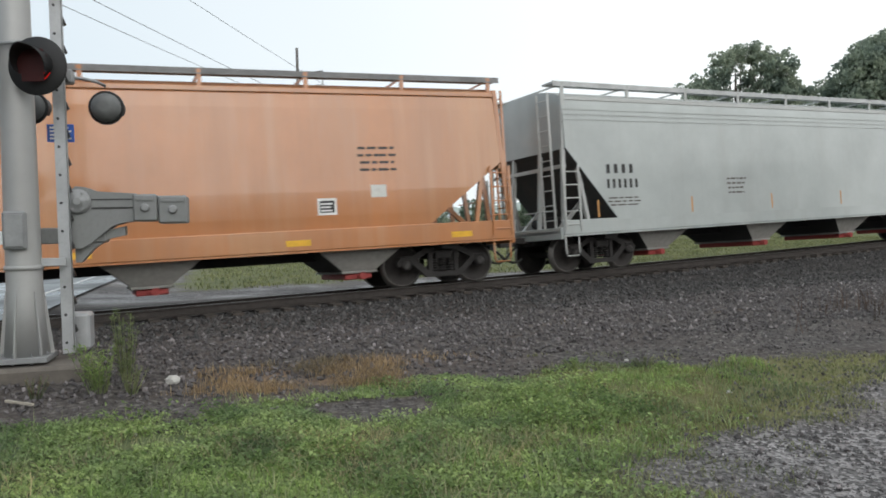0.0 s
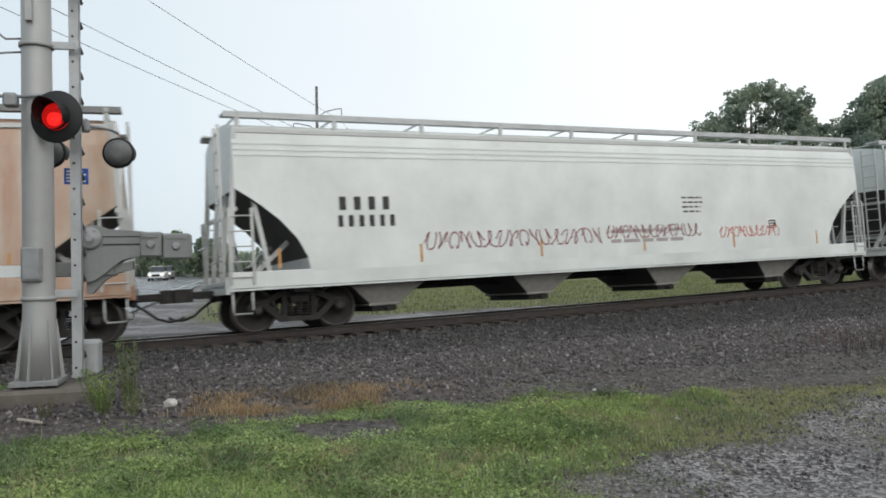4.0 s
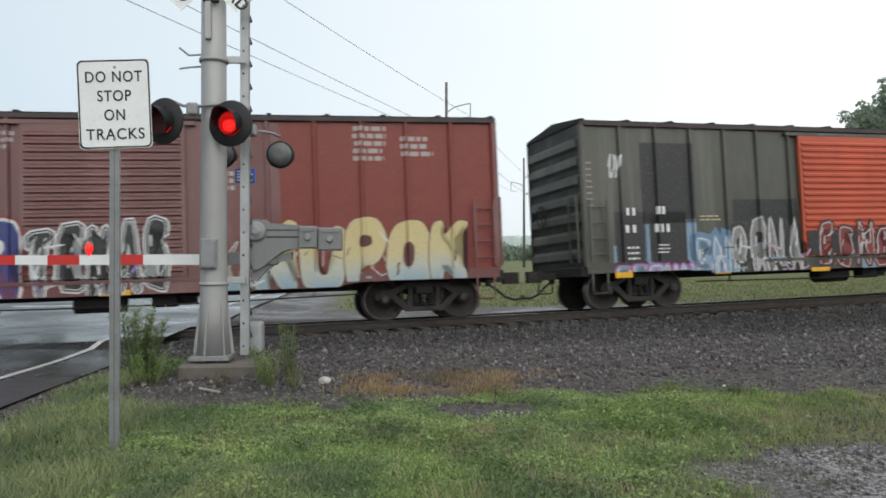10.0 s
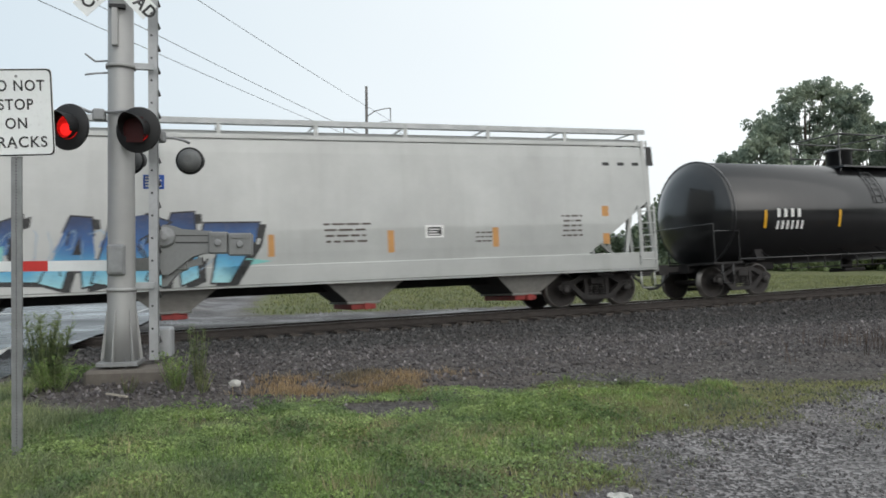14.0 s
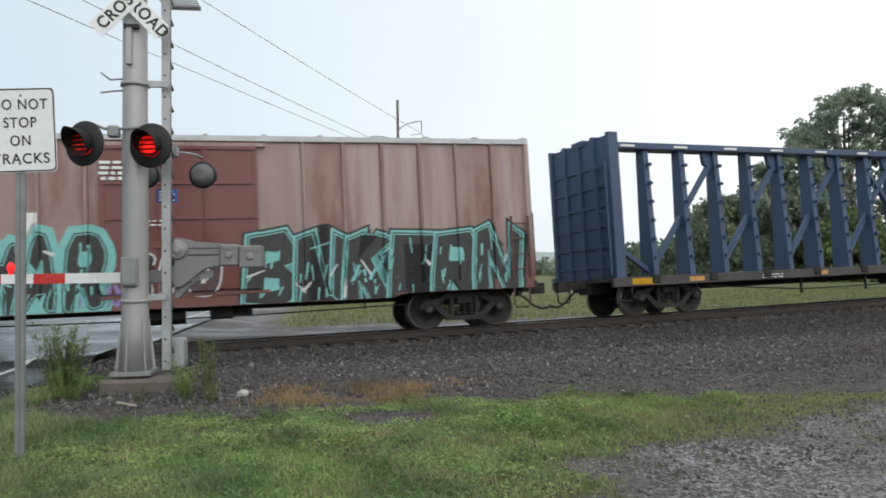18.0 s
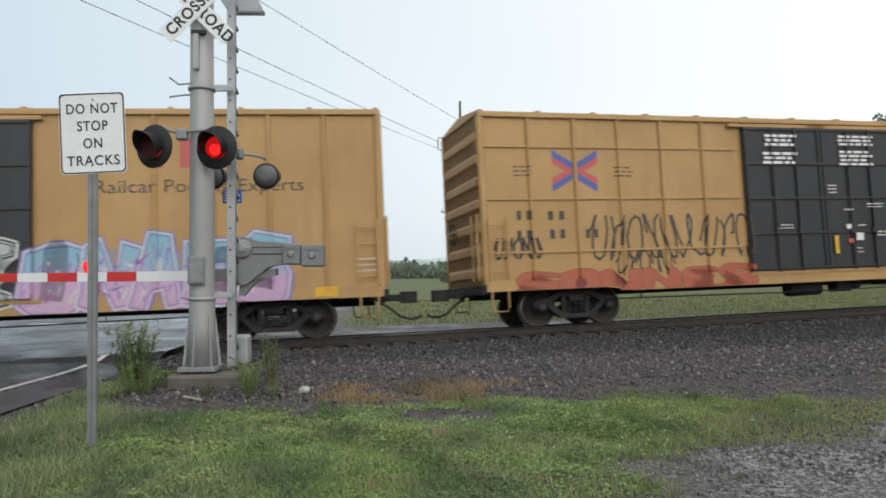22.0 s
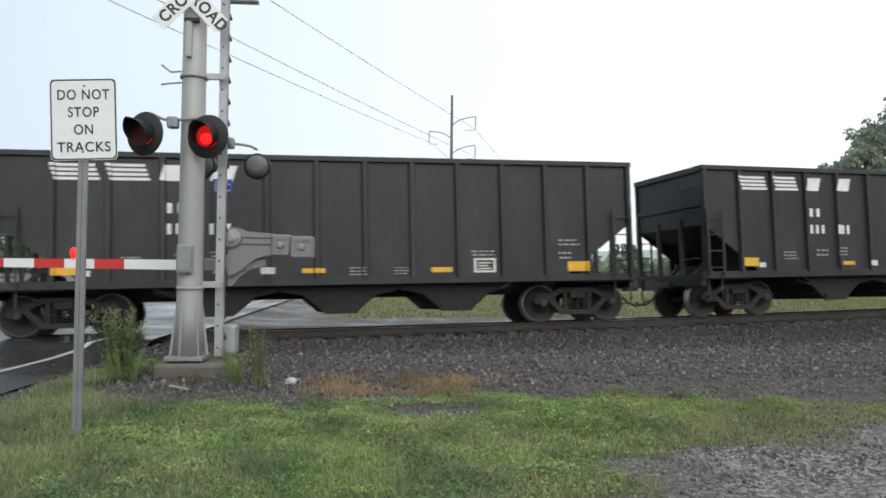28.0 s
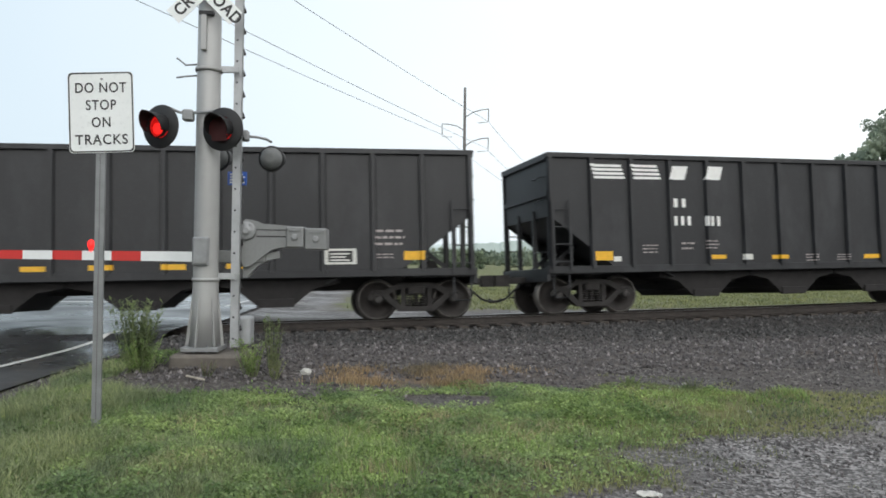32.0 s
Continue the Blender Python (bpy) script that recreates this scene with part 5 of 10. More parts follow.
def ground_sheet():
    nx, ny = len(GX), len(GY)
    co, mask = [], []
    for y in GY:
        for x in GX:
            s, d, tz = track_place(x, y)
            co.append((x, y, ground_height(x, y, s, d, tz)))
            mask.append(ground_masks(x, y, s, d))
    faces = [(j * nx + i, j * nx + i + 1, (j + 1) * nx + i + 1, (j + 1) * nx + i) for j in range(ny - 1) for i in range(nx - 1)]
    me = bpy.data.meshes.new("ground")
    me.from_pydata(co, [], faces)
    at = me.color_attributes.new("cover", "FLOAT_COLOR", "POINT")
    for k, v in enumerate(mask):
        at.data[k].color = v
    tint = me.color_attributes.new("tint", "FLOAT_COLOR", "POINT")
    for k, (x, y, z) in enumerate(co):
        v = smooth01(x + 1.5 * noise.noise(Vector((x * 0.7, y * 0.7, 15.0))), -0.3, 1.5) if y < 14 else 0.35
        tint.data[k].color = (v, v, v, 1)
    # 1 beside the rails, fading out by six metres; darkens the ballast colour
    near_mask = me.color_attributes.new("near_track", "FLOAT_COLOR", "POINT")
    for k, (x, y, z) in enumerate(co):
        v = 1 - smooth01(abs(track_place(x, y)[1]) + 0.8 * noise.noise(Vector((x * 0.6, y * 0.6, 3.0))), 2.6, 6.0)
        near_mask.data[k].color = (v, v, v, 1)
    for f in me.polygons:
        f.use_smooth = True
    m, n, l, bs = nodes_of("ground_cover")
    near_node = n.new("ShaderNodeAttribute")
    near_node.attribute_name = "near_track"
    tin = n.new("ShaderNodeAttribute")
    tin.attribute_name = "tint"
    att = n.new("ShaderNodeAttribute")
    att.attribute_name = "cover"
    sep = n.new("ShaderNodeSeparateColor")
    l.new(att.outputs["Color"], sep.inputs[0])

    def pos_noise(scale, detail=4.0):
        g = n.new("ShaderNodeNewGeometry")
        t = n.new("ShaderNodeTexNoise")
        t.inputs["Scale"].default_value, t.inputs["Detail"].default_value = scale, detail
        l.new(g.outputs["Position"], t.inputs["Vector"])
        return t.outputs["Fac"]

    def stones(scale):
        g = n.new("ShaderNodeNewGeometry")
        t = n.new("ShaderNodeTexVoronoi")
        t.inputs["Scale"].default_value = scale
        l.new(g.outputs["Position"], t.inputs["Vector"])
        return t
    v1, v2 = stones(17.0), stones(34.0)
    tone = ramp(n, l, v1.outputs["Color"], [(0.0, (0.042, 0.040, 0.040)), (0.45, (0.10, 0.093, 0.089)), (0.8, (0.16, 0.15, 0.143)), (1.0, (0.34, 0.32, 0.305))])
    gap = ramp(n, l, v1.outputs["Distance"], [(0.25, (1, 1, 1)), (0.75, (0.35, 0.35, 0.35))])
    ballast = blend(n, l, 1.0, tone, gap, "MULTIPLY")
    ballast = blend(n, l, ramp(n, l, pos_noise(0.6), [(0.35, (0.45, 0.45, 0.45)), (0.7, (0, 0, 0))]), ballast, (0.082, 0.062, 0.054))
    ballast = blend(n, l, near_node.outputs["Fac"], ballast, blend(n, l, 1.0, ballast, (0.5, 0.5, 0.51), "MULTIPLY"))
    soil = ramp(n, l, pos_noise(9.0, 6.0), [(0.3, (0.045, 0.036, 0.028)), (0.7, (0.13, 0.11, 0.085))])
    grass = ramp(n, l, pos_noise(5.0, 6.0), [(0.25, (0.050, 0.066, 0.030)), (0.5, (0.095, 0.125, 0.050)), (0.75, (0.17, 0.185, 0.080))])
    grass = blend(n, l, ramp(n, l, pos_noise(0.9, 3.0), [(0.45, (0, 0, 0)), (0.7, (0.6, 0.6, 0.6))]), grass, (0.17, 0.155, 0.07))
    grass = blend(n, l, tin.outputs["Fac"], grass, blend(n, l, pos_noise(6.0, 5.0), (0.085, 0.085, 0.032), (0.23, 0.215, 0.10)))
    pale = ramp(n, l, v2.outputs["Color"], [(0.22, (0.040, 0.038, 0.038)), (0.5, (0.122, 0.115, 0.115)), (0.78, (0.30, 0.285, 0.285))])
    pale = blend(n, l, ramp(n, l, pos_noise(0.55, 4.0), [(0.40, (0.6, 0.6, 0.6)), (0.56, (0, 0, 0))]), pale, (0.075, 0.070, 0.070))
    pale = blend(n, l, ramp(n, l, pos_noise(0.33, 3.0), [(0.52, (0, 0, 0)), (0.68, (0.55, 0.55, 0.55))]), pale, (0.19, 0.17, 0.16))
    dry = ramp(n, l, pos_noise(7.0, 5.0), [(0.3, (0.095, 0.062, 0.042)), (0.7, (0.22, 0.15, 0.095))])
    c = blend(n, l, sep.outputs["Green"], soil, ballast)
    c = blend(n, l, sep.outputs["Blue"], c, pale)
    edge = n.new("ShaderNodeMath")
    edge.operation = "MULTIPLY"
    l.new(att.outputs["Alpha"], edge.inputs[0])
    l.new(ramp(n, l, pos_noise(2.2, 5.0), [(0.42, (0, 0, 0)), (0.58, (1, 1, 1))]), edge.inputs[1])
    c = blend(n, l, edge.outputs[0], c, dry)
    gm = n.new("ShaderNodeMath")
    gm.operation = "MULTIPLY_ADD"
    l.new(pos_noise(3.0, 5.0), gm.inputs[0])
    gm.inputs[1].default_value = 1.5
    ga = n.new("ShaderNodeMath")
    l.new(sep.outputs["Red"], ga.inputs[0])
    gm.inputs[2].default_value = -0.82
    l.new(gm.outputs[0], ga.inputs[1])
    gs = ramp(n, l, ga.outputs[0], [(0.35, (0, 0, 0)), (0.62, (1, 1, 1))])
    c = blend(n, l, gs, c, grass)
    l.new(c, bs.inputs["Base Color"])
    wet = ramp(n, l, pos_noise(0.7, 4.0), [(0.40, (0.42, 0.42, 0.42)), (0.58, (0.85, 0.85, 0.85))])
    bs.inputs["Specular IOR Level"].default_value = 0.35
    rg = blend(n, l, sep.outputs["Blue"], (0.85, 0.85, 0.85), wet)
    l.new(rg, bs.inputs["Roughness"])
    bump(n, l, bs, blend(n, l, 0.5, v1.outputs["Distance"], v2.outputs["Distance"]), 0.9, 0.035)
    me.materials.append(m)
    return tagged(new("ground", me), "wet grass, dark ballast and grey gravel beside the track", "ground", kind="structure")


ground_sheet()


# ---- the road over the crossing ----
def road_point(along, right):
    x = LINE_X + LINE_DX * along + LINE_DY * right
    y = LINE_Y + LINE_DY * along - LINE_DX * right
    s, d, tz = track_place(x, y)
    return x, y, max(tz - 0.005 if abs(d) < 2.4 else -9, -0.53 + 0.05 * smooth01(abs(d), 2.0, 8.0)) + (0.05 * (1 - smooth01(abs(d), 2.2, 4.5)) if d > 0 else 0)


def asphalt(name, base):
    m, n, l, bs = nodes_of(name)
    fine = noise_node(n, l, 60.0, 3.0)
    broad = noise_node(n, l, 0.35, 5.0)
    c = blend(n, l, ramp(n, l, fine, [(0.35, (0, 0, 0)), (0.7, (1, 1, 1))]), scaled(base, 0.7), scaled(base, 1.4))
    l.new(c, bs.inputs["Base Color"])
    l.new(ramp(n, l, broad, [(0.35, (0.14, 0.14, 0.14)), (0.65, (0.48, 0.48, 0.48))]), bs.inputs["Roughness"])
    bump(n, l, bs, fine, 0.15, 0.004)
    return m


M_ASPHALT = asphalt("wet_asphalt", (0.045, 0.046, 0.048))


def ribbon(name, a0, a1, r0, r1, lift, material, step=0.5, cols=6):
    co, fs = [], []
    rows = int((a1 - a0) / step) + 1
    for i in range(rows):
        for k in range(cols + 1):
            x, y, z = road_point(a0 + i * step, r0 + (r1 - r0) * k / cols)
            co.append((x, y, z + lift))
    for i in range(rows - 1):
        for k in range(cols):
            q = i * (cols + 1) + k
            fs.append((q, q + 1, q + cols + 2, q + cols + 1))
    me = bpy.data.meshes.new(name)
    me.from_pydata(co, [], fs)
    me.materials.append(material)
    return new(name, me)


tagged(ribbon("road", -14.0, 120.0, -10.0, 1.05, 0.0, M_ASPHALT, 0.5, 14), "wet dark asphalt road over the level crossing", "road", kind="structure")
M_LINE = plain("road_paint", (0.55, 0.55, 0.53), 0.35, 0, 0.25, 3.0, 0.1)
edge_line = tagged(ribbon("edge_line", -14.0, 7.3, -0.06, 0.06, 0.006, M_LINE, 0.5, 1), "worn white edge line on the asphalt", "road marking", kind="structure")
tagged(ribbon("edge_line", 16.0, 110.0, -0.06, 0.06, 0.006, M_LINE, 0.5, 1), "worn white edge line on the asphalt", "road marking", kind="structure")
tagged(ribbon("stop_line", 17.5, 18.0, -7.0, -3.6, 0.007, M_LINE, 0.25, 6), "white stop bar across the far lane", "road marking", kind="structure")


# ---- rails, ties, crossing panels ----
def rail_mesh(off):
    prof = [(-0.070, -0.178), (0.070, -0.178), (0.070, -0.163), (0.012, -0.140), (0.010, -0.045), (0.036, -0.035), (0.037, -0.004), (0.030, 0.0), (-0.030, 0.0), (-0.037, -0.004), (-0.036, -0.035), (-0.010, -0.045), (-0.012, -0.140), (-0.070, -0.163)]
    co, fs = [], []
    ss = np.concatenate([np.arange(-240, -40, 20.0), np.arange(-40, 70, 1.0), np.arange(70, 261, 20.0)])
    n = len(prof)
    for s in ss:
        for u, v in prof:
            co.append(beside(float(s), off + u, v))
    for i in range(len(ss) - 1):
        for k in range(n):
            fs.append((i * n + k, i * n + (k + 1) % n, (i + 1) * n + (k + 1) % n, (i + 1) * n + k))
    out = []
    for name, sides, mat in (("running_surface", (6, 7, 8), M_RAILTOP), ("rail_head", (4, 5, 9, 10), M_RAIL), ("rail_web", (3, 11), M_RAIL), ("rail_foot", (0, 1, 2, 12, 13), M_RAIL)):
        me = bpy.data.meshes.new(name)
        me.from_pydata(co, [], [f for i, f in enumerate(fs) if i % n in sides])
        me.materials.append(mat)
        out.append((name, me))
    return out


for off in (0.7535, -0.7535):
    rail = thing("rail", "rusty steel rail with a polished running surface", "rail", "rails of the track")
    for name, me in rail_mesh(off):
        part(name, me, None, rail)


def tie_mesh():
    bm = bmnew()
    box(bm, -0.115, 0.115, -1.30, 1.30, -0.36, -0.185, 0.012)
    for y in (-0.7535, 0.7535):
        box(bm, -0.10, 0.10, y - 0.18, y + 0.18, -0.187, -0.172)
    return meshed("railway_tie", bm, [M_TIE])


TIE = tie_mesh()
for k in range(150):
    s = -18.0 + 0.50 * k
    if -14.5 < s < -4.2:
        continue
    x, y, z, th = rail_line(s)
    o = tagged(new("railway_tie", TIE), "dark creosoted wooden railway tie", "railway tie", "ties under the rails")
    o.matrix_world = pose(x, y, z, -TRACK_BANK, 0, math.degrees(th))


def track_ballast(kind, count, seed, s0, s1, d0, d1, size, material, label, cat):
    """Loose stones as real pieces, joined."""
    rng = random.Random(seed)
    co, fs = [], []
    base = [(1, 0, 0), (-1, 0, 0), (0, 1, 0), (0, -1, 0), (0, 0, 1), (0, 0, -1)]
    tri = [(0, 2, 4), (2, 1, 4), (1, 3, 4), (3, 0, 4), (2, 0, 5), (1, 2, 5), (3, 1, 5), (0, 3, 5)]
    for _ in range(count):
        s, d = rng.uniform(s0, s1), rng.uniform(d0, d1)
        p = beside(s, d)
        if road_off(p.x, p.y) < 1.2:
            continue
        if kind == "lot" and lot_depth(p.x, p.y) < -0.2:
            continue
        if kind == "edge" and not -0.9 < lot_depth(p.x, p.y) + 0.6 * noise.noise(Vector((p.x * 0.9, p.y * 0.9, 5.0))) < 1.3:
            continue
        if kind == "bed" and lot_depth(p.x, p.y) > 0.2:
            continue
        z = ground_height(p.x, p.y)
        r = size * rng.uniform(0.5, 1.35)
        q = Euler((rng.uniform(0, 6), rng.uniform(0, 6), rng.uniform(0, 6))).to_matrix()
        st = (rng.uniform(0.7, 1.3), rng.uniform(0.7, 1.2), rng.uniform(0.5, 0.9))
        i0 = len(co)
        for v in base:
            w = q @ Vector((v[0] * st[0], v[1] * st[1], v[2] * st[2])) * r
            co.append((p.x + w.x, p.y + w.y, z + 0.4 * r + w.z))
        fs += [(i0 + a, i0 + b, i0 + c) for a, b, c in tri]
    me = bpy.data.meshes.new(cat)
    me.from_pydata(co, [], fs)
    me.materials.append(material)
    return tagged(new(cat, me), label, "stones", kind="stuff")


def stone_mat(name, lo, hi, rough=0.75):
    m, n, l, bs = nodes_of(name)
    g = n.new("ShaderNodeNewGeometry")
    c = ramp(n, l, g.outputs["Random Per Island"], [(0.0, lo), (0.75, scaled(tuple((a + b) / 2 for a, b in zip(lo, hi)), 0.9)), (0.95, hi), (1.0, scaled(hi, 1.6))])
    f = noise_node(n, l, 40.0, 3.0)
    c = blend(n, l, ramp(n, l, f, [(0.4, (0, 0, 0)), (0.7, (0.5, 0.5, 0.5))]), c, scaled(lo, 0.7))
    l.new(c, bs.inputs["Base Color"])
    bs.inputs["Roughness"].default_value = rough
    return m


M_STONE = stone_mat("ballast_stone", (0.050, 0.044, 0.045), (0.205, 0.185, 0.185), 0.6)
M_BED = stone_mat("dark_ballast", (0.026, 0.0245, 0.0245), (0.115, 0.108, 0.105), 0.6)
M_PALE = stone_mat("lot_stone", (0.085, 0.080, 0.080), (0.34, 0.32, 0.32), 0.6)
track_ballast("bed", 16500, 11, -6.0, 30.0, 0.9, 5.0, 0.036, M_BED, "black ballast on the track's shoulder", "ballast")
track_ballast("bed", 12500, 15, -6.0, 30.0, 4.6, 8.6, 0.034, M_STONE, "dark crushed-stone ballast at the shoulder's foot", "ballast")
track_ballast("bed", 15000, 13, -6.0, 24.0, 5.6, 10.0, 0.021, M_STONE, "small dark stones between ballast and grass", "gravel")
track_ballast("lot", 60000, 12, -1.0, 15.0, 7.6, 17.5, 0.0115, M_PALE, "small grey stones on the gravel lot", "gravel")
track_ballast("edge", 16000, 17, -2.0, 22.0, 7.0, 17.0, 0.020, M_STONE, "darker crushed stone along the lot's edge", "gravel")

# ---- the crossing signal ----
def lettered(name, text, size, material, parent, m, label="", width=1.0, bold=0.0028):
    cu = bpy.data.curves.new(name, "FONT")
    cu.body, cu.size, cu.align_x, cu.align_y, cu.extrude, cu.offset = text, size, "CENTER", "CENTER", 0.001, bold * size / 0.1
    cu.space_character = 1.12
    tmp = bpy.data.objects.new(name, cu)
    me = bpy.data.meshes.new_from_object(tmp)
    bpy.data.objects.remove(tmp)
    me.materials.clear()
    me.materials.append(material)
    me.transform(Matrix.Diagonal((width, 1, 1, 1)))
    ob = part(name, me, None, parent, label)
    ob.matrix_basis = m
    return ob


MX, MY, MZ = -4.97, 8.20, -0.16
M_RED = plain("gate_red_sheeting", (0.55, 0.03, 0.025), 0.4, 0, 0.06, 6.0, 0.0)
M_GWHITE = plain("gate_white_sheeting", (0.74, 0.76, 0.76), 0.4, 0, 0.05, 6.0, 0.0)
M_LENS = plain("unlit_lens_red", (0.035, 0.004, 0.004), 0.55, 0, 0.2, 30.0, 0.0, 0.25)
M_LIT = glow("lit_red_lamp", (1.0, 0.018, 0.015), 1.35)
M_LIT_RIM = glow("lit_red_lens", (0.80, 0.012, 0.010), 0.55)
M_REARLENS = plain("grey_lamp_back", (0.13, 0.135, 0.135), 0.5)
M_BLUETAG = plain("blue_tag", (0.03, 0.10, 0.42), 0.4, 0, 0.08, 6.0, 0.0)
M_CAST = plain("cast_grey", (0.27, 0.275, 0.28), 0.55, 0.3, 0.15, 8.0, 0.2)
M_WORN = paint("counterweight", (0.22, 0.225, 0.225), (0.12, 0.12, 0.12), 0.4, 0.4, 0.6)

signal = thing("crossing_signal", "grey steel crossing mast with red lamps, crossbuck and ladder", "crossing signal")
signal.matrix_world = pose(MX, MY, MZ, 0, 0, 18)

bm = bmnew()
box(bm, -0.40, 0.62, -0.38, 0.44, -0.55, -0.06, 0.04)
part("foundation", bm, M_CONC, signal, "cracked brown-grey concrete foot")
bm = bmnew()
box(bm, -0.27, 0.25, -0.27, 0.27, -0.03, 0.030, 0.006)
for a in range(8):
    g = a * math.tau / 8 + 0.39
    rod(bm, (0.235 * math.cos(g), 0.235 * math.sin(g), -0.05), (0.235 * math.cos(g), 0.235 * math.sin(g), 0.065), 0.013, 6)
part("base_plate", bm, M_CAST, signal)
bm = bmnew()
lathe(bm, [(0.03, 0.225), (0.55, 0.182), (1.2, 0.176), (3.2, 0.168), (6.6, 0.155)], (0, 0, 0), (0, 0, 1), 28)
part("mast", bm, M_MAST, signal)
for a in range(6):
    g = a * math.tau / 6 + 0.25
    bm = bmnew()
    c, s_ = math.cos(g), math.sin(g)
    vs = [(0.17, 0.03), (0.262, 0.03), (0.262, 0.07), (0.188, 0.72), (0.17, 0.72)]
    a0 = [bm.verts.new((u * c - 0.008 * s_, u * s_ + 0.008 * c, v)) for u, v in vs]
    b0 = [bm.verts.new((u * c + 0.008 * s_, u * s_ - 0.008 * c, v)) for u, v in vs]
    bm.faces.new(a0)
    bm.faces.new(b0[::-1])
    for k in range(5):
        bm.faces.new((a0[k], b0[k], b0[(k + 1) % 5], a0[(k + 1) % 5]))
    part("gusset", bm, M_MAST, signal)
bm = bmnew()
box(bm, -0.14, 0.09, -0.235, -0.165, 1.17, 1.58, 0.02)
box(bm, -0.12, 0.07, -0.250, -0.235, 1.20, 1.55, 0.01)
part("junction_box", bm, M_CAST, signal)
bm = bmnew()
box(bm, -0.075, 0.005, -0.215, -0.155, 4.22, 4.78, 0.008)
part("cable_cover", bm, M_MAST, signal)
for z in (0.95, 3.95):
    bm = bmnew()
    lathe(bm, [(0, 0.186), (0, 0.192), (0.05, 0.192), (0.05, 0.186)], (0, 0, z), (0, 0, 9), 24)
    part("mast_clamp", bm, M_MAST, signal)


# lamps
def lamp_head(x, y, z, turn, rear=False, slats=None):
    head = part("lamp", lathe(bmnew(), [(-0.16, 0.06), (-0.14, 0.13), (-0.03, 0.17), (0.0, 0.172)], (0, 0, 0), (0, -1, 0), 20), M_BLACK if not rear else M_REARLENS, signal)
    head.matrix_basis = pose(x, y, z, 0, 0, turn)
    if rear:
        bm = bmnew()
        lathe(bm, [(-0.03, 0.10), (-0.03, 0.195), (0.0, 0.20), (0.012, 0.19), (0.012, 0.1)], (0, 0, 0), (0, -1, 0), 28)
        part("backplate", bm, M_BLACK, head, "round black rim")
    else:
        bm = bmnew()
        lathe(bm, [(-0.02, 0.10), (-0.02, 0.300), (0.0, 0.305), (0.012, 0.295), (0.012, 0.10)], (0, 0, 0), (0, -1, 0), 36)
        part("backplate", bm, M_BLACK, head, "round black backplate")
    bm = bmnew()
    lathe(bm, [(0.0, 0.160), (0.03, 0.158), (0.05, 0.105), (0.056, 0.02)], (0, 0, 0), (0, -1, 0), 28)
    part("lens", bm, M_REARLENS if rear else M_LIT_RIM, head, "round grey lens" if rear else "round red lens")
    if not rear:
        bm = bmnew()
        lathe(bm, [(0.0, 0.085), (0.052, 0.085), (0.058, 0.05), (0.060, 0.01)], (0.0, 0, -0.03), (0.0, -1, -0.03), 20)
        part("lit_bulb", bm, M_LIT, head, "lit red centre of the lens")
        # ring added to hide the glowing lens edge behind the shut slats
        bm = bmnew()
        lathe(bm, [(0.0, 0.1575), (0.096, 0.1575), (0.096, 0.1545), (0.0, 0.1545)], (0, 0, 0), (0, -1, 0), 28)
        part("bezel", bm, M_BLACK, head)
        # made-up slats: shut, they stand in for the unlit lens
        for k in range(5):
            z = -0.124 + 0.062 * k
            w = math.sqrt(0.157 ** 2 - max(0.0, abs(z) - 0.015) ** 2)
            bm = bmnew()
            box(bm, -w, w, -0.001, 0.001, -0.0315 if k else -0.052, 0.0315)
            slat = part("shutter_slat", bm, M_LENS, head, "added dark red slat that blinks the lens")
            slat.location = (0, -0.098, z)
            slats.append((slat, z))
    bm = bmnew()
    n = 18
    rows = []
    for i in range(n + 1):
        g = radians(-28 + 236 * i / n)
        reach = 0.36 - 0.2 * abs(i / n - 0.5) * 2
        rows.append([bm.verts.new((r * math.cos(g), q, r * math.sin(g))) for r, q in ((0.165, -0.01), (0.172, -reach), (0.164, -reach), (0.158, -0.01))])
    for p, q in zip(rows, rows[1:]):
        for k in range(4):
            bm.faces.new((p[k], p[(k + 1) % 4], q[(k + 1) % 4], q[k]))
    part("hood", bm, M_BLACK, head, "black visor over the lens")
    return head


LAMP_Z = 3.07
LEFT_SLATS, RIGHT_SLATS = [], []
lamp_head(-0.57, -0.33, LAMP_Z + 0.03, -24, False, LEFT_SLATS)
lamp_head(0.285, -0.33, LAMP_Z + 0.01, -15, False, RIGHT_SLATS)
lamp_head(0.80, 0.62, LAMP_Z - 0.27, 176, True)
lamp_head(-0.02, 0.66, LAMP_Z - 0.27, 176, True)
bm = bmnew()
tube(bm, [(-0.62, -0.26, LAMP_Z + 0.25), (-0.60, -0.24, LAMP_Z + 0.31), (-0.50, -0.22, LAMP_Z + 0.32), (-0.36, -0.20, LAMP_Z + 0.26), (-0.24, -0.19, LAMP_Z + 0.25)], 0.020, 8)
tube(bm, [(-0.24, -0.19, LAMP_Z + 0.25), (0.05, -0.22, LAMP_Z + 0.27), (0.20, -0.25, LAMP_Z + 0.28), (0.25, -0.27, LAMP_Z + 0.24)], 0.020, 8)
box(bm, -0.31, -0.16, -0.24, -0.10, LAMP_Z + 0.14, LAMP_Z + 0.30, 0.02)
part("lamp_arm", bm, M_CAST, signal)
bm = bmnew()
tube(bm, [(0.45, 0.30, LAMP_Z + 0.02), (0.60, 0.45, LAMP_Z + 0.03), (0.72, 0.55, LAMP_Z + 0.02), (0.80, 0.60, LAMP_Z - 0.02)], 0.020, 8)
tube(bm, [(0.40, 0.32, LAMP_Z + 0.02), (0.20, 0.50, LAMP_Z + 0.02), (0.0, 0.62, LAMP_Z - 0.02)], 0.020, 8)
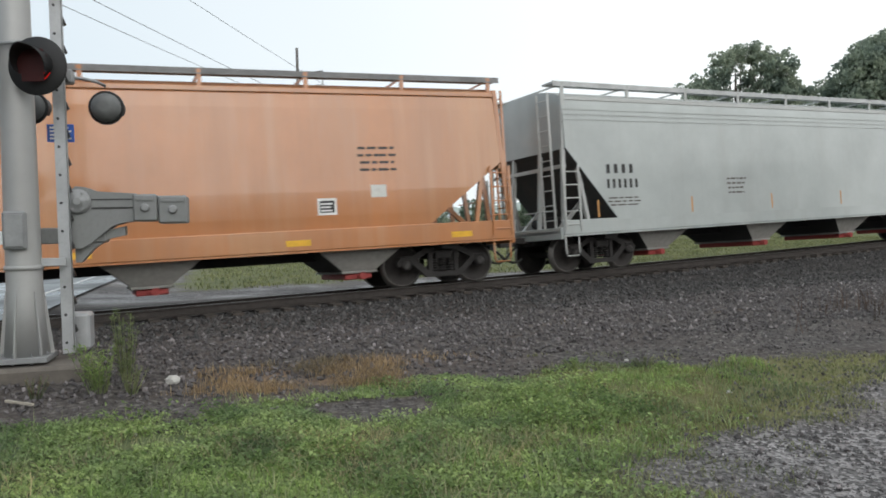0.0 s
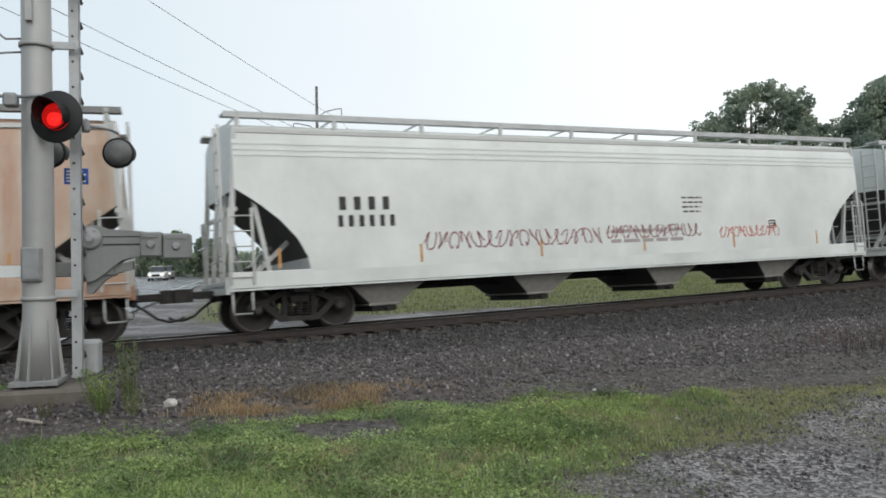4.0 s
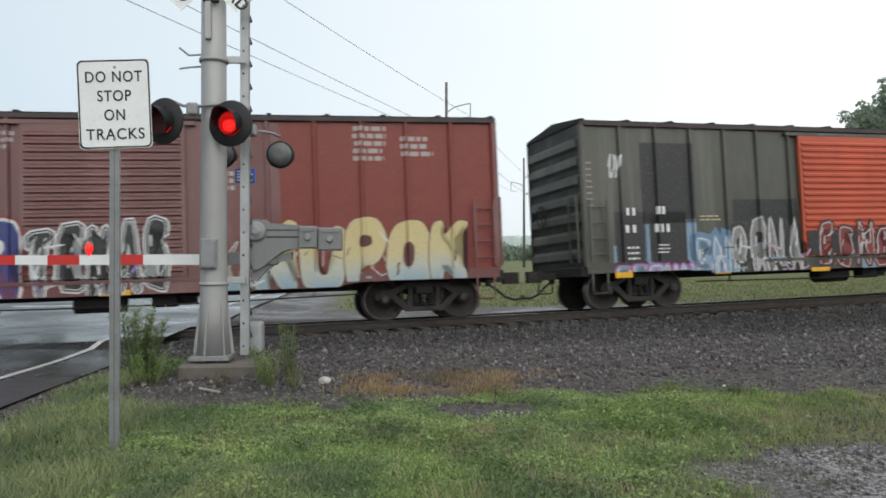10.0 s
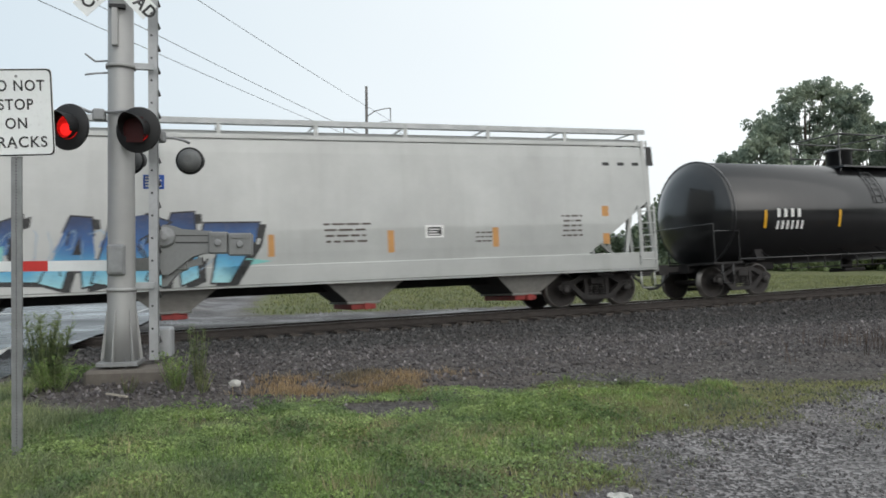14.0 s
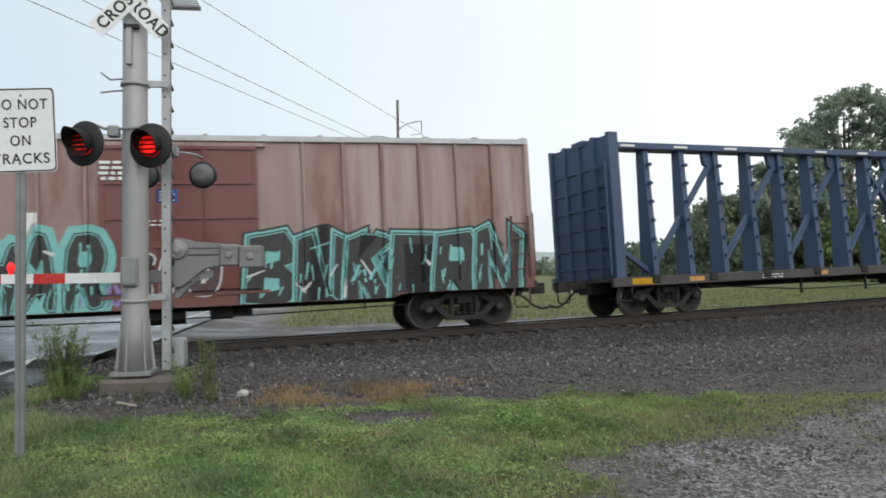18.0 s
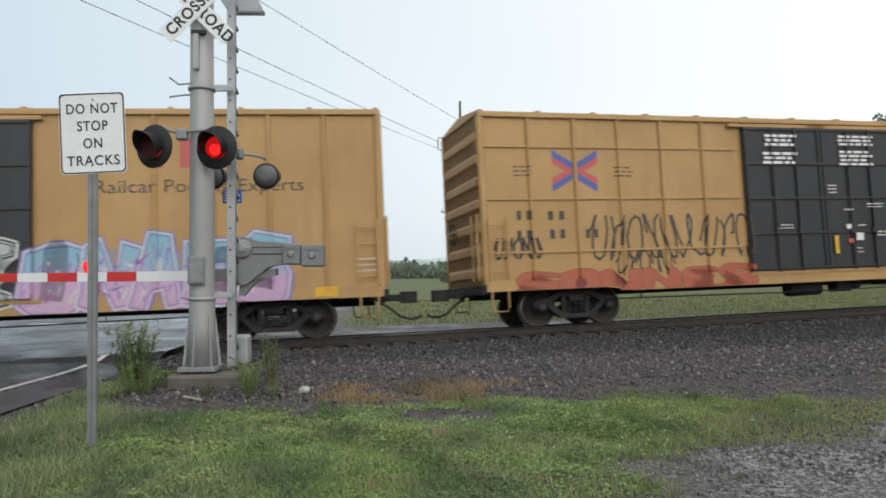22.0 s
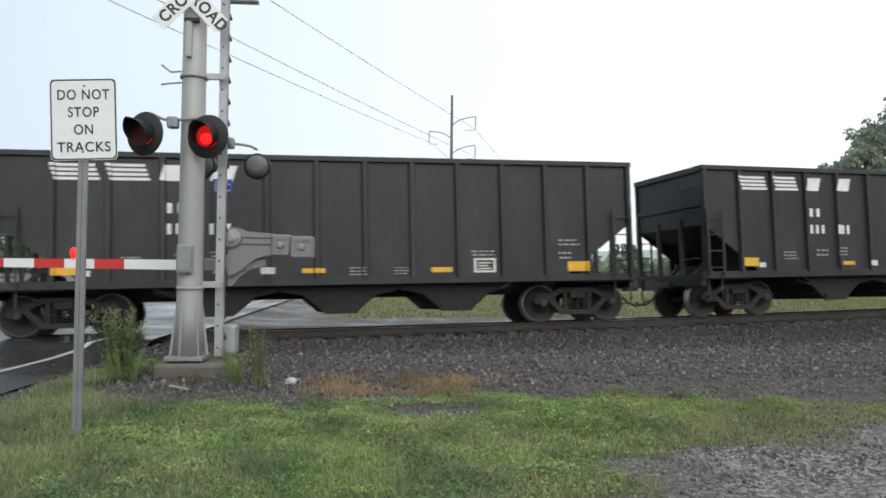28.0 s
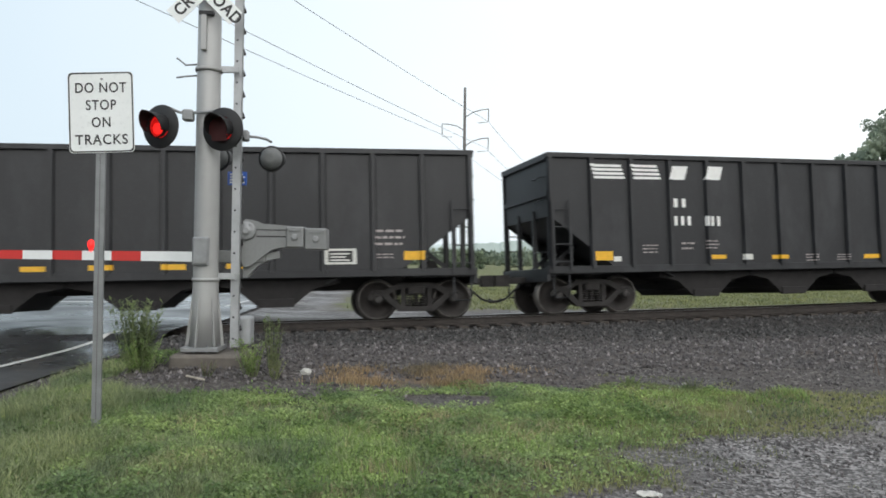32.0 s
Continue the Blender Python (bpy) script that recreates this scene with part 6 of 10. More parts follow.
box(bm, 0.38, 0.52, 0.22, 0.36, LAMP_Z - 0.06, LAMP_Z + 0.10, 0.02)
part("rear_lamp_arm", bm, M_CAST, signal)
bm = bmnew()
for z in (LAMP_Z + 0.98, LAMP_Z + 0.82):
    tube(bm, [(-0.16, -0.03, z), (-0.30, -0.10, z - 0.03), (-0.42, -0.14, z + (0.06 if z > LAMP_Z + 0.9 else -0.06))], 0.013, 6)
part("spike", bm, M_CAST, signal)

# the ladder's perforated posts and its platform
for name, y0 in (("ladder_post", 0.12),):
    bm = bmnew()
    x0 = 0.325 if name == "ladder_post" else 0.375
    w = 0.125
    box(bm, x0, x0 + w, y0, y0 + 0.012, 0.0, 6.2)
    box(bm, x0 + w - 0.012, x0 + w, y0, y0 + 0.06, 0.0, 6.2)
    post = part(name, bm, M_STEEL if name == "ladder_post" else M_CAST, signal)
    bm = bmnew()
    for k in range(20):
        z = 0.12 + 0.31 * k
        rod(bm, (x0 + 0.045, y0 - 0.004, z), (x0 + 0.045, y0 + 0.004, z), 0.016, 8)
        prism(bm, [(x0 + w + 0.001, z + 0.10), (x0 + w + 0.030, z + 0.12), (x0 + w + 0.001, z + 0.20)], y0 + 0.05, y0 + 0.09)
    part("bolt_pattern", bm, M_INK, post)["kind"] = "stuff"
for z in (0.98, 3.95):
    bm = bmnew()
    box(bm, 0.10, 0.42, -0.02, 0.03, z, z + 0.09, 0.006)
    part("ladder_bracket", bm, M_STEEL, signal)
bm = bmnew()
for k in range(14):
    box(bm, 0.2 + 0.04 * k, 0.208 + 0.04 * k, 0.15, 0.85, 5.370, 5.390)
for k in range(9):
    box(bm, 0.2, 0.74, 0.15 + 0.085 * k, 0.158 + 0.085 * k, 5.375, 5.385)
for q in ((0.2, 0.74, 0.13, 0.16), (0.2, 0.74, 0.84, 0.87)):
    box(bm, *q, 5.340, 5.400)
part("platform_grating", bm, M_CAST, signal)
bm = bmnew()
box(bm, 0.30, 0.58, 0.30, 0.62, 0.0, 0.42, 0.03)
part("cable_box", bm, M_STEEL, signal)
bm = bmnew()
box(bm, 0.22, 0.50, 0.285, 0.297, 2.36, 2.56, 0.004)
tag = part("number_tag", bm, M_BLUETAG, signal, "small blue identification plate")
bm = bmnew()
for k in range(4):
    box(bm, 0.25, 0.47 - 0.03 * (k % 2), 0.280, 0.285, 2.39 + 0.04 * k, 2.41 + 0.04 * k)
part("tag_writing", bm, M_WHITE, tag)

# crossbuck
for sgn, words in ((1, (("CROSSING", 0.0),)), (-1, (("RAIL", -0.37), ("ROAD", 0.37)))):
    bm = bmnew()
    box(bm, -0.62, 0.62, -0.004, 0.004, -0.125, 0.125, 0.0)
    blade = part("crossbuck_blade", bm, M_SIGN, signal, "white crossbuck blade with black lettering")
    blade.matrix_basis = pose(-0.02, -0.225 - (0.012 if sgn > 0 else 0.0), 5.10, 0, -45 * sgn, 0)
    for text, off in words:
        lettered("lettering", text, 0.225, M_INK, blade, pose(off, -0.0055, 0.0, 90, 0, 0), width=0.92)
bm = bmnew()
for z in (4.72, 5.3):
    box(bm, -0.10, 0.10, -0.22, -0.14, z, z + 0.05)
part("crossbuck_bracket", bm, M_BLACK, signal)

# gate machine with its counterweights and arm
gate = thing("crossing_gate", "grey gate machine with lowered red and white striped arm", "crossing gate")
gate.matrix_world = pose(MX, MY, MZ, 0, 0, 18)
for y in (0.22, 0.50):
    bm = bmnew()
    prism(bm, [(0.43, 1.16), (0.43, 1.80), (0.50, 1.86), (0.60, 1.85), (0.72, 1.80), (1.14, 1.77), (1.14, 1.46), (0.98, 1.44), (0.88, 1.41), (0.74, 1.30), (0.62, 1.20), (0.55, 1.16)], y, y + 0.05)
    plate = part("side_plate", bm, M_WORN, gate)
    bm = bmnew()
    box(bm, 0.66, 1.10, y - 0.006, y, 1.600, 1.618)
    box(bm, 0.66, 1.10, y - 0.006, y, 1.700, 1.712)
    part("slot", bm, M_INK, plate)
bm = bmnew()
box(bm, 0.44, 0.80, 0.27, 0.50, 1.22, 1.78, 0.02)
part("machine_housing", bm, M_WORN, gate)
bm = bmnew()
lathe(bm, [(0.0, 0.14), (0.03, 0.14), (0.04, 0.11), (0.04, 0.05), (0.06, 0.04)], (0.52, 0.22, 1.69), (0.52, -1, 1.69), 22)
pivot = part("pivot_plate", bm, M_CAST, gate)
for k in range(6):
    g = k * math.tau / 6
    bm = bmnew()
    rod(bm, (0.52 + 0.10 * math.cos(g), 0.19, 1.69 + 0.10 * math.sin(g)), (0.52 + 0.10 * math.cos(g), 0.165, 1.69 + 0.10 * math.sin(g)), 0.015, 6)
    part("bolt", bm, M_CAST, pivot)
for x0, x1, z0, z1 in ((1.10, 1.36, 1.45, 1.76), (1.37, 1.69, 1.42, 1.74)):
    bm = bmnew()
    box(bm, x0, x1, 0.17, 0.60, z0, z1, 0.02)
    weight = part("counterweight", bm, M_WORN, gate, "worn grey counterweight casting")
    bm = bmnew()
    lathe(bm, [(0, 0.05), (0.02, 0.05), (0.025, 0.03)], ((x0 + x1) / 2, 0.17, (z0 + z1) / 2), ((x0 + x1) / 2, -1, (z0 + z1) / 2), 12)
    part("bolt", bm, M_CAST, weight)
    bm = bmnew()
    box(bm, x0 + 0.04, x1 - 0.04, 0.155, 0.172, z1 - 0.07, z1 - 0.035)
    part("rib", bm, M_WORN, weight)
bm = bmnew()
prism(bm, [(0.46, 1.00), (0.52, 1.00), (0.66, 1.16), (0.82, 1.26), (1.00, 1.30), (1.00, 1.40), (0.70, 1.34), (0.46, 1.20)], 0.30, 0.46)
part("arm_bracket", bm, M_WORN, gate)
bm = bmnew()
box(bm, -0.20, 0.55, 0.26, 0.34, 1.22, 1.40, 0.01)
part("arm_clamp", bm, M_WORN, gate)
ARM_Z = 1.30
for k in range(21):
    x1 = -0.16 - 0.40 * k if k else -0.16
    bm = bmnew()
    x0 = -0.16 - 0.42 * (k + 1)
    x1 = -0.16 - 0.42 * k
    h0, h1 = 0.074 - 0.0018 * (k + 1), 0.074 - 0.0018 * k
    loft(bm, [[(x, 0.24, ARM_Z - h), (x, 0.24, ARM_Z + h), (x, 0.29, ARM_Z + h), (x, 0.29, ARM_Z - h)] for x, h in ((x0, h0), (x1, h1))])
    part("arm_stripe", bm, M_RED if k >= 2 and k % 2 == 0 else M_GWHITE, gate)
for x in (-1.72, -4.6, -8.7):
    bm = bmnew()
    lathe(bm, [(0.0, 0.02), (0.03, 0.045), (0.06, 0.052), (0.11, 0.045), (0.14, 0.02)], (x, 0.26, ARM_Z + 0.09), (x, 0.26, 9), 14)
    box(bm, x - 0.02, x + 0.02, 0.24, 0.29, ARM_Z + 0.05, ARM_Z + 0.10)
    part("arm_lamp", bm, M_LIT, gate, "small lit red lamp on the arm")

# regulatory sign on its perforated post
sign = thing("road_sign", "white rectangular road sign with black words on a perforated steel post", "road sign")
sign.matrix_world = pose(-3.70, 4.44, 0.0, 0, 0, 18)
TWIST = pose(0, 0, 2.455) @ pose(0, 0, 0, 0, -2.5, 0) @ Matrix.Diagonal((0.965, 1, 0.975, 1)) @ pose(0, 0, -2.455)
bm = bmnew()
n = 6
pts = []
for cx, cz, a0 in ((0.265, 0.34, 0), (-0.265, 0.34, 90), (-0.265, -0.34, 180), (0.265, -0.34, 270)):
    for k in range(n):
        g = radians(a0 + 90 * k / (n - 1))
        pts.append((cx + 0.04 * math.cos(g), 2.455 + cz + 0.04 * math.sin(g)))
prism(bm, pts, -0.002, 0.002)
part("sign_panel", bm, M_SIGN, sign).matrix_basis = TWIST
bm = bmnew()
inner = [(x * 0.975, 2.455 + (z - 2.455) * 0.98) for x, z in pts]
outer_v = [bm.verts.new((x * 0.985, -0.0035, 2.455 + (z - 2.455) * 0.988)) for x, z in pts]
inner_v = [bm.verts.new((x * 0.945, -0.0035, 2.455 + (z - 2.455) * 0.956)) for x, z in pts]
for k in range(len(pts)):
    bm.faces.new((outer_v[k], outer_v[(k + 1) % len(pts)], inner_v[(k + 1) % len(pts)], inner_v[k]))
bmesh.ops.solidify(bm, geom=bm.faces[:], thickness=0.001)
part("sign_border", bm, M_INK, sign).matrix_basis = TWIST
for k, (text, wide) in enumerate((("DO NOT", 0.84), ("STOP", 0.84), ("ON", 0.84), ("TRACKS", 0.93))):
    lettered("lettering", text, 0.132, M_INK, sign, TWIST @ pose(0.0, -0.0045, 2.682 - 0.163 * k, 90, 0, 0), width=wide, bold=0.0012)
bm = bmnew()
prism(bm, [(-0.045, 0.012), (0.035, 0.012), (0.035, 0.045), (0.029, 0.045), (0.029, 0.018), (-0.039, 0.018), (-0.039, 0.045), (-0.045, 0.045)], -0.7, 2.79, "z")
post = part("sign_post", bm, plain("dull_post_steel", (0.23, 0.235, 0.24), 0.55, 0.3, 0.15, 6.0), sign)
bm = bmnew()
for k in range(96):
    z = -0.35 + 0.0254 * k * 1.0
    rod(bm, (-0.005, 0.0105, z), (-0.005, 0.0125, z), 0.006, 6)
part("perforation", bm, M_INK, post)["kind"] = "stuff"
bm = bmnew()
for z in (2.16, 2.76):
    rod(bm, (0.0, -0.006, z), (0.0, 0.02, z), 0.012, 8)
part("bolt", bm, M_CAST, sign)

# ---- the train's cars, in their order ----
P_ORANGE = paint("faded_orange", (0.42, 0.122, 0.024), (0.20, 0.075, 0.03), 0.2, 0.5, 0.55, patch=(0.45, 0.165, 0.042), patch_amount=0.45, patch_fall=0.1, spec=0.35, wet=0.4)
P_PALEORANGE = paint("chalky_orange", (0.47, 0.185, 0.062), (0.33, 0.13, 0.05), 0.2, 0.4, 0.5, patch=(0.43, 0.19, 0.08), patch_amount=0.5, patch_fall=0.15, pale=(0.48, 0.25, 0.12), wet=1.0)
P_GREY = paint("hopper_grey", (0.41, 0.44, 0.43), (0.26, 0.23, 0.21), 0.10, 0.2, 0.5, spec=0.35, wet=0.7)
P_TAN = paint("rusty_tan", (0.40, 0.290, 0.205), (0.33, 0.135, 0.060), 0.25, 0.55, 0.6, patch=(0.34, 0.150, 0.072), patch_amount=0.62, patch_fall=0.35, pale=(0.47, 0.42, 0.35), wet=0.7)
P_WHITE = paint("hopper_white", (0.67, 0.70, 0.68), (0.36, 0.33, 0.30), 0.05, 0.10, 0.55, spec=0.3, wet=0.3)
P_LIGHT = paint("light_grey", (0.43, 0.44, 0.425), (0.24, 0.23, 0.21), 0.12, 0.25, 0.5, wet=0.8)
P_OXIDE = paint("oxide_red", (0.140, 0.046, 0.043), (0.07, 0.040, 0.036), 0.25, 0.3, 0.5, patch=(0.22, 0.115, 0.105), patch_amount=0.28, wet=0.25)
P_OLIVE = paint("dark_olive", (0.072, 0.074, 0.058), (0.03, 0.03, 0.025), 0.3, 0.5, 0.55, patch=(0.045, 0.046, 0.045), patch_amount=0.4, patch_fall=0.4, pale=(0.135, 0.140, 0.112), wet=0.2)
P_RUST = paint("rust_red", (0.215, 0.046, 0.019), (0.11, 0.046, 0.025), 0.22, 0.45, 0.5, patch=(0.29, 0.075, 0.027), patch_amount=0.45, patch_fall=0.3, pale=(0.235, 0.088, 0.048), spec=0.35, wet=0.15)
P_PINK = paint("chalky_red", (0.285, 0.195, 0.18), (0.17, 0.075, 0.062), 0.2, 0.55, 0.55, patch=(0.18, 0.075, 0.064), patch_amount=0.46, patch_fall=0.3, pale=(0.40, 0.33, 0.315), foot=((0.16, 0.065, 0.055), 1.0, 2.3), wet=0.2)
P_ENDRED = paint("weathered_end_red", (0.088, 0.036, 0.032), (0.07, 0.04, 0.035), 0.25, 0.5, 0.65)
P_DOOR = paint("door_red", (0.140, 0.030, 0.026), (0.07, 0.03, 0.027), 0.25, 0.4, 0.55, wet=0.2)
P_BRIGHT = paint("bright_red", (0.52, 0.10, 0.05), (0.20, 0.06, 0.04), 0.2, 0.35, 0.55)
P_BLUE = paint("centrebeam_blue", (0.045, 0.078, 0.150), (0.04, 0.045, 0.06), 0.2, 0.3, 0.5)
P_DECK = paint("worn_deck", (0.060, 0.055, 0.055), (0.15, 0.13, 0.12), 0.4, 0.3, 0.8)
P_YEL = paint("boxcar_yellow", (0.46, 0.278, 0.105), (0.25, 0.15, 0.07), 0.12, 0.25, 0.55, patch=(0.50, 0.33, 0.15), patch_amount=0.25, patch_fall=0.3)
P_COAL = paint("coal_black", (0.0112, 0.0120, 0.0142), (0.027, 0.027, 0.029), 0.3, 0.5, 0.5, patch=(0.027, 0.028, 0.031), patch_amount=0.42, patch_fall=0.5)
P_TANK = paint("tank_black", (0.012, 0.012, 0.013), (0.03, 0.03, 0.03), 0.06, 0.15, 0.3, spec=0.3, wet=0.6)
P_DOORBLACK = paint("door_black", (0.020, 0.021, 0.024), (0.05, 0.05, 0.05), 0.25, 0.4, 0.5)
M_CHUTE = plain("chute_grey", (0.30, 0.29, 0.27), 0.7)
M_EAVE = plain("tarred_eave", (0.045, 0.032, 0.030), 0.6, 0, 0.3, 3.0)
M_BOARD = plain("grating_grey", (0.20, 0.20, 0.20), 0.7, 0.1, 0.2, 3.0)
M_BOARDPALE = plain("galvanised_grating", (0.46, 0.47, 0.47), 0.6, 0.2, 0.15, 3.0)
# colour holds both the shade under slopes and chutes and their grime
M_SLOPE = paint("shaded_grimy_sheet", (0.050, 0.050, 0.048), (0.09, 0.075, 0.065), 0.3, 0.5, 0.8)
M_GATE = plain("gate_red", (0.33, 0.045, 0.04), 0.6)

covered_hopper("covered_hopper", "faded orange covered hopper car with dark roof walkways", -13.30, 6.20, P_PALEORANGE, P_PALEORANGE, P_PALEORANGE, M_CHUTE, M_GATE, False, M_BOARD, straight=True)
covered_hopper("covered_hopper", "pale grey covered hopper car with ribbed upper side", 7.31, 26.72, P_GREY, P_GREY, P_LIGHT, M_CHUTE, M_GATE, True, M_BOARDPALE, bow=1.0)
covered_hopper("covered_hopper", "rust-streaked tan covered hopper car", 28.0, 48.42, P_TAN, P_TAN, P_LIGHT, M_CHUTE, M_GATE, False, M_BOARD, straight=True)
covered_hopper("covered_hopper", "white covered hopper car with red scrawls", 49.94, 69.5, P_WHITE, P_WHITE, P_LIGHT, M_CHUTE, M_UNDER, True, M_BOARDPALE)
covered_hopper("covered_hopper", "clean white covered hopper car", 70.6, 89.83, P_WHITE, P_WHITE, P_LIGHT, M_CHUTE, M_UNDER, True, M_BOARDPALE)
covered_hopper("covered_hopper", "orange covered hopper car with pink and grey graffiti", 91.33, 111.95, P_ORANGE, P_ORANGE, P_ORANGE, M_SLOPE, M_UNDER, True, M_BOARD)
boxcar("boxcar", "dark red boxcar with graffiti and a corrugated door", 113.13, 129.34, P_OXIDE, P_OXIDE, M_UNDER, P_OXIDE, 4.45, 16, ((-1.75, 1.35),), cap_mat=M_EAVE)
boxcar("boxcar", "dark olive boxcar with a bright red door", 131.16, 147.18, P_OLIVE, P_BRIGHT, M_UNDER, P_OLIVE, 4.45, 16, ((-1.7, 1.5),), cap_mat=M_EAVE)
boxcar("boxcar", "rust-red boxcar with purple and pink graffiti", 149.27, 165.77, P_RUST, P_DOOR, M_UNDER, P_RUST, 4.45, 18, ((-1.3, 1.8),), "plug", cap_mat=M_EAVE)
covered_hopper("covered_hopper", "light grey covered hopper car with blue graffiti", 167.44, 187.2, P_LIGHT, P_LIGHT, P_LIGHT, M_CHUTE, M_GATE, False, M_BOARDPALE, straight=True)
tank_car("tank_car", "long glossy black tank car", 189.0, 203.52, P_TANK, 1.54, 2.43)
tank_car("tank_car", "short glossy black tank car with yellow markings", 204.6, 216.5, P_TANK, 1.54, 2.43, True, 0.5)
boxcar("boxcar", "chalky red boxcar with teal graffiti", 218.35, 234.72, P_PINK, P_DOOR, M_BOARDPALE, P_ENDRED, 4.45, 18, ((-1.53, 1.67),), "plug", cap_mat=M_BOARDPALE)
centrebeam("flatcar", "empty blue centre-beam flatcar with truss posts", 236.63, 260.02, P_BLUE, P_DECK)
for a, b in ((262.1, 281.6), (283.62, 302.92)):
    boxcar("boxcar", "tall yellow boxcar with black double doors and graffiti", a, b, P_YEL, P_DOORBLACK, P_YEL, P_YEL, 5.08, 16, ((-2.4, 0.0), (0.0, 2.4)), "plug", girts=() if a < 270 else (1.75, 3.01, 4.26), truck_in=2.5)
for a, b in ((304.75, 319.08), (320.6, 334.81), (336.5, 350.5), (352.17, 366.43), (368.18, 382.22), (383.8, 398.72), (400.1, 414.9), (416.47, 430.6), (432.2, 446.3)):
    coal_hopper("hopper_car", "black open-top coal hopper car", a, b, P_COAL)

# ---- paint and writing on the cars ----
# writing that is set out from a point ahead of the car's middle
for k, ahead in ((0, 0.14), (1, 0.11), (2, 0.21), (3, 0.25), (5, 0.22), (8, 0.10), (10, 0.11), (12, 0.03)):
    LETTER_SHIFT[TRAIN[k][0]] = ahead


def spray(name, stops, var=0.12):
    """Sprayed paint; stops give its colour by height over the rails."""
    m, n, l, bs = nodes_of(name)
    if len(stops) == 1:
        c = blend(n, l, noise_node(n, l, 4.0, 4.0), scaled(stops[0][1], 1 - var), scaled(stops[0][1], 1 + var))
    else:
        tc, sp, mr = n.new("ShaderNodeTexCoord"), n.new("ShaderNodeSeparateXYZ"), n.new("ShaderNodeMapRange")
        lo, hi = stops[0][0], stops[-1][0]
        mr.inputs["From Min"].default_value, mr.inputs["From Max"].default_value = lo, hi
        l.new(tc.outputs["Object"], sp.inputs[0])
        ad = n.new("ShaderNodeMath")
        ad.operation = "MULTIPLY_ADD"
        ad.inputs[1].default_value = 0.5
        l.new(noise_node(n, l, 1.6, 3.0, random_shift=False), ad.inputs[0])
        l.new(sp.outputs["Z"], ad.inputs[2])
        l.new(ad.outputs[0], mr.inputs["Value"])
        c = ramp(n, l, mr.outputs[0], [((z - lo) / (hi - lo), q) for z, q in stops])
    worn = ramp(n, l, noise_node(n, l, 14.0, 4.0, 0.65), [(0.52, (0, 0, 0)), (0.75, (0.35, 0.35, 0.35))])
    l.new(blend(n, l, worn, c, (0.16, 0.13, 0.12)), bs.inputs["Base Color"])
    bs.inputs["Roughness"].default_value = 0.5
    return m


SP_BLACK = spray("spray_black", [(0, (0.018, 0.018, 0.02))])
SP_WHITE = spray("spray_white", [(0, (0.60, 0.60, 0.60))])
SP_SILVER = spray("spray_silver", [(0, (0.46, 0.48, 0.47))])
SP_SMOKE = spray("spray_blue_grey", [(0, (0.27, 0.35, 0.38))])
SP_PINK = spray("spray_pink", [(0, (0.52, 0.32, 0.47))])
SP_BLUE = spray("spray_blue", [(0, (0.045, 0.065, 0.23))])
SP_SKY = spray("spray_sky_blue", [(0, (0.22, 0.32, 0.42))])
SP_CREAM = spray("spray_cream", [(0, (0.52, 0.45, 0.25))])
SP_LILAC = spray("spray_lilac", [(0, (0.26, 0.18, 0.44))])
SP_MAGENTA = spray("spray_magenta", [(0, (0.42, 0.09, 0.33))])
SP_TEAL = spray("spray_teal", [(0, (0.19, 0.50, 0.47))])
SP_REDWASH = spray("spray_red", [(0, (0.50, 0.10, 0.06))])
SP_REDDULL = spray("spray_dull_red", [(0, (0.42, 0.115, 0.06))])
SP_MAROON = spray("spray_maroon", [(0, (0.20, 0.035, 0.035))])
SP_OXBACK = spray("spray_oxide", [(0, (0.10, 0.03, 0.025))])
SP_SLATE = spray("spray_slate_blue", [(0, (0.13, 0.22, 0.34))])
SP_DULLSILVER = spray("spray_dull_silver", [(0, (0.22, 0.22, 0.21))])
M_DUSK = spray("dusky_patch", [(0, (0.060, 0.035, 0.038))])
SP_CHARCOAL = spray("spray_charcoal", [(0, (0.022, 0.024, 0.025))])
SP_SUNSET = spray("spray_sunset", [(1.10, (0.66, 0.14, 0.10)), (1.55, (0.62, 0.11, 0.20)), (1.95, (0.50, 0.12, 0.32)), (2.30, (0.17, 0.085, 0.30))])
SP_CREAMSKY = spray("spray_cream_over_sky", [(1.05, (0.24, 0.36, 0.44)), (1.45, (0.44, 0.46, 0.40)), (1.75, (0.55, 0.47, 0.25)), (2.4, (0.56, 0.46, 0.22))])
SP_CANDY = spray("spray_candy", [(1.1, (0.56, 0.38, 0.52)), (1.7, (0.54, 0.36, 0.54)), (2.0, (0.32, 0.44, 0.58)), (2.4, (0.26, 0.48, 0.58))])
SP_BLUERED = spray("spray_blue_to_red", [(1.0, (0.15, 0.02, 0.04)), (1.5, (0.05, 0.04, 0.15)), (2.2, (0.035, 0.05, 0.19))])
SP_OCEAN = spray("spray_ocean", [(1.25, (0.33, 0.62, 0.66)), (1.65, (0.10, 0.36, 0.55)), (2.1, (0.04, 0.13, 0.34)), (2.6, (0.03, 0.05, 0.12))])
M_FADED = spray("faded_white", [(0, (0.36, 0.32, 0.31))])
M_GHOST = spray("worn_off_white", [(0, (0.040, 0.039, 0.038))])
M_REPAINT = spray("dark_repaint", [(0, (0.026, 0.027, 0.028))])
M_PATCHRED = spray("cleaned_red", [(0, (0.19, 0.030, 0.020))])
M_ORANGETAB = spray("orange_tab", [(0, (0.52, 0.26, 0.08))])
M_FADEBLACK = spray("faded_black", [(0, (0.06, 0.045, 0.035))])
M_XBLUE = spray("emblem_blue", [(0, (0.09, 0.11, 0.34))])
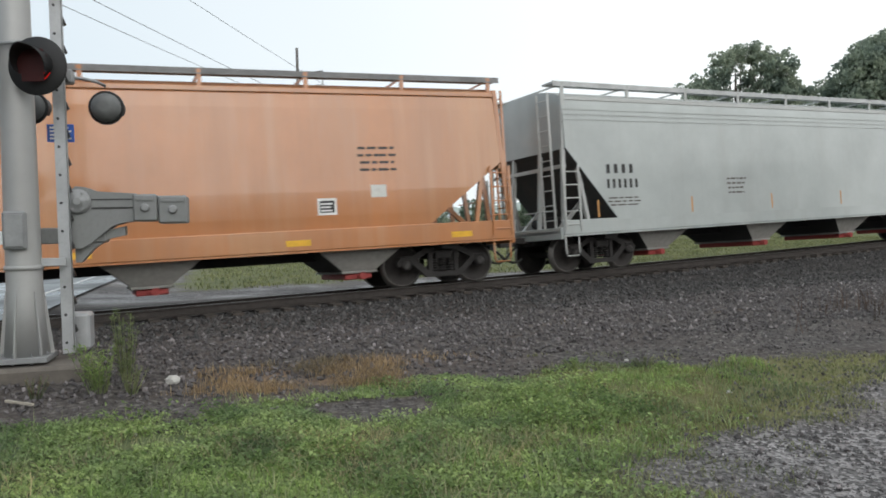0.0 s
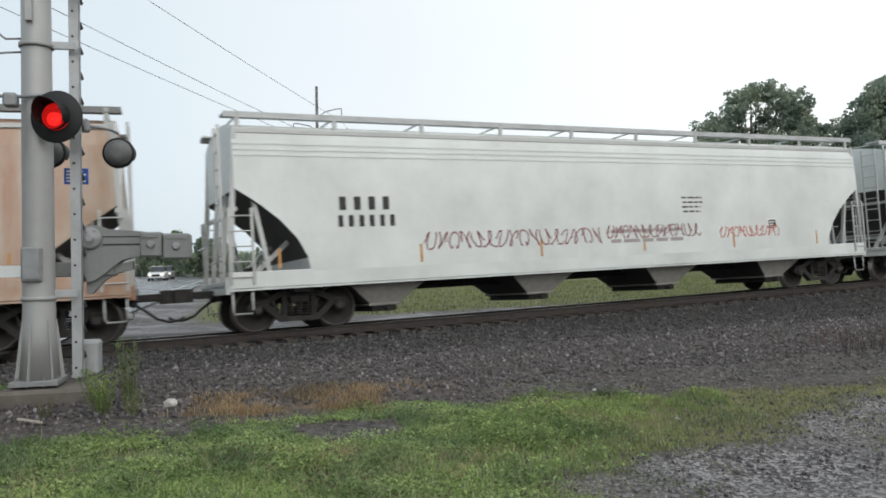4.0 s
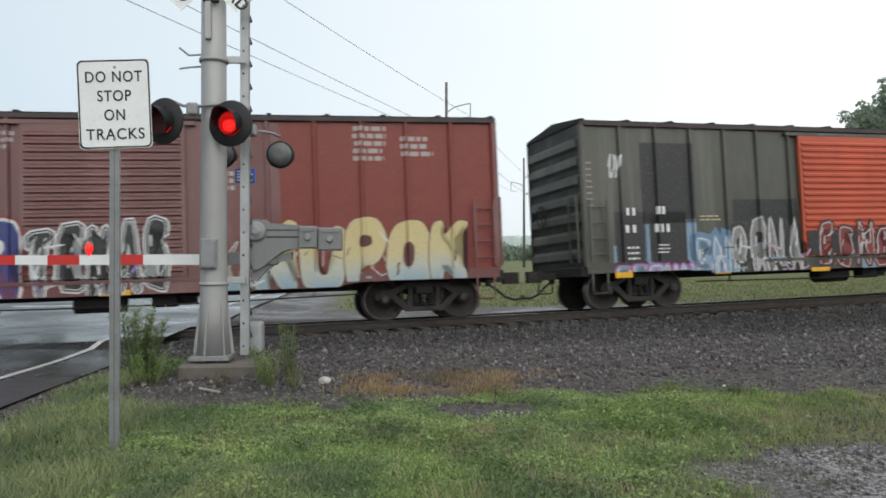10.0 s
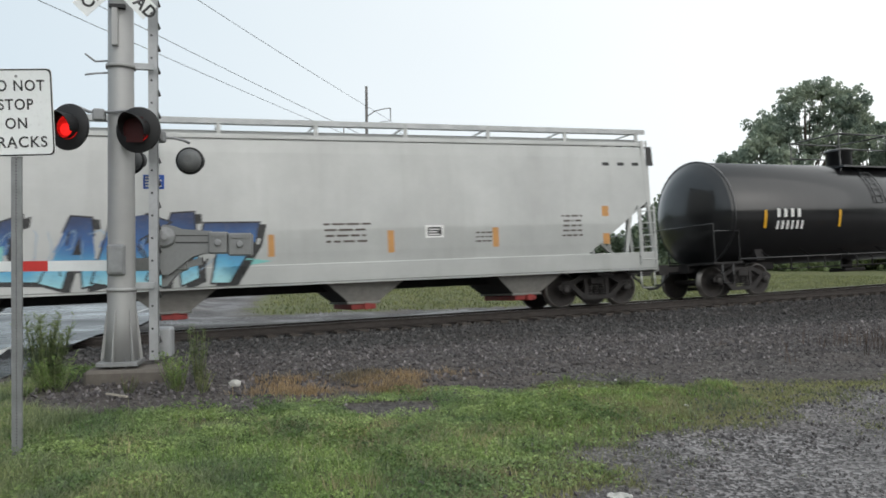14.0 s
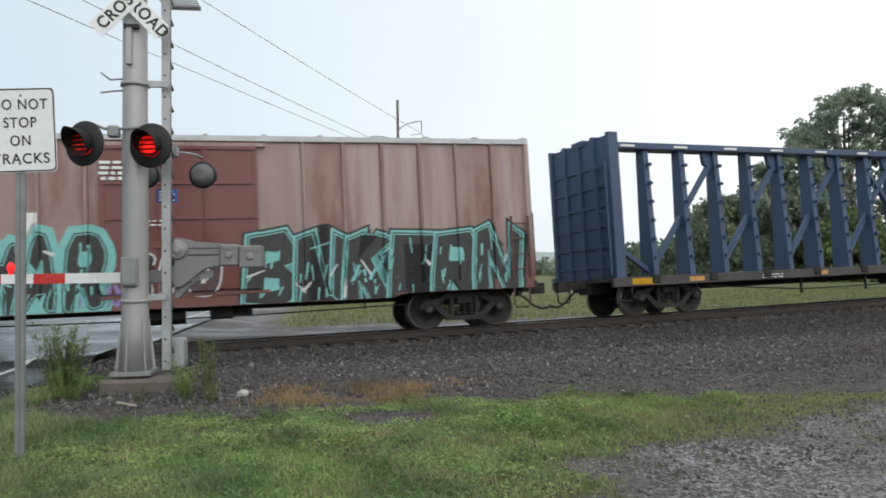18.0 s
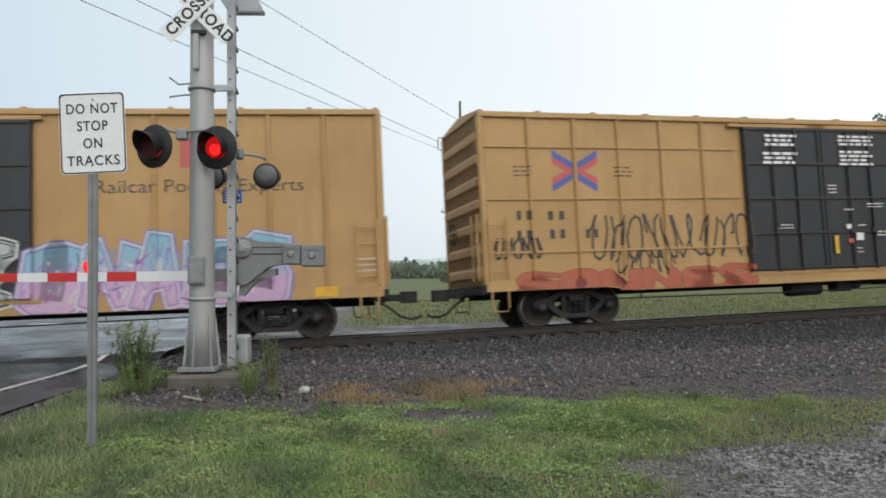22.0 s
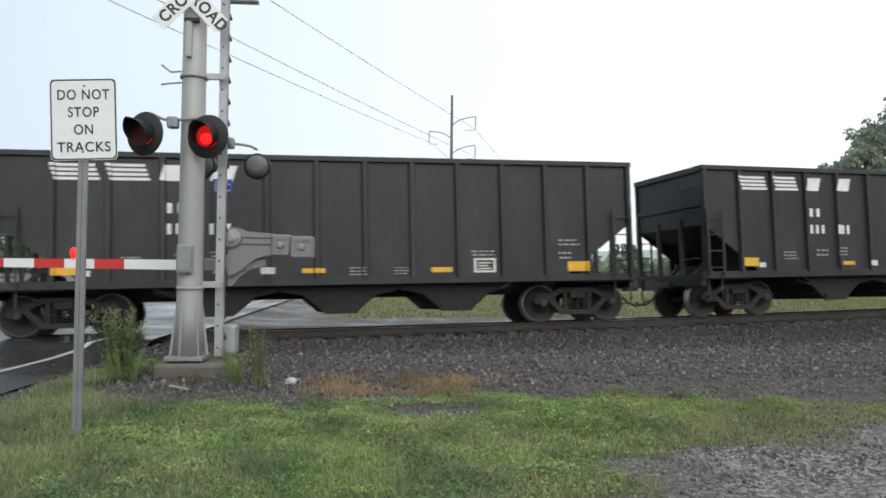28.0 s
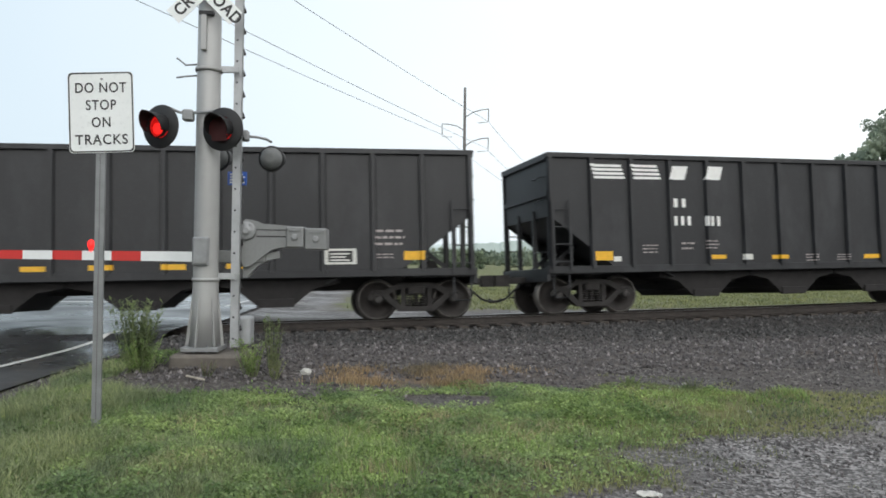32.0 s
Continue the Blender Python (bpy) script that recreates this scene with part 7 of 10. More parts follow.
M_XRED = spray("emblem_red", [(0, (0.52, 0.10, 0.09))])
M_PALEPATCH = spray("pale_patch", [(0, (0.62, 0.62, 0.58))])

# faded orange hopper
framed(0, 5.39, 1.62, 0.4, 0.34, M_WHITE, M_INK)
patch(0, "paint_patch", 6.54, 1.95, 0.34, 0.26, M_PALEPATCH)
lines(0, 6.29, 2.50, 0.9, 0.6, 4, M_FADEBLACK, 3)
lines(0, 0.69, 1.70, 0.7, 0.6, 4, M_FADEBLACK, 5)
lines(0, -4.31, 1.70, 0.5, 0.5, 3, M_FADED, 6)
patch(0, "reflector", -7.31, 1.02, 0.5, 0.12, M_YELLOW)
patch(0, "reflector", -3.31, 1.02, 0.5, 0.12, M_YELLOW)
patch(0, "reflector", 0.69, 1.02, 0.5, 0.12, M_YELLOW)
patch(0, "reflector", 4.69, 1.02, 0.5, 0.12, M_YELLOW)
patch(0, "reflector", 8.29, 1.02, 0.5, 0.12, M_YELLOW)
# pale grey hopper
bars(1, -8.15, 2.34, 1.0, 0.22, (4,), M_INK)
bars(1, -8.15, 1.98, 1.1, 0.22, (6,), M_INK)
lines(1, -8.15, 1.55, 1.2, 0.26, 3, M_FADEBLACK, 7)
lines(1, -3.90, 1.75, 0.8, 0.5, 4, M_FADEBLACK, 8)
lines(1, 4.60, 1.70, 0.7, 0.5, 4, M_FADEBLACK, 9)
framed(1, 7.00, 1.75, 0.38, 0.34, M_WHITE, M_INK)
patch(1, "paint_patch", -8.50, 1.30, 0.06, 0.4, M_ORANGETAB)
patch(1, "paint_patch", -5.30, 1.30, 0.06, 0.4, M_ORANGETAB)
patch(1, "paint_patch", -2.10, 1.30, 0.06, 0.4, M_ORANGETAB)
patch(1, "paint_patch", 1.10, 1.30, 0.06, 0.4, M_ORANGETAB)
patch(1, "paint_patch", 4.30, 1.30, 0.06, 0.4, M_ORANGETAB)
patch(1, "paint_patch", 7.90, 1.30, 0.06, 0.4, M_ORANGETAB)
# tan hopper
bars(2, -8.40, 2.42, 1.1, 0.24, (4,), M_FADEBLACK)
bars(2, -8.40, 2.05, 1.2, 0.24, (5,), M_FADEBLACK)
patch(2, "paint_patch", -4.50, 1.90, 0.28, 0.2, SP_REDWASH)
patch(2, "paint_patch", -4.50, 1.68, 0.28, 0.18, M_PALEPATCH)
framed(2, 3.66, 1.78, 0.43, 0.30, M_WHITE, M_INK)
framed(2, 7.24, 2.07, 0.53, 0.31, M_WHITE, M_INK)
patch(2, "paint_patch", -9.00, 1.42, 0.06, 0.38, M_ORANGETAB)
patch(2, "paint_patch", -5.50, 1.42, 0.06, 0.38, M_ORANGETAB)
patch(2, "paint_patch", -2.00, 1.42, 0.06, 0.38, M_ORANGETAB)
patch(2, "paint_patch", 1.50, 1.42, 0.06, 0.38, M_ORANGETAB)
patch(2, "paint_patch", 5.00, 1.42, 0.06, 0.38, M_ORANGETAB)
patch(2, "paint_patch", 8.30, 1.42, 0.06, 0.38, M_ORANGETAB)
patch(2, "paint_patch", -7.00, 1.06, 0.22, 0.14, M_PALEPATCH)
patch(2, "paint_patch", -3.80, 1.06, 0.22, 0.14, M_PALEPATCH)
patch(2, "paint_patch", 0.00, 1.06, 0.22, 0.14, M_PALEPATCH)
patch(2, "paint_patch", 3.40, 1.06, 0.22, 0.14, M_PALEPATCH)
patch(2, "paint_patch", 7.00, 1.06, 0.22, 0.14, M_PALEPATCH)
lines(2, -1.00, 1.70, 0.9, 0.5, 4, M_FADEBLACK, 11)
lines(2, 6.20, 1.70, 0.8, 0.5, 4, M_FADEBLACK, 12)
# white hopper
bars(3, -7.10, 2.48, 1.33, 0.29, (4,), M_INK)
bars(3, -7.14, 2.12, 1.43, 0.25, (6,), M_INK)
scribble(3, -5.19, 1.55, 5.00, 0.42, SP_MAROON, 1, 16, 0.014, "red scrawled tags along the side")
lines(3, 0.03, 1.55, 2.6, 0.5, 2, M_FADED, 13)
scribble(3, -0.10, 1.65, 3.20, 0.36, SP_MAROON, 91, 12, 0.014, "red scrawled tags along the side")
scribble(3, 3.80, 1.58, 2.40, 0.32, SP_REDWASH, 92, 9, 0.014, "red scrawled tags along the side")
patch(3, "paint_patch", -8.47, 1.30, 0.06, 0.4, M_ORANGETAB)
patch(3, "paint_patch", -5.27, 1.30, 0.06, 0.4, M_ORANGETAB)
patch(3, "paint_patch", -2.07, 1.30, 0.06, 0.4, M_ORANGETAB)
patch(3, "paint_patch", 1.13, 1.30, 0.06, 0.4, M_ORANGETAB)
patch(3, "paint_patch", 4.33, 1.30, 0.06, 0.4, M_ORANGETAB)
patch(3, "paint_patch", 7.73, 1.30, 0.06, 0.4, M_ORANGETAB)
framed(3, 5.73, 1.75, 0.38, 0.34, M_WHITE, M_INK)
lines(3, 2.53, 2.30, 0.8, 0.5, 4, M_FADEBLACK, 14)
# clean white hopper
bars(4, -7.72, 2.51, 0.89, 0.30, (4,), M_INK)
bars(4, -7.67, 2.10, 0.94, 0.28, (5,), M_INK)
lines(4, -7.72, 1.59, 1.15, 0.37, 3, M_FADEBLACK, 2)
patch(4, "reflector", -4.50, 1.47, 0.06, 0.40, M_ORANGETAB)
patch(4, "reflector", -1.17, 1.39, 0.08, 0.43, M_ORANGETAB)
patch(4, "reflector", 1.91, 1.35, 0.09, 0.47, M_ORANGETAB)
patch(4, "reflector", 4.89, 1.33, 0.11, 0.50, M_ORANGETAB)
patch(4, "reflector", 7.95, 1.68, 0.12, 0.54, M_ORANGETAB)
framed(4, -6.27, 2.31, 0.28, 0.28, M_WHITE, M_INK)
lines(4, -0.67, 2.00, 1.24, 0.17, 2, M_FADEBLACK, 3, fill=0.35)
lines(4, 6.02, 2.05, 0.90, 0.20, 2, M_FADEBLACK, 4, fill=0.35)
lines(4, -1.22, 1.00, 0.9, 0.16, 2, M_FADEBLACK, 15)
lines(4, 4.28, 1.00, 0.7, 0.16, 2, M_FADEBLACK, 16)
# orange hopper with graffiti
bars(5, -8.10, 2.49, 0.98, 0.27, (5,), M_FADEBLACK, M_PALEPATCH)
bars(5, -8.08, 2.02, 0.99, 0.22, (5,), M_FADEBLACK)
scribble(5, -9.58, 2.60, 0.62, 0.59, M_FADEBLACK, 5, 4, 0.02)
lines(5, -8.16, 1.49, 0.98, 0.36, 3, M_FADED, 6)
scribble(5, -6.00, 1.45, 1.10, 0.28, M_FADEBLACK, 7, 4, 0.015)
graffiti(5, "OSO", -4.40, 0.87, 3.70, 1.18, (SP_SMOKE, SP_SMOKE, SP_BLACK, SP_BLACK), 8, edge=0.022, overlap=1.12, halo=False, cuts=0, soft=3, inset=False, label='grey-blue bubble letters sprayed on the side')
graffiti(5, "CUBO", -0.50, 0.87, 3.30, 1.08, (SP_PINK, SP_WHITE, SP_MAROON, SP_BLACK), 9, edge=0.022, overlap=1.0, halo=False, cuts=1, soft=3, inset=False, label='pink bubble letters sprayed on the side')
graffiti(5, "CUTEY", 3.30, 1.02, 3.50, 0.86, (SP_REDDULL, SP_PINK, SP_PINK, SP_REDWASH), 10, edge=0.030, overlap=0.9, halo=False, cuts=2, soft=1, label='dull red letters with pink outlines sprayed on the side')
scribble(5, 3.18, 1.19, 3.89, 0.72, SP_WHITE, 11, 7, 0.010)
framed(5, 7.39, 1.44, 0.59, 0.31, M_WHITE, M_INK)
patch(5, "placard", 1.83, 1.90, 0.86, 0.31, SP_CREAM)
scribble(5, -7.06, 0.97, 0.91, 0.35, SP_WHITE, 12, 4, 0.018)
patch(5, "reflector", -9.22, 1.01, 0.92, 0.08, M_YELLOW)
patch(5, "reflector", -6.74, 1.10, 0.32, 0.15, M_YELLOW)
patch(5, "reflector", -3.67, 1.04, 0.46, 0.13, M_YELLOW)
patch(5, "reflector", -0.15, 0.97, 0.59, 0.16, M_YELLOW)
patch(5, "reflector", 3.36, 0.97, 0.50, 0.14, M_YELLOW)
patch(5, "reflector", 6.06, 0.94, 0.83, 0.19, M_YELLOW)
patch(5, "reflector", 8.65, 0.91, 1.15, 0.22, M_YELLOW)
# dark red boxcar
patch(6, "paint_patch", 3.25, 1.09, 4.71, 3.25, M_PATCHRED, "fresher red paint across the panels")
lines(6, -7.80, 3.45, 0.39, 0.71, 6, M_FADED, 13, fill=0.60)
lines(6, -7.81, 2.83, 0.39, 0.35, 3, M_FADED, 14, fill=0.60)
lines(6, -6.91, 3.54, 0.43, 0.25, 2, M_FADED, 15, fill=0.60)
lines(6, -6.28, 3.47, 0.63, 0.13, 1, M_FADED, 16, fill=0.60)
lines(6, -5.17, 3.83, 0.47, 0.39, 3, M_FADED, 17, fill=0.60)
lines(6, -5.20, 2.82, 0.52, 0.50, 4, M_FADED, 18, fill=0.60)
lines(6, -3.47, 3.53, 0.64, 0.66, 5, M_FADED, 19, fill=0.60)
lines(6, -3.50, 2.66, 0.57, 0.67, 5, M_FADED, 20, fill=0.60)
lines(6, -2.44, 3.74, 0.61, 0.41, 3, M_FADED, 21, fill=0.60)
lines(6, -2.48, 2.45, 0.30, 0.27, 2, M_FADED, 22, fill=0.60)
lines(6, 1.70, 3.49, 0.68, 0.60, 4, M_FADED, 23, fill=0.60)
lines(6, 1.66, 2.89, 0.68, 0.45, 3, M_FADED, 24, fill=0.60)
lines(6, 4.81, 3.51, 0.75, 0.82, 5, M_FADED, 25, fill=0.60)
lines(6, 5.81, 3.61, 0.79, 0.50, 3, M_FADED, 26, fill=0.60)
bars(6, -7.00, 2.20, 0.38, 0.24, (2,), M_WHITE, M_REPAINT)
bars(6, -6.17, 2.19, 0.34, 0.23, (2,), M_WHITE, M_REPAINT)
bars(6, -5.27, 2.20, 0.50, 0.25, (3,), M_WHITE, M_REPAINT)
scribble(6, -7.08, 1.54, 0.65, 0.48, SP_WHITE, 27, 6, 0.014)
patch(6, "paint_patch", -7.73, 1.77, 0.36, 0.04, M_FADED)
graffiti(6, "HENR", -5.47, 0.80, 3.80, 1.36, (SP_BLUERED, SP_BLUE, SP_WHITE, SP_MAROON), 28, edge=0.062, cuts=3, overlap=0.84, soft=1, drop=0.05, label='blue letters with white outlines sprayed on the side')
graffiti(6, "TEXAS", -1.67, 0.82, 2.75, 1.30, (SP_CHARCOAL, SP_SILVER, SP_WHITE, SP_LILAC), 29, edge=0.035, cuts=3, overlap=0.9, soft=1, halo=False)
scribble(6, -1.69, 0.94, 2.60, 1.12, SP_WHITE, 30, 6, 0.014)
graffiti(6, "LKUPOK", 1.73, 0.80, 5.60, 1.36, (SP_CREAMSKY, SP_CREAM, SP_OXBACK, SP_WHITE), 31, edge=0.022, overlap=0.98, halo=False, cuts=3, soft=2, label='cream bubble letters shading to blue at the foot')
scribble(6, 1.95, 0.95, 5.2, 0.9, SP_SILVER, 33, 7, 0.012)
patch(6, "reflector", -6.98, 0.88, 0.98, 0.13, M_YELLOW)
patch(6, "reflector", -3.30, 0.76, 0.26, 0.10, M_YELLOW)
patch(6, "reflector", -0.33, 0.77, 0.59, 0.11, M_YELLOW)
shards(6, -5.33, 0.74, 3.65, 1.27, (SP_WHITE, SP_BLUE, SP_MAROON), 10, 32, 0.2)
shards(6, -1.58, 0.93, 2.23, 1.10, (SP_CHARCOAL, SP_WHITE, SP_LILAC), 20, 32, 0.3)
shards(6, 1.81, 0.86, 5.26, 1.14, (SP_CREAM, SP_SKY, SP_OXBACK, SP_WHITE), 26, 32, 0.22)
# olive boxcar
patch(7, "paint_patch", -6.34, 2.04, 1.50, 1.94, M_REPAINT, "dark repainted panel")
patch(7, "paint_patch", 3.33, 1.96, 3.69, 2.20, M_REPAINT, "dark repainted panel")
patch(7, "paint_patch", -7.11, 0.99, 0.86, 1.32, M_REPAINT)
patch(7, "paint_patch", -6.19, 0.90, 1.05, 1.41, M_REPAINT)
patch(7, "paint_patch", -5.05, 0.86, 1.15, 0.80, SP_SKY, "pale blue block of spray paint")
patch(7, "paint_patch", 1.62, 0.84, 2.35, 1.02, SP_SLATE, "blue block of spray paint")
patch(7, "paint_patch", -3.75, 2.05, 2.0, 0.55, SP_CHARCOAL)
patch(7, "paint_patch", 4.3, 0.90, 3.0, 0.85, SP_CHARCOAL)
patch(7, "paint_patch", -1.62, 1.16, 3.0, 0.62, SP_CHARCOAL)
bars(7, -6.78, 2.23, 0.32, 0.18, (2,), M_WHITE)
bars(7, -6.82, 1.82, 0.38, 0.18, (2,), M_WHITE)
bars(7, -5.97, 2.25, 0.34, 0.19, (2,), M_WHITE)
bars(7, -6.02, 1.82, 0.49, 0.20, (3,), M_WHITE)
lines(7, -6.82, 1.18, 0.37, 0.39, 3, M_WHITE, 33)
lines(7, -5.98, 1.32, 0.36, 0.26, 3, M_WHITE, 34)
patch(7, "paint_patch", -7.17, 1.12, 0.11, 0.40, SP_SKY)
patch(7, "paint_patch", -6.32, 1.04, 0.17, 0.97, SP_SKY)
patch(7, "paint_patch", -5.14, 0.87, 0.23, 1.26, SP_SKY)
scribble(7, -7.23, 3.10, 0.33, 0.61, SP_WHITE, 35, 2, 0.02)
lines(7, -7.81, 2.46, 0.17, 1.14, 8, M_FADED, 36, fill=0.3)
lines(7, -4.76, 2.09, 0.67, 0.17, 2, SP_CREAM, 37)
graffiti(7, "SN", -5.00, 0.69, 1.11, 0.97, (SP_SKY, SP_WHITE, SP_SLATE, SP_SLATE), 38, cuts=5, edge=0.06)
graffiti(7, "PRNA", -3.89, 0.63, 2.29, 1.35, (SP_DULLSILVER, SP_WHITE, SP_CHARCOAL, SP_CHARCOAL), 39, cuts=7, edge=0.04, overlap=0.85, label='white and grey letters sprayed on the side')
graffiti(7, "ESNEA", -1.30, 0.84, 3.12, 1.11, (SP_MAROON, SP_SILVER, SP_CHARCOAL, SP_REDWASH), 40, cuts=7, edge=0.035, overlap=0.85, halo=False)
patch(7, "paint_patch", 0.18, 0.77, 0.56, 0.28, SP_SKY)
graffiti(7, "NU", 2.02, 0.75, 2.09, 1.38, (SP_SLATE, SP_SLATE, SP_SLATE, SP_BLUE), 41, cuts=5, edge=0.09, overlap=1.05, label='blue letters sprayed on the side')
graffiti(7, "RBEAS", 4.22, 0.89, 3.58, 1.13, (SP_DULLSILVER, SP_CREAM, SP_MAROON, SP_CHARCOAL), 42, cuts=5, edge=0.05, overlap=0.86, label='grey, cream and pink letters sprayed on the side')
graffiti(7, "ESOUN", -7.20, 0.73, 2.19, 0.31, (SP_SKY, SP_WHITE, SP_MAGENTA, SP_SKY), 43, cuts=2, edge=0.03, halo=False)
patch(7, "reflector", -7.20, 0.76, 0.46, 0.18, M_YELLOW)
patch(7, "reflector", -4.42, 0.76, 0.44, 0.17, M_YELLOW)
patch(7, "reflector", -1.50, 0.73, 0.60, 0.10, M_YELLOW)
patch(7, "reflector", 1.30, 0.78, 0.55, 0.12, M_YELLOW)
patch(7, "reflector", 4.30, 0.84, 0.78, 0.10, M_YELLOW)
shards(7, -4.93, 0.68, 3.36, 0.89, (SP_WHITE, SP_SKY, SP_CHARCOAL, SP_PINK), 40, 43, 0.25)
shards(7, -1.22, 0.87, 3.04, 1.03, (SP_SILVER, SP_CHARCOAL, SP_REDWASH), 30, 43, 0.25)
shards(7, 4.33, 0.94, 4.53, 1.04, (SP_CHARCOAL, SP_CREAM, SP_PINK), 30, 43, 0.25)
# rust-red boxcar
patch(8, "paint_patch", -6.16, 2.71, 0.56, 0.31, M_REPAINT)
patch(8, "paint_patch", -6.13, 2.21, 0.50, 0.30, M_REPAINT)
patch(8, "paint_patch", -6.94, 2.69, 0.53, 0.31, M_REPAINT)
patch(8, "paint_patch", -6.90, 2.21, 0.47, 0.29, M_REPAINT)
patch(8, "paint_patch", -7.84, 2.62, 0.61, 1.71, M_DUSK, "dark faded panel at the car's end")
bars(8, -6.89, 2.74, 0.43, 0.20, (2,), M_WHITE)
bars(8, -6.84, 2.24, 0.35, 0.21, (2,), M_WHITE)
bars(8, -6.12, 2.76, 0.47, 0.21, (2,), M_WHITE)
bars(8, -6.10, 2.25, 0.34, 0.21, (2,), M_WHITE)
graffiti(8, "BUTTER", -6.55, 0.86, 5.70, 1.26, (SP_SUNSET, SP_SUNSET, SP_WHITE, SP_CHARCOAL), 44, edge=0.030, cuts=2, overlap=1.0, soft=1, drop=0.07, lean=0.08, label='purple-to-pink letters sprayed on the side')

graffiti(8, "SHORD", 1.90, 0.88, 4.80, 1.36, (SP_SUNSET, SP_SUNSET, SP_WHITE, SP_CHARCOAL), 46, edge=0.030, cuts=2, overlap=1.0, soft=1, drop=0.07, lean=0.10, label='purple-to-pink letters sprayed on the side')
wording(8, -0.54, 1.26, 1.23, 0.31, "BETOR", SP_WHITE)
scribble(8, -4.29, 2.69, 0.30, 0.37, M_FADED, 47, 2, 0.015)
scribble(8, 0.93, 0.72, 1.17, 0.16, SP_SKY, 48, 4, 0.03)
scribble(8, 6.63, 1.12, 0.91, 0.50, SP_SKY, 49, 3, 0.03)
scribble(8, -0.90, 0.74, 0.74, 0.27, SP_SKY, 50, 3, 0.03)
patch(8, "paint_patch", 7.70, 1.31, 0.14, 0.84, M_YELLOW)
patch(8, "paint_patch", 4.44, 2.60, 0.83, 1.49, P_RUST)
patch(8, "paint_patch", -1.15, 3.58, 0.89, 0.54, M_REPAINT)
patch(8, "reflector", -4.72, 0.82, 0.55, 0.13, M_YELLOW)
patch(8, "reflector", -2.02, 0.86, 0.41, 0.11, M_YELLOW)
patch(8, "reflector", 1.85, 0.89, 0.34, 0.12, M_YELLOW)
patch(8, "reflector", 4.02, 0.95, 0.49, 0.15, M_YELLOW)
patch(8, "reflector", 6.67, 1.13, 0.36, 0.24, M_YELLOW)
shards(8, -6.59, 0.84, 5.70, 1.21, (SP_SUNSET, SP_CHARCOAL, SP_SUNSET), 12, 50, 0.25)
shards(8, 2.03, 0.75, 4.60, 1.47, (SP_SUNSET, SP_CHARCOAL), 8, 50, 0.25)
# light grey hopper
bars(9, -7.92, 2.36, 0.82, 0.25, (4,), M_INK)
bars(9, -7.93, 1.97, 0.87, 0.23, (5,), M_INK)
lines(9, -7.99, 1.57, 1.52, 0.26, 3, M_FADEBLACK, 51, fill=0.3)
patch(9, "reflector", -8.21, 1.51, 0.09, 0.97, M_ORANGETAB)
patch(9, "reflector", -0.11, 1.52, 0.14, 0.48, M_ORANGETAB)
patch(9, "reflector", 2.59, 1.53, 0.15, 0.51, M_ORANGETAB)
patch(9, "reflector", 5.21, 1.59, 0.16, 0.47, M_ORANGETAB)
patch(9, "reflector", 8.27, 1.58, 0.19, 0.97, M_ORANGETAB)
patch(9, "paint_patch", -5.61, 1.44, 0.52, 0.98, SP_SILVER)
graffiti(9, "LAKAT", -5.45, 1.10, 4.75, 1.24, (SP_OCEAN, SP_OCEAN, SP_BLACK, SP_CHARCOAL), 52, edge=0.035, cuts=4, lean=0.22, overlap=1.12, soft=0, drop=0.12, halo=False, label='blue shaded letters sprayed on the side')
scribble(9, -5.44, 1.24, 4.62, 1.0, SP_SKY, 53, 6, 0.009)
decal(TRAIN[9][0], "graffiti", [([(-6.35, 1.54), (-5.17, 1.89), (-5.18, 1.46)], 0.0, 0), ([(-1.07, 1.58), (-0.02, 1.43), (-1.08, 1.27)], 0.0, 0)], [SP_TEAL])
lines(9, -5.92, 2.19, 0.26, 0.23, 3, M_FADEBLACK, 54)
lines(9, 1.11, 1.79, 1.11, 0.52, 4, M_FADEBLACK, 55, fill=0.35)
lines(9, 4.74, 1.72, 0.51, 0.31, 3, M_FADEBLACK, 56)
lines(9, 7.10, 1.80, 0.64, 0.61, 5, M_FADEBLACK, 57)
framed(9, 3.51, 1.85, 0.45, 0.29, M_WHITE, M_INK)
bars(9, 8.36, 3.59, 1.77, 0.51, (4,), M_INK)
patch(9, "paint_patch", -9.18, 1.19, 0.23, 0.12, SP_REDWASH)
lines(9, -8.52, 1.15, 0.64, 0.15, 2, M_FADEBLACK, 58)
# tank cars
patch(10, "reflector", 3.31, 2.30, 0.08, 0.44, M_YELLOW)
patch(10, "reflector", 6.19, 2.22, 0.10, 0.47, M_YELLOW)
lines(10, 5.13, 2.24, 0.53, 0.25, 3, M_WHITE, 59)
bars(10, -4.75, 2.20, 1.1, 0.24, (4,), M_WHITE)
bars(10, -4.75, 1.86, 1.2, 0.24, (6,), M_WHITE)
lines(10, 0.85, 1.50, 0.8, 0.4, 4, M_WHITE, 40)
patch(10, "reflector", -5.25, 1.90, 0.1, 0.5, M_YELLOW)
patch(10, "reflector", -2.15, 1.90, 0.1, 0.5, M_YELLOW)
patch(10, "reflector", 1.65, 1.90, 0.1, 0.5, M_YELLOW)
patch(10, "reflector", 4.75, 1.90, 0.1, 0.5, M_YELLOW)
bars(11, -4.09, 2.10, 1.91, 0.24, (4, 6), M_WHITE)
lines(11, -4.10, 1.82, 2.01, 0.13, 1, M_FADED, 60)
patch(11, "reflector", -5.04, 2.22, 0.12, 0.51, M_YELLOW)
patch(11, "reflector", -1.98, 2.16, 0.14, 0.55, M_YELLOW)
patch(11, "reflector", 0.54, 2.11, 0.15, 0.59, M_YELLOW)
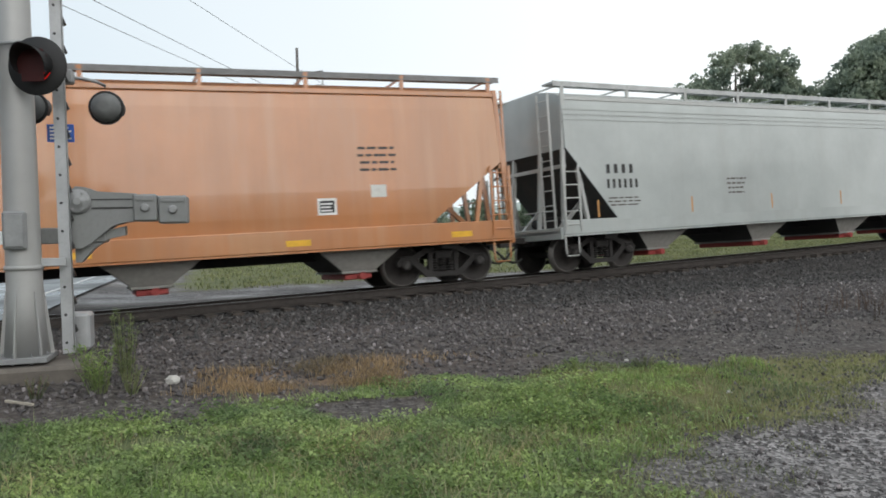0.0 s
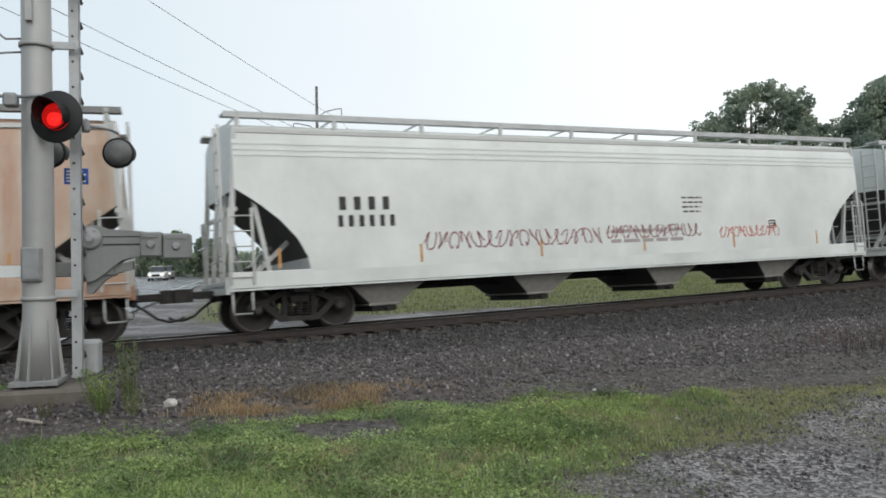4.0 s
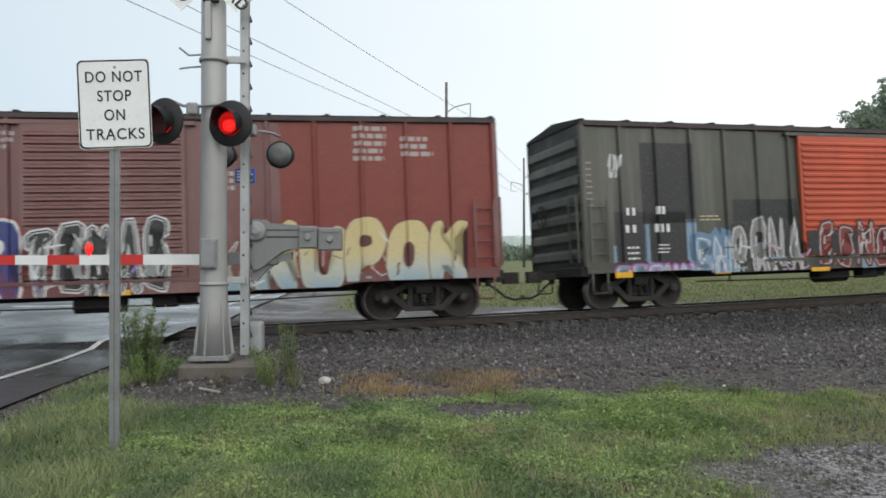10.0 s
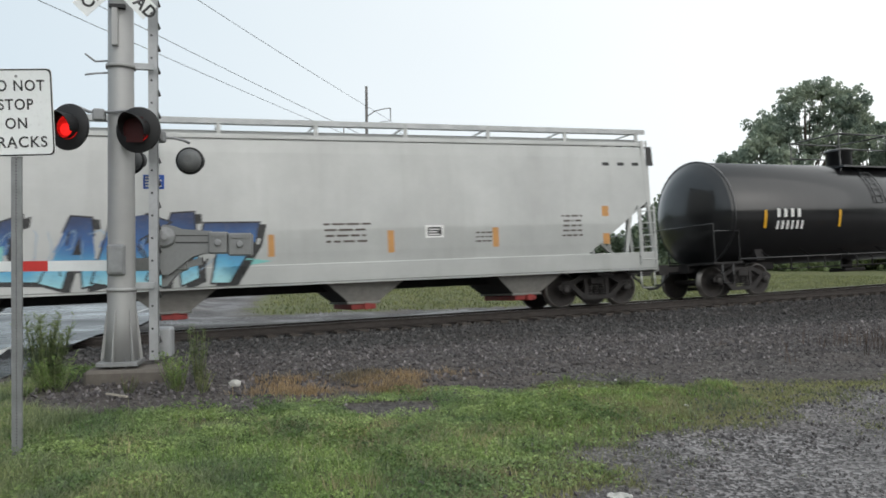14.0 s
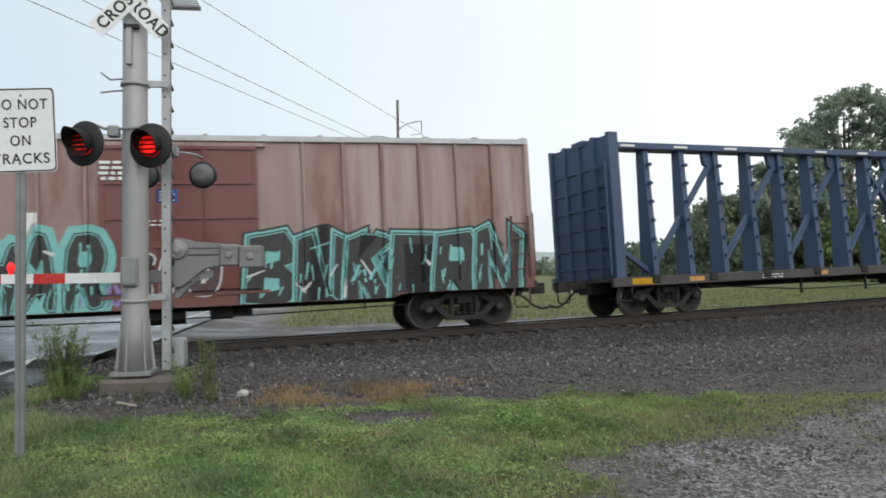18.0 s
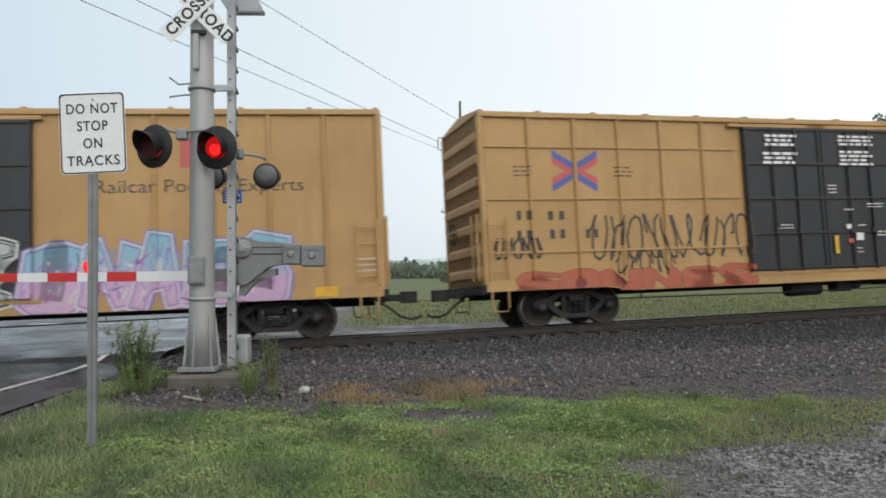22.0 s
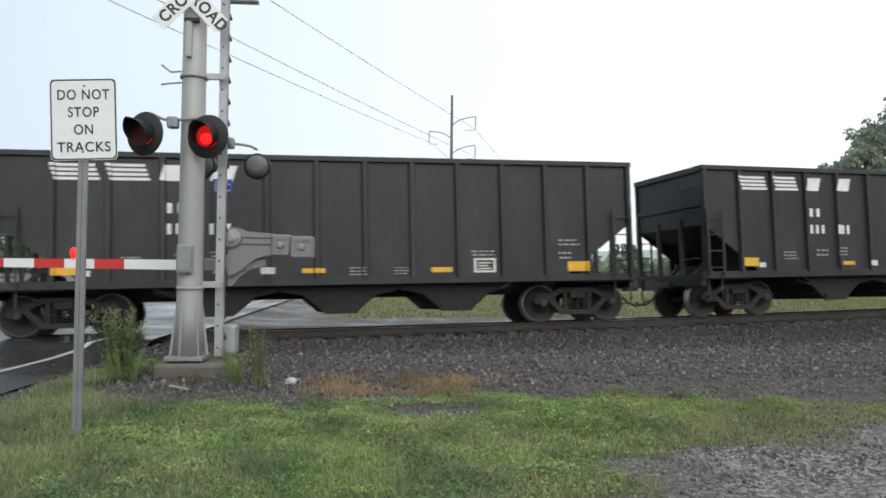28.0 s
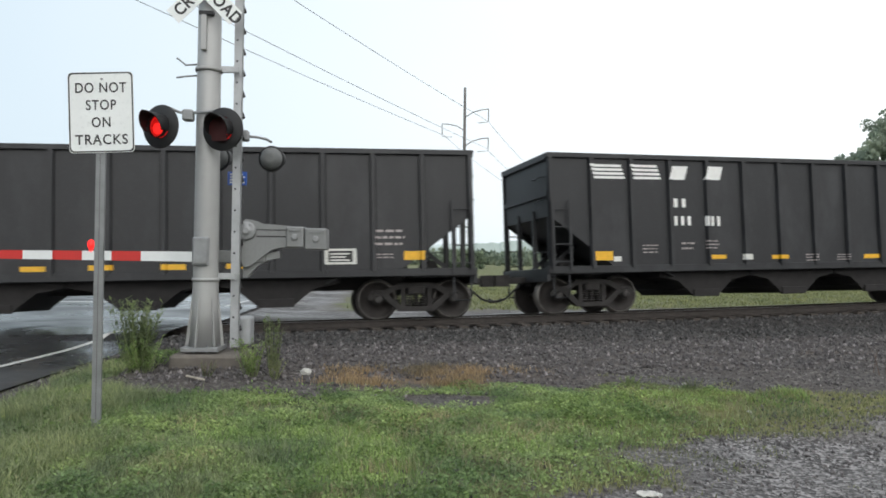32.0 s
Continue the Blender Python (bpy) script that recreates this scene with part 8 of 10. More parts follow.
patch(11, "reflector", 5.02, 2.12, 0.19, 0.64, M_YELLOW)
patch(11, "placard", 1.62, 2.13, 0.62, 0.31, M_YELLOW)
lines(11, -2.16, 1.62, 0.62, 0.30, 3, M_WHITE, 61)
lines(11, 0.28, 1.55, 0.68, 0.32, 3, M_WHITE, 62)
lines(11, 2.69, 1.75, 0.78, 0.33, 3, M_WHITE, 63)
lines(11, 4.30, 2.15, 0.83, 0.35, 3, M_WHITE, 64)
patch(11, "paint_patch", -0.43, 1.13, 0.39, 0.28, M_PALEPATCH)
# chalky red boxcar
lines(12, -1.50, 3.49, 0.82, 0.45, 4, M_WHITE, 65, fill=0.55)
patch(12, "paint_patch", -3.00, 2.34, 0.34, 0.51, M_WHITE, "bare white placard")
lines(12, -0.72, 2.52, 0.54, 0.17, 2, M_WHITE, 66)
scribble(12, -7.59, 2.97, 1.18, 1.03, SP_BLACK, 67, 6, 0.022, "black scrawled tag")
patch(12, "paint_patch", -7.69, 2.12, 0.73, 0.99, P_TAN)
patch(12, "paint_patch", -5.91, 2.36, 0.47, 0.56, P_TAN)
scribble(12, -7.31, 1.64, 0.57, 0.36, SP_SKY, 68, 3, 0.02)
graffiti(12, "IEMAR", -5.45, 0.80, 3.95, 1.44, (SP_CHARCOAL, SP_TEAL, SP_TEAL, SP_TEAL), 69, edge=0.075, halo=True, cuts=8, overlap=1.0, lean=0.16, soft=1, drop=0.08, label='teal and charcoal letters sprayed on the side')
graffiti(12, "BUKERN", 1.35, 0.65, 6.30, 1.58, (SP_CHARCOAL, SP_TEAL, SP_TEAL, SP_CHARCOAL), 70, edge=0.05, halo=True, cuts=8, overlap=1.05, lean=0.12, soft=0, drop=0.08, label='teal and charcoal letters sprayed on the side')
graffiti(12, "CID", -1.10, 1.06, 1.95, 0.86, (M_DUSK, M_DUSK, SP_WHITE, SP_WHITE), 71, edge=0.040, cuts=0, halo=False, soft=2, inset=False, lean=0.15, label='white outlined tag on the door')
scribble(12, -6.16, 0.73, 0.72, 0.64, SP_WHITE, 72, 4, 0.03)
scribble(12, -2.2, 0.86, 1.10, 0.45, SP_LILAC, 73, 5, 0.03)
patch(12, "paint_patch", -8.09, 1.07, 0.15, 0.47, M_ORANGETAB)
lines(12, -7.53, 1.05, 0.28, 0.36, 3, M_FADED, 74)
lines(12, -6.56, 1.14, 0.29, 0.24, 3, M_FADED, 75)
shards(12, -5.44, 0.69, 3.84, 1.60, (SP_TEAL, SP_CHARCOAL, SP_TEAL, SP_WHITE), 40, 75, 0.32)
shards(12, 1.41, 0.65, 6.18, 1.63, (SP_TEAL, SP_CHARCOAL, SP_TEAL, SP_WHITE), 44, 75, 0.30)
# centre-beam flat
patch(13, "paint_patch", -9.32, 0.84, 0.5, 0.12, M_ORANGETAB)
patch(13, "paint_patch", -4.82, 0.84, 0.5, 0.12, M_ORANGETAB)
patch(13, "paint_patch", -0.32, 0.84, 0.5, 0.12, M_ORANGETAB)
patch(13, "paint_patch", 4.18, 0.84, 0.5, 0.12, M_ORANGETAB)
patch(13, "paint_patch", 8.68, 0.84, 0.5, 0.12, M_ORANGETAB)
patch(13, "paint_patch", 6.68, 0.86, 0.4, 0.14, M_WHITE)
lines(13, -6.82, 0.83, 0.9, 0.14, 2, M_WHITE, 50)
# yellow boxcars
decal(TRAIN[14][0], "emblem", [([(-7.9, 4.56), (-7.21, 4.15), (-7.21, 3.91), (-7.9, 4.32)], 0.001, 0), ([(-7.9, 4.33), (-7.21, 3.97), (-7.21, 3.72), (-7.9, 4.09)], 0.0, 1), ([(-7.91, 3.4), (-7.21, 3.81), (-7.22, 3.56), (-7.91, 3.16)], 0.001, 0), ([(-7.91, 3.62), (-7.21, 3.99), (-7.21, 3.75), (-7.91, 3.38)], 0.0005, 1), ([(-6.33, 4.58), (-7.05, 4.15), (-7.05, 3.91), (-6.33, 4.33)], 0.001, 0), ([(-6.33, 4.35), (-7.05, 3.97), (-7.06, 3.72), (-6.34, 4.1)], 0.0, 1), ([(-6.35, 3.39), (-7.06, 3.81), (-7.06, 3.56), (-6.36, 3.14)], 0.001, 0), ([(-6.35, 3.62), (-7.05, 3.99), (-7.06, 3.75), (-6.35, 3.37)], 0.0005, 1)], [M_XBLUE, M_XRED], "blue and red crossed stripes")
decal(TRAIN[15][0], "emblem", [([(-7.73, 4.22), (-7.2, 3.92), (-7.21, 3.75), (-7.73, 4.05)], 0.001, 0), ([(-7.73, 4.06), (-7.21, 3.79), (-7.22, 3.61), (-7.74, 3.88)], 0.0, 1), ([(-7.76, 3.37), (-7.21, 3.67), (-7.22, 3.5), (-7.76, 3.2)], 0.001, 0), ([(-7.75, 3.54), (-7.21, 3.81), (-7.21, 3.63), (-7.76, 3.36)], 0.0005, 1), ([(-6.53, 4.23), (-7.08, 3.92), (-7.09, 3.75), (-6.54, 4.05)], 0.001, 0), ([(-6.53, 4.06), (-7.09, 3.79), (-7.1, 3.61), (-6.54, 3.88)], 0.0, 1), ([(-6.56, 3.37), (-7.09, 3.67), (-7.1, 3.5), (-6.57, 3.19)], 0.001, 0), ([(-6.56, 3.54), (-7.09, 3.81), (-7.1, 3.63), (-6.56, 3.36)], 0.0005, 1)], [M_XBLUE, M_XRED], "blue and red crossed stripes")
lines(14, -8.68, 3.76, 0.54, 0.30, 3, M_FADEBLACK, 76, fill=0.35)
lines(14, -6.14, 3.69, 0.65, 0.30, 3, M_FADEBLACK, 77, fill=0.35)
bars(14, -8.77, 2.57, 0.52, 0.19, (2,), M_FADEBLACK)
bars(14, -7.91, 2.55, 0.55, 0.20, (2,), M_FADEBLACK)
bars(14, -8.69, 2.12, 0.41, 0.20, (2,), M_FADEBLACK)
bars(14, -7.74, 2.09, 0.31, 0.20, (2,), M_FADEBLACK)
bars(14, -6.81, 2.12, 0.44, 0.20, (2,), M_FADEBLACK)
lines(14, -2.03, 3.90, 1.05, 0.39, 3, M_WHITE, 78, fill=0.6)
lines(14, 0.37, 3.91, 1.22, 0.39, 3, M_WHITE, 79, fill=0.6)
lines(14, -0.18, 2.73, 0.49, 0.50, 4, M_WHITE, 80)
lines(14, 1.19, 2.59, 0.56, 0.24, 2, M_WHITE, 81)
scribble(14, -9.16, 0.91, 0.87, 0.49, SP_LILAC, 82, 5, 0.05)
patch(14, "reflector", -8.76, 0.90, 0.65, 0.22, M_YELLOW)
scribble(14, -8.16, 1.66, 4.94, 0.70, SP_LILAC, 83, 9, 0.07)
graffiti(14, "KARER", -8.30, 0.80, 5.40, 1.50, (SP_BLACK, SP_CHARCOAL, SP_WHITE, SP_WHITE), 84, edge=0.035, cuts=2, lean=0.22, overlap=0.98, soft=0, drop=0.14, halo=False, label='black letters with white shadow sprayed on the side')
scribble(14, -3.39, 0.61, 1.22, 1.21, SP_LILAC, 85, 5, 0.07)
graffiti(14, "NOSE", -2.75, 0.92, 4.75, 1.36, (SP_SILVER, SP_BLACK, SP_BLACK, SP_WHITE), 86, edge=0.040, cuts=12, lean=0.14, overlap=1.0, soft=1, drop=0.06, label='silver letters sprayed over the black doors')
graffiti(14, "UNAES", 2.13, 0.86, 5.35, 1.34, (SP_CANDY, SP_LILAC, SP_WHITE, SP_LILAC), 87, edge=0.032, cuts=9, lean=0.12, overlap=1.05, soft=0, drop=0.06, label='pink, lilac and blue letters sprayed on the side')
scribble(14, 2.41, 1.29, 4.74, 0.84, SP_SKY, 88, 6, 0.022)
bars(14, 4.68, 3.83, 1.99, 0.63, (3,), M_XRED, None, "faded_logo")
wording(14, 3.60, 3.20, 4.36, 0.37, "Railcar Pooling Experts", M_FADEBLACK)
shards(14, -8.22, 0.79, 5.12, 1.44, (SP_WHITE, SP_BLACK, SP_LILAC), 18, 88, 0.3)
shards(14, -2.59, 0.98, 4.38, 1.28, (SP_BLACK, SP_WHITE, SP_CHARCOAL), 44, 88, 0.22)
shards(14, 2.13, 0.88, 5.20, 1.26, (SP_WHITE, SP_SKY, SP_LILAC, SP_MAGENTA), 40, 88, 0.22)
patch(14, "reflector", 8.14, 0.93, 0.49, 0.21, M_YELLOW)
lines(14, 9.07, 1.45, 0.50, 0.38, 3, M_PALEPATCH, 89)
lines(15, -8.75, 3.58, 0.54, 0.31, 3, M_FADEBLACK, 90, fill=0.35)
lines(15, -6.12, 3.57, 0.58, 0.31, 3, M_FADEBLACK, 91, fill=0.35)
bars(15, -8.71, 2.54, 0.49, 0.22, (2,), M_FADEBLACK)
bars(15, -7.91, 2.53, 0.57, 0.21, (2,), M_FADEBLACK)
bars(15, -8.72, 2.08, 0.48, 0.21, (2,), M_FADEBLACK)
bars(15, -7.88, 2.08, 0.52, 0.22, (2,), M_FADEBLACK)
bars(15, -6.95, 2.08, 0.44, 0.21, (2,), M_FADEBLACK)
scribble(15, -9.35, 1.61, 1.24, 0.52, SP_BLACK, 92, 5, 0.025)
scribble(15, -6.95, 1.49, 4.67, 1.19, M_FADEBLACK, 93, 9, 0.03, "long black scrawled tag")
scribble(15, -6.24, 1.16, 1.67, 0.62, SP_BLACK, 94, 5, 0.02)
graffiti(15, "SOUNES", -8.89, 0.72, 6.62, 0.55, (SP_REDDULL, SP_REDDULL, SP_MAROON, SP_REDDULL), 95, edge=0.012, cuts=2, halo=False, overlap=1.0, label="red wash along the side's foot")
lines(15, -1.79, 4.36, 1.05, 0.35, 3, M_WHITE, 96, fill=0.6)
lines(15, -1.87, 3.89, 1.13, 0.35, 3, M_WHITE, 97, fill=0.6)
lines(15, 0.55, 4.40, 1.22, 0.31, 3, M_WHITE, 98, fill=0.6)
lines(15, 0.55, 3.86, 1.21, 0.44, 4, M_WHITE, 99, fill=0.6)
lines(15, 0.11, 3.11, 0.31, 0.28, 3, M_WHITE, 100)
lines(15, 1.33, 2.72, 0.68, 0.16, 2, M_WHITE, 101)
lines(15, 0.58, 2.65, 0.38, 0.10, 1, M_WHITE, 102)
lines(15, -1.50, 2.19, 0.47, 0.16, 2, M_WHITE, 103)
patch(15, "reflector", 0.21, 1.50, 0.12, 0.48, M_YELLOW)
patch(15, "paint_patch", 0.63, 2.15, 0.15, 0.12, M_WHITE)
patch(15, "paint_patch", 0.66, 1.77, 0.17, 0.12, SP_REDWASH)
patch(15, "paint_patch", 0.92, 1.84, 0.24, 0.20, M_WHITE)
lines(15, 0.92, 1.51, 0.19, 0.20, 2, M_WHITE, 104)
lines(15, 1.87, 1.46, 0.36, 0.20, 3, M_WHITE, 105)
lines(15, 1.01, 2.22, 0.25, 0.12, 1, M_WHITE, 106)
lines(15, 1.62, 1.95, 0.62, 0.18, 2, M_WHITE, 107)
graffiti(15, "EASN", 2.58, 0.98, 2.03, 0.94, (SP_PINK, SP_LILAC, SP_MAGENTA, SP_PINK), 108, edge=0.03, cuts=6, halo=False, overlap=0.8, label='magenta and lilac letters sprayed on the side')
scribble(15, 2.59, 1.51, 3.46, 0.60, SP_MAGENTA, 109, 9, 0.035)
scribble(15, 2.92, 1.77, 3.07, 0.47, SP_LILAC, 110, 8, 0.022)
scribble(15, 4.55, 1.09, 1.42, 0.80, SP_MAGENTA, 111, 4, 0.03)
scribble(15, 6.12, 1.05, 0.51, 0.68, M_FADEBLACK, 112, 2, 0.018)
bars(15, 5.03, 3.69, 1.69, 0.52, (3,), M_XRED, None, "faded_logo")
wording(15, 3.55, 3.19, 4.85, 0.30, "RAILCAR POOLING EXPERTS", M_FADEBLACK)
framed(15, 7.13, 1.24, 0.64, 0.41, M_WHITE, M_INK)
lines(15, 7.23, 1.13, 0.41, 0.10, 1, M_WHITE, 113)
lines(15, 6.17, 1.73, 0.50, 0.69, 4, M_FADEBLACK, 114, fill=0.3)
lines(15, 7.19, 2.06, 0.54, 0.35, 3, M_FADEBLACK, 115, fill=0.35)
patch(15, "reflector", 8.51, 1.13, 0.19, 0.48, M_YELLOW)
patch(15, "reflector", 8.14, 0.88, 0.52, 0.23, M_YELLOW)
# coal hoppers


def coal_marks(k, style):
    h = TRAIN[k][2] / 2
    car = TRAIN[k][0]
    if style == "split":
        for x, z, w, v in ((-h + 1.16, 3.26, 0.87, 0.38), (-h + 2.24, 3.26, 0.78, 0.39)):
            for j in range(4):
                patch(k, "stripe", x + 0.03 * j, z + v * (3 - j) / 4, w, v * 0.16, M_WHITE)
        for x, z, w, v in ((-h + 3.30, 3.26, 0.58, 0.34), (-h + 4.32, 3.27, 0.58, 0.34)):
            decal(car, "logo_block", [([(x, z), (x + 0.82 * w, z), (x + w, z + v), (x + 0.18 * w, z + v)], 0, 0)], [M_WHITE])
        bars(k, -h + 3.45, 2.57, 0.45, 0.22, (2,), M_WHITE)
        bars(k, -h + 3.45, 2.12, 0.56, 0.23, (3,), M_WHITE)
        bars(k, -h + 4.32, 2.11, 0.53, 0.24, (3,), M_WHITE)
        lines(k, -h + 3.60, 1.53, 0.43, 0.25, 2, M_FADED, k)
        lines(k, -h + 4.31, 1.54, 0.42, 0.26, 3, M_FADED, k + 50)
        lines(k, -h + 2.53, 1.45, 0.46, 0.25, 3, M_FADED, k + 60)
        yellow = ((-h + 1.22, 1.28, 0.51, 0.22), (-h + 4.41, 1.28, 0.48, 0.10), (-h + 6.26, 1.26, 0.51, 0.10), (-h + 9.17, 1.24, 0.49, 0.11), (-h + 12.50, 1.22, 0.52, 0.23))
        patch(k, "reflector", -h + 5.38, 1.25, 0.30, 0.14, M_PALEPATCH)
        patch(k, "reflector", -h + 1.75, 1.25, 0.20, 0.12, M_PALEPATCH)
        framed(k, -h + 10.18, 1.22, 0.53, 0.33, M_PALEPATCH, M_INK)
        lines(k, -h + 10.12, 1.61, 0.67, 0.17, 2, M_FADED, k + 9)
        lines(k, -h + 7.29, 1.20, 0.44, 0.22, 3, M_FADED, k + 10)
        lines(k, -h + 8.29, 1.21, 0.39, 0.19, 3, M_FADED, k + 11)
        lines(k, -h + 12.29, 1.84, 0.55, 0.20, 2, M_FADED, k + 12)
        lines(k, -h + 12.28, 1.52, 0.37, 0.23, 2, M_FADED, k + 13)
    else:
        ink = M_WHITE if style == "wide" else M_GHOST
        x, z, w, v = -h + 0.40, 2.70, 1.41, 0.63
        for j in range(5):
            patch(k, "stripe", x, z + v * (4 - j) / 4.6, w - 0.05 * j, v * 0.12, ink)
        for x, z, w, v in ((-h + 1.91, 2.70, 0.68, 0.63), (-h + 2.61, 2.69, 0.70, 0.65)):
            decal(car, "logo_block", [([(x - 0.04 * w, z), (x + 0.82 * w, z), (x + w, z + v), (x + 0.14 * w, z + v)], 0, 0)], [ink])
        bars(k, -h + 1.85, 2.17, 0.42, 0.22, (2,), M_WHITE)
        bars(k, -h + 1.85, 1.69, 0.53, 0.25, (3,), M_WHITE)
        bars(k, -h + 2.86, 1.66, 0.70, 0.29, (3,), M_WHITE)
        lines(k, -h + 2.86, 1.28, 0.67, 0.26, 2, M_FADED, k)
        yellow = ((-h + 2.01, 1.28, 0.48, 0.20), (-h + 5.15, 1.20, 0.48, 0.11), (-h + 6.46, 1.21, 0.48, 0.11), (-h + 7.91, 1.20, 0.50, 0.12), (-h + 9.24, 1.21, 0.53, 0.11), (-h + 13.11, 1.35, 0.46, 0.20))
        framed(k, -h + 11.33, 1.27, 0.71, 0.35, M_PALEPATCH, M_INK)
        lines(k, -h + 12.43, 1.69, 0.70, 0.44, 3, M_FADED, k + 12)
        lines(k, -h + 12.45, 1.40, 0.45, 0.14, 2, M_FADED, k + 13)
    for q in yellow:
        patch(k, "reflector", *q, M_YELLOW)


for k, style in zip(range(16, 25), ("split", "split", "wide", "split", "split", "wide", "faded", "split", "split")):
    coal_marks(k, style)


# ---- growth and the distance ----
def leaf_mat(name, lo, hi, rough=0.6, patches=1.4):
    m, n, l, bs = nodes_of(name)
    g = n.new("ShaderNodeNewGeometry")
    c = ramp(n, l, g.outputs["Random Per Island"], [(0.0, lo), (0.7, hi), (1.0, scaled(hi, 1.35))])
    t = n.new("ShaderNodeTexNoise")
    t.inputs["Scale"].default_value, t.inputs["Detail"].default_value = patches, 3.0
    l.new(g.outputs["Position"], t.inputs["Vector"])
    c = blend(n, l, 1.0, c, ramp(n, l, t.outputs["Fac"], [(0.35, (0.70, 0.76, 0.74)), (0.65, (1.40, 1.32, 1.15))]), "MULTIPLY")
    l.new(c, bs.inputs["Base Color"])
    bs.inputs["Roughness"].default_value = rough
    tr, mx = n.new("ShaderNodeBsdfTranslucent"), n.new("ShaderNodeMixShader")
    mx.inputs[0].default_value = 0.5
    l.new(c, tr.inputs["Color"])
    l.new(bs.outputs[0], mx.inputs[1])
    l.new(tr.outputs[0], mx.inputs[2])
    l.new(mx.outputs[0], n["Material Output"].inputs["Surface"])
    return m


# oak and hedge greens are lightened and greyed to carry the rain haze
M_LEAF = leaf_mat("hazed_oak_leaves", (0.205, 0.255, 0.225), (0.265, 0.315, 0.270), 0.85, 0.3)
M_LEAF2 = leaf_mat("bright_leaves", (0.105, 0.145, 0.075), (0.185, 0.235, 0.115), 0.7, 0.5)
M_DEEP = leaf_mat("hazed_hedge_leaves", (0.125, 0.165, 0.125), (0.185, 0.23, 0.170), 0.8, 0.3)
M_FARLEAF = leaf_mat("far_leaves", (0.13, 0.165, 0.135), (0.21, 0.25, 0.20), 0.7, 0.1)
M_BARK = plain("bark", (0.075, 0.060, 0.048), 0.9, 0, 0.3, 3.0, 0.5)


def leaves(rng, blobs, per, size):
    """Leaf clumps: small bent cards thrown through blobs of (x, y, z, radius, flatness)."""
    co, fs = [], []
    for bx, by, bz, br, fl in blobs:
        for _ in range(max(8, int(per * br * br))):
            while True:
                v = Vector((rng.uniform(-1, 1), rng.uniform(-1, 1), rng.uniform(-1, 1)))
                if 0.15 < v.length < 1:
                    break
            v = v * (0.55 + 0.5 * v.length)
            p = Vector((bx + v.x * br, by + v.y * br, bz + v.z * br * fl))
            q = Euler((rng.uniform(0, 6.3), rng.uniform(0, 6.3), rng.uniform(0, 6.3))).to_matrix()
            s = size * rng.uniform(0.5, 1.3)
            i = len(co)
            for c in ((-s, -0.5 * s, 0), (s * 0.2, -0.7 * s, 0.15 * s), (s, 0.1 * s, 0), (0.1 * s, 0.7 * s, -0.15 * s), (-0.7 * s, 0.5 * s, 0.1 * s)):
                co.append(p + q @ Vector(c))
            fs.append((i, i + 1, i + 2, i + 3, i + 4))
    return co, fs


def tree(name, label, seed, x, y, height, width, trunk_h, material, per=26, size=0.34, blobs=34, cone=0.0, lean=0.0, open_at=None, full=1.0, lobes=()):
    rng = random.Random(seed)
    t = thing(name, label, "tree")
    z0 = ground_height(x, y) - 0.1
    t.location = (x, y, z0)
    bm = bmnew()
    r0 = 0.022 * height
    rings = []
    for k in range(7):
        h = height * 0.8 * k / 6
        r = r0 * (1.35 if k == 0 else 1 - 0.14 * k)
        ox = 0.02 * height * math.sin(k * 1.1 + seed)
        rings.append([(ox + r * math.cos(a * math.tau / 9), r * math.sin(a * math.tau / 9), h) for a in range(9)])
    loft(bm, rings, True, True)
    part("trunk", bm, M_BARK, t)
    places = []
    for k in range(blobs):
        a = rng.uniform(0, math.tau)
        h = trunk_h + (height - trunk_h) * rng.uniform(0.02, 0.97) ** 0.9
        u = (h - trunk_h) / (height - trunk_h)
        env = (math.sin(math.pi * min(1, 0.18 + 0.80 * u)) ** 0.7) * (1 - cone * u)
        rr = width / 2 * env * math.sqrt(rng.uniform(0.08, 1.0))
        br = width * full * rng.uniform(0.075, 0.14) * (1 - 0.25 * u)
        p = (rr * math.cos(a) + lean * u, rr * math.sin(a), h - br * 0.5)
        if open_at and math.hypot(p[0] - open_at[0], p[2] - open_at[1]) < open_at[2] + br * 0.8:
            continue
        places.append((*p, br, rng.uniform(0.6, 0.85)))
        if k % 7 == 0:
            bm = bmnew()
            rod(bm, (0, 0, max(1.0, h * 0.62)), p, 0.006 * height, 5, 0.002 * height)
            part("limb", bm, M_BARK, t)
    for dx, h, r in lobes:
        for k in range(int(16 + 6.0 * r * r)):
            v = Vector((min(1.0, max(-1.0, rng.gauss(0, 0.5))), rng.gauss(0, 0.9), min(0.62, max(-0.8, rng.gauss(0, 0.45))))) * r
            places.append((dx + v.x, v.y, h + v.z, r * rng.uniform(0.20, 0.44), rng.uniform(0.8, 1.0)))
        bm = bmnew()
        rod(bm, (0.2 * dx, 0, 0.62 * h), (dx, 0, h), 0.005 * height, 5, 0.001 * height)
        part("limb", bm, M_BARK, t)
    co, fs = leaves(rng, places, per, size)
    me = bpy.data.meshes.new("crown")
    me.from_pydata(co, [], fs)
    me.materials.append(material)
    part("crown", me, None, t)
    return t


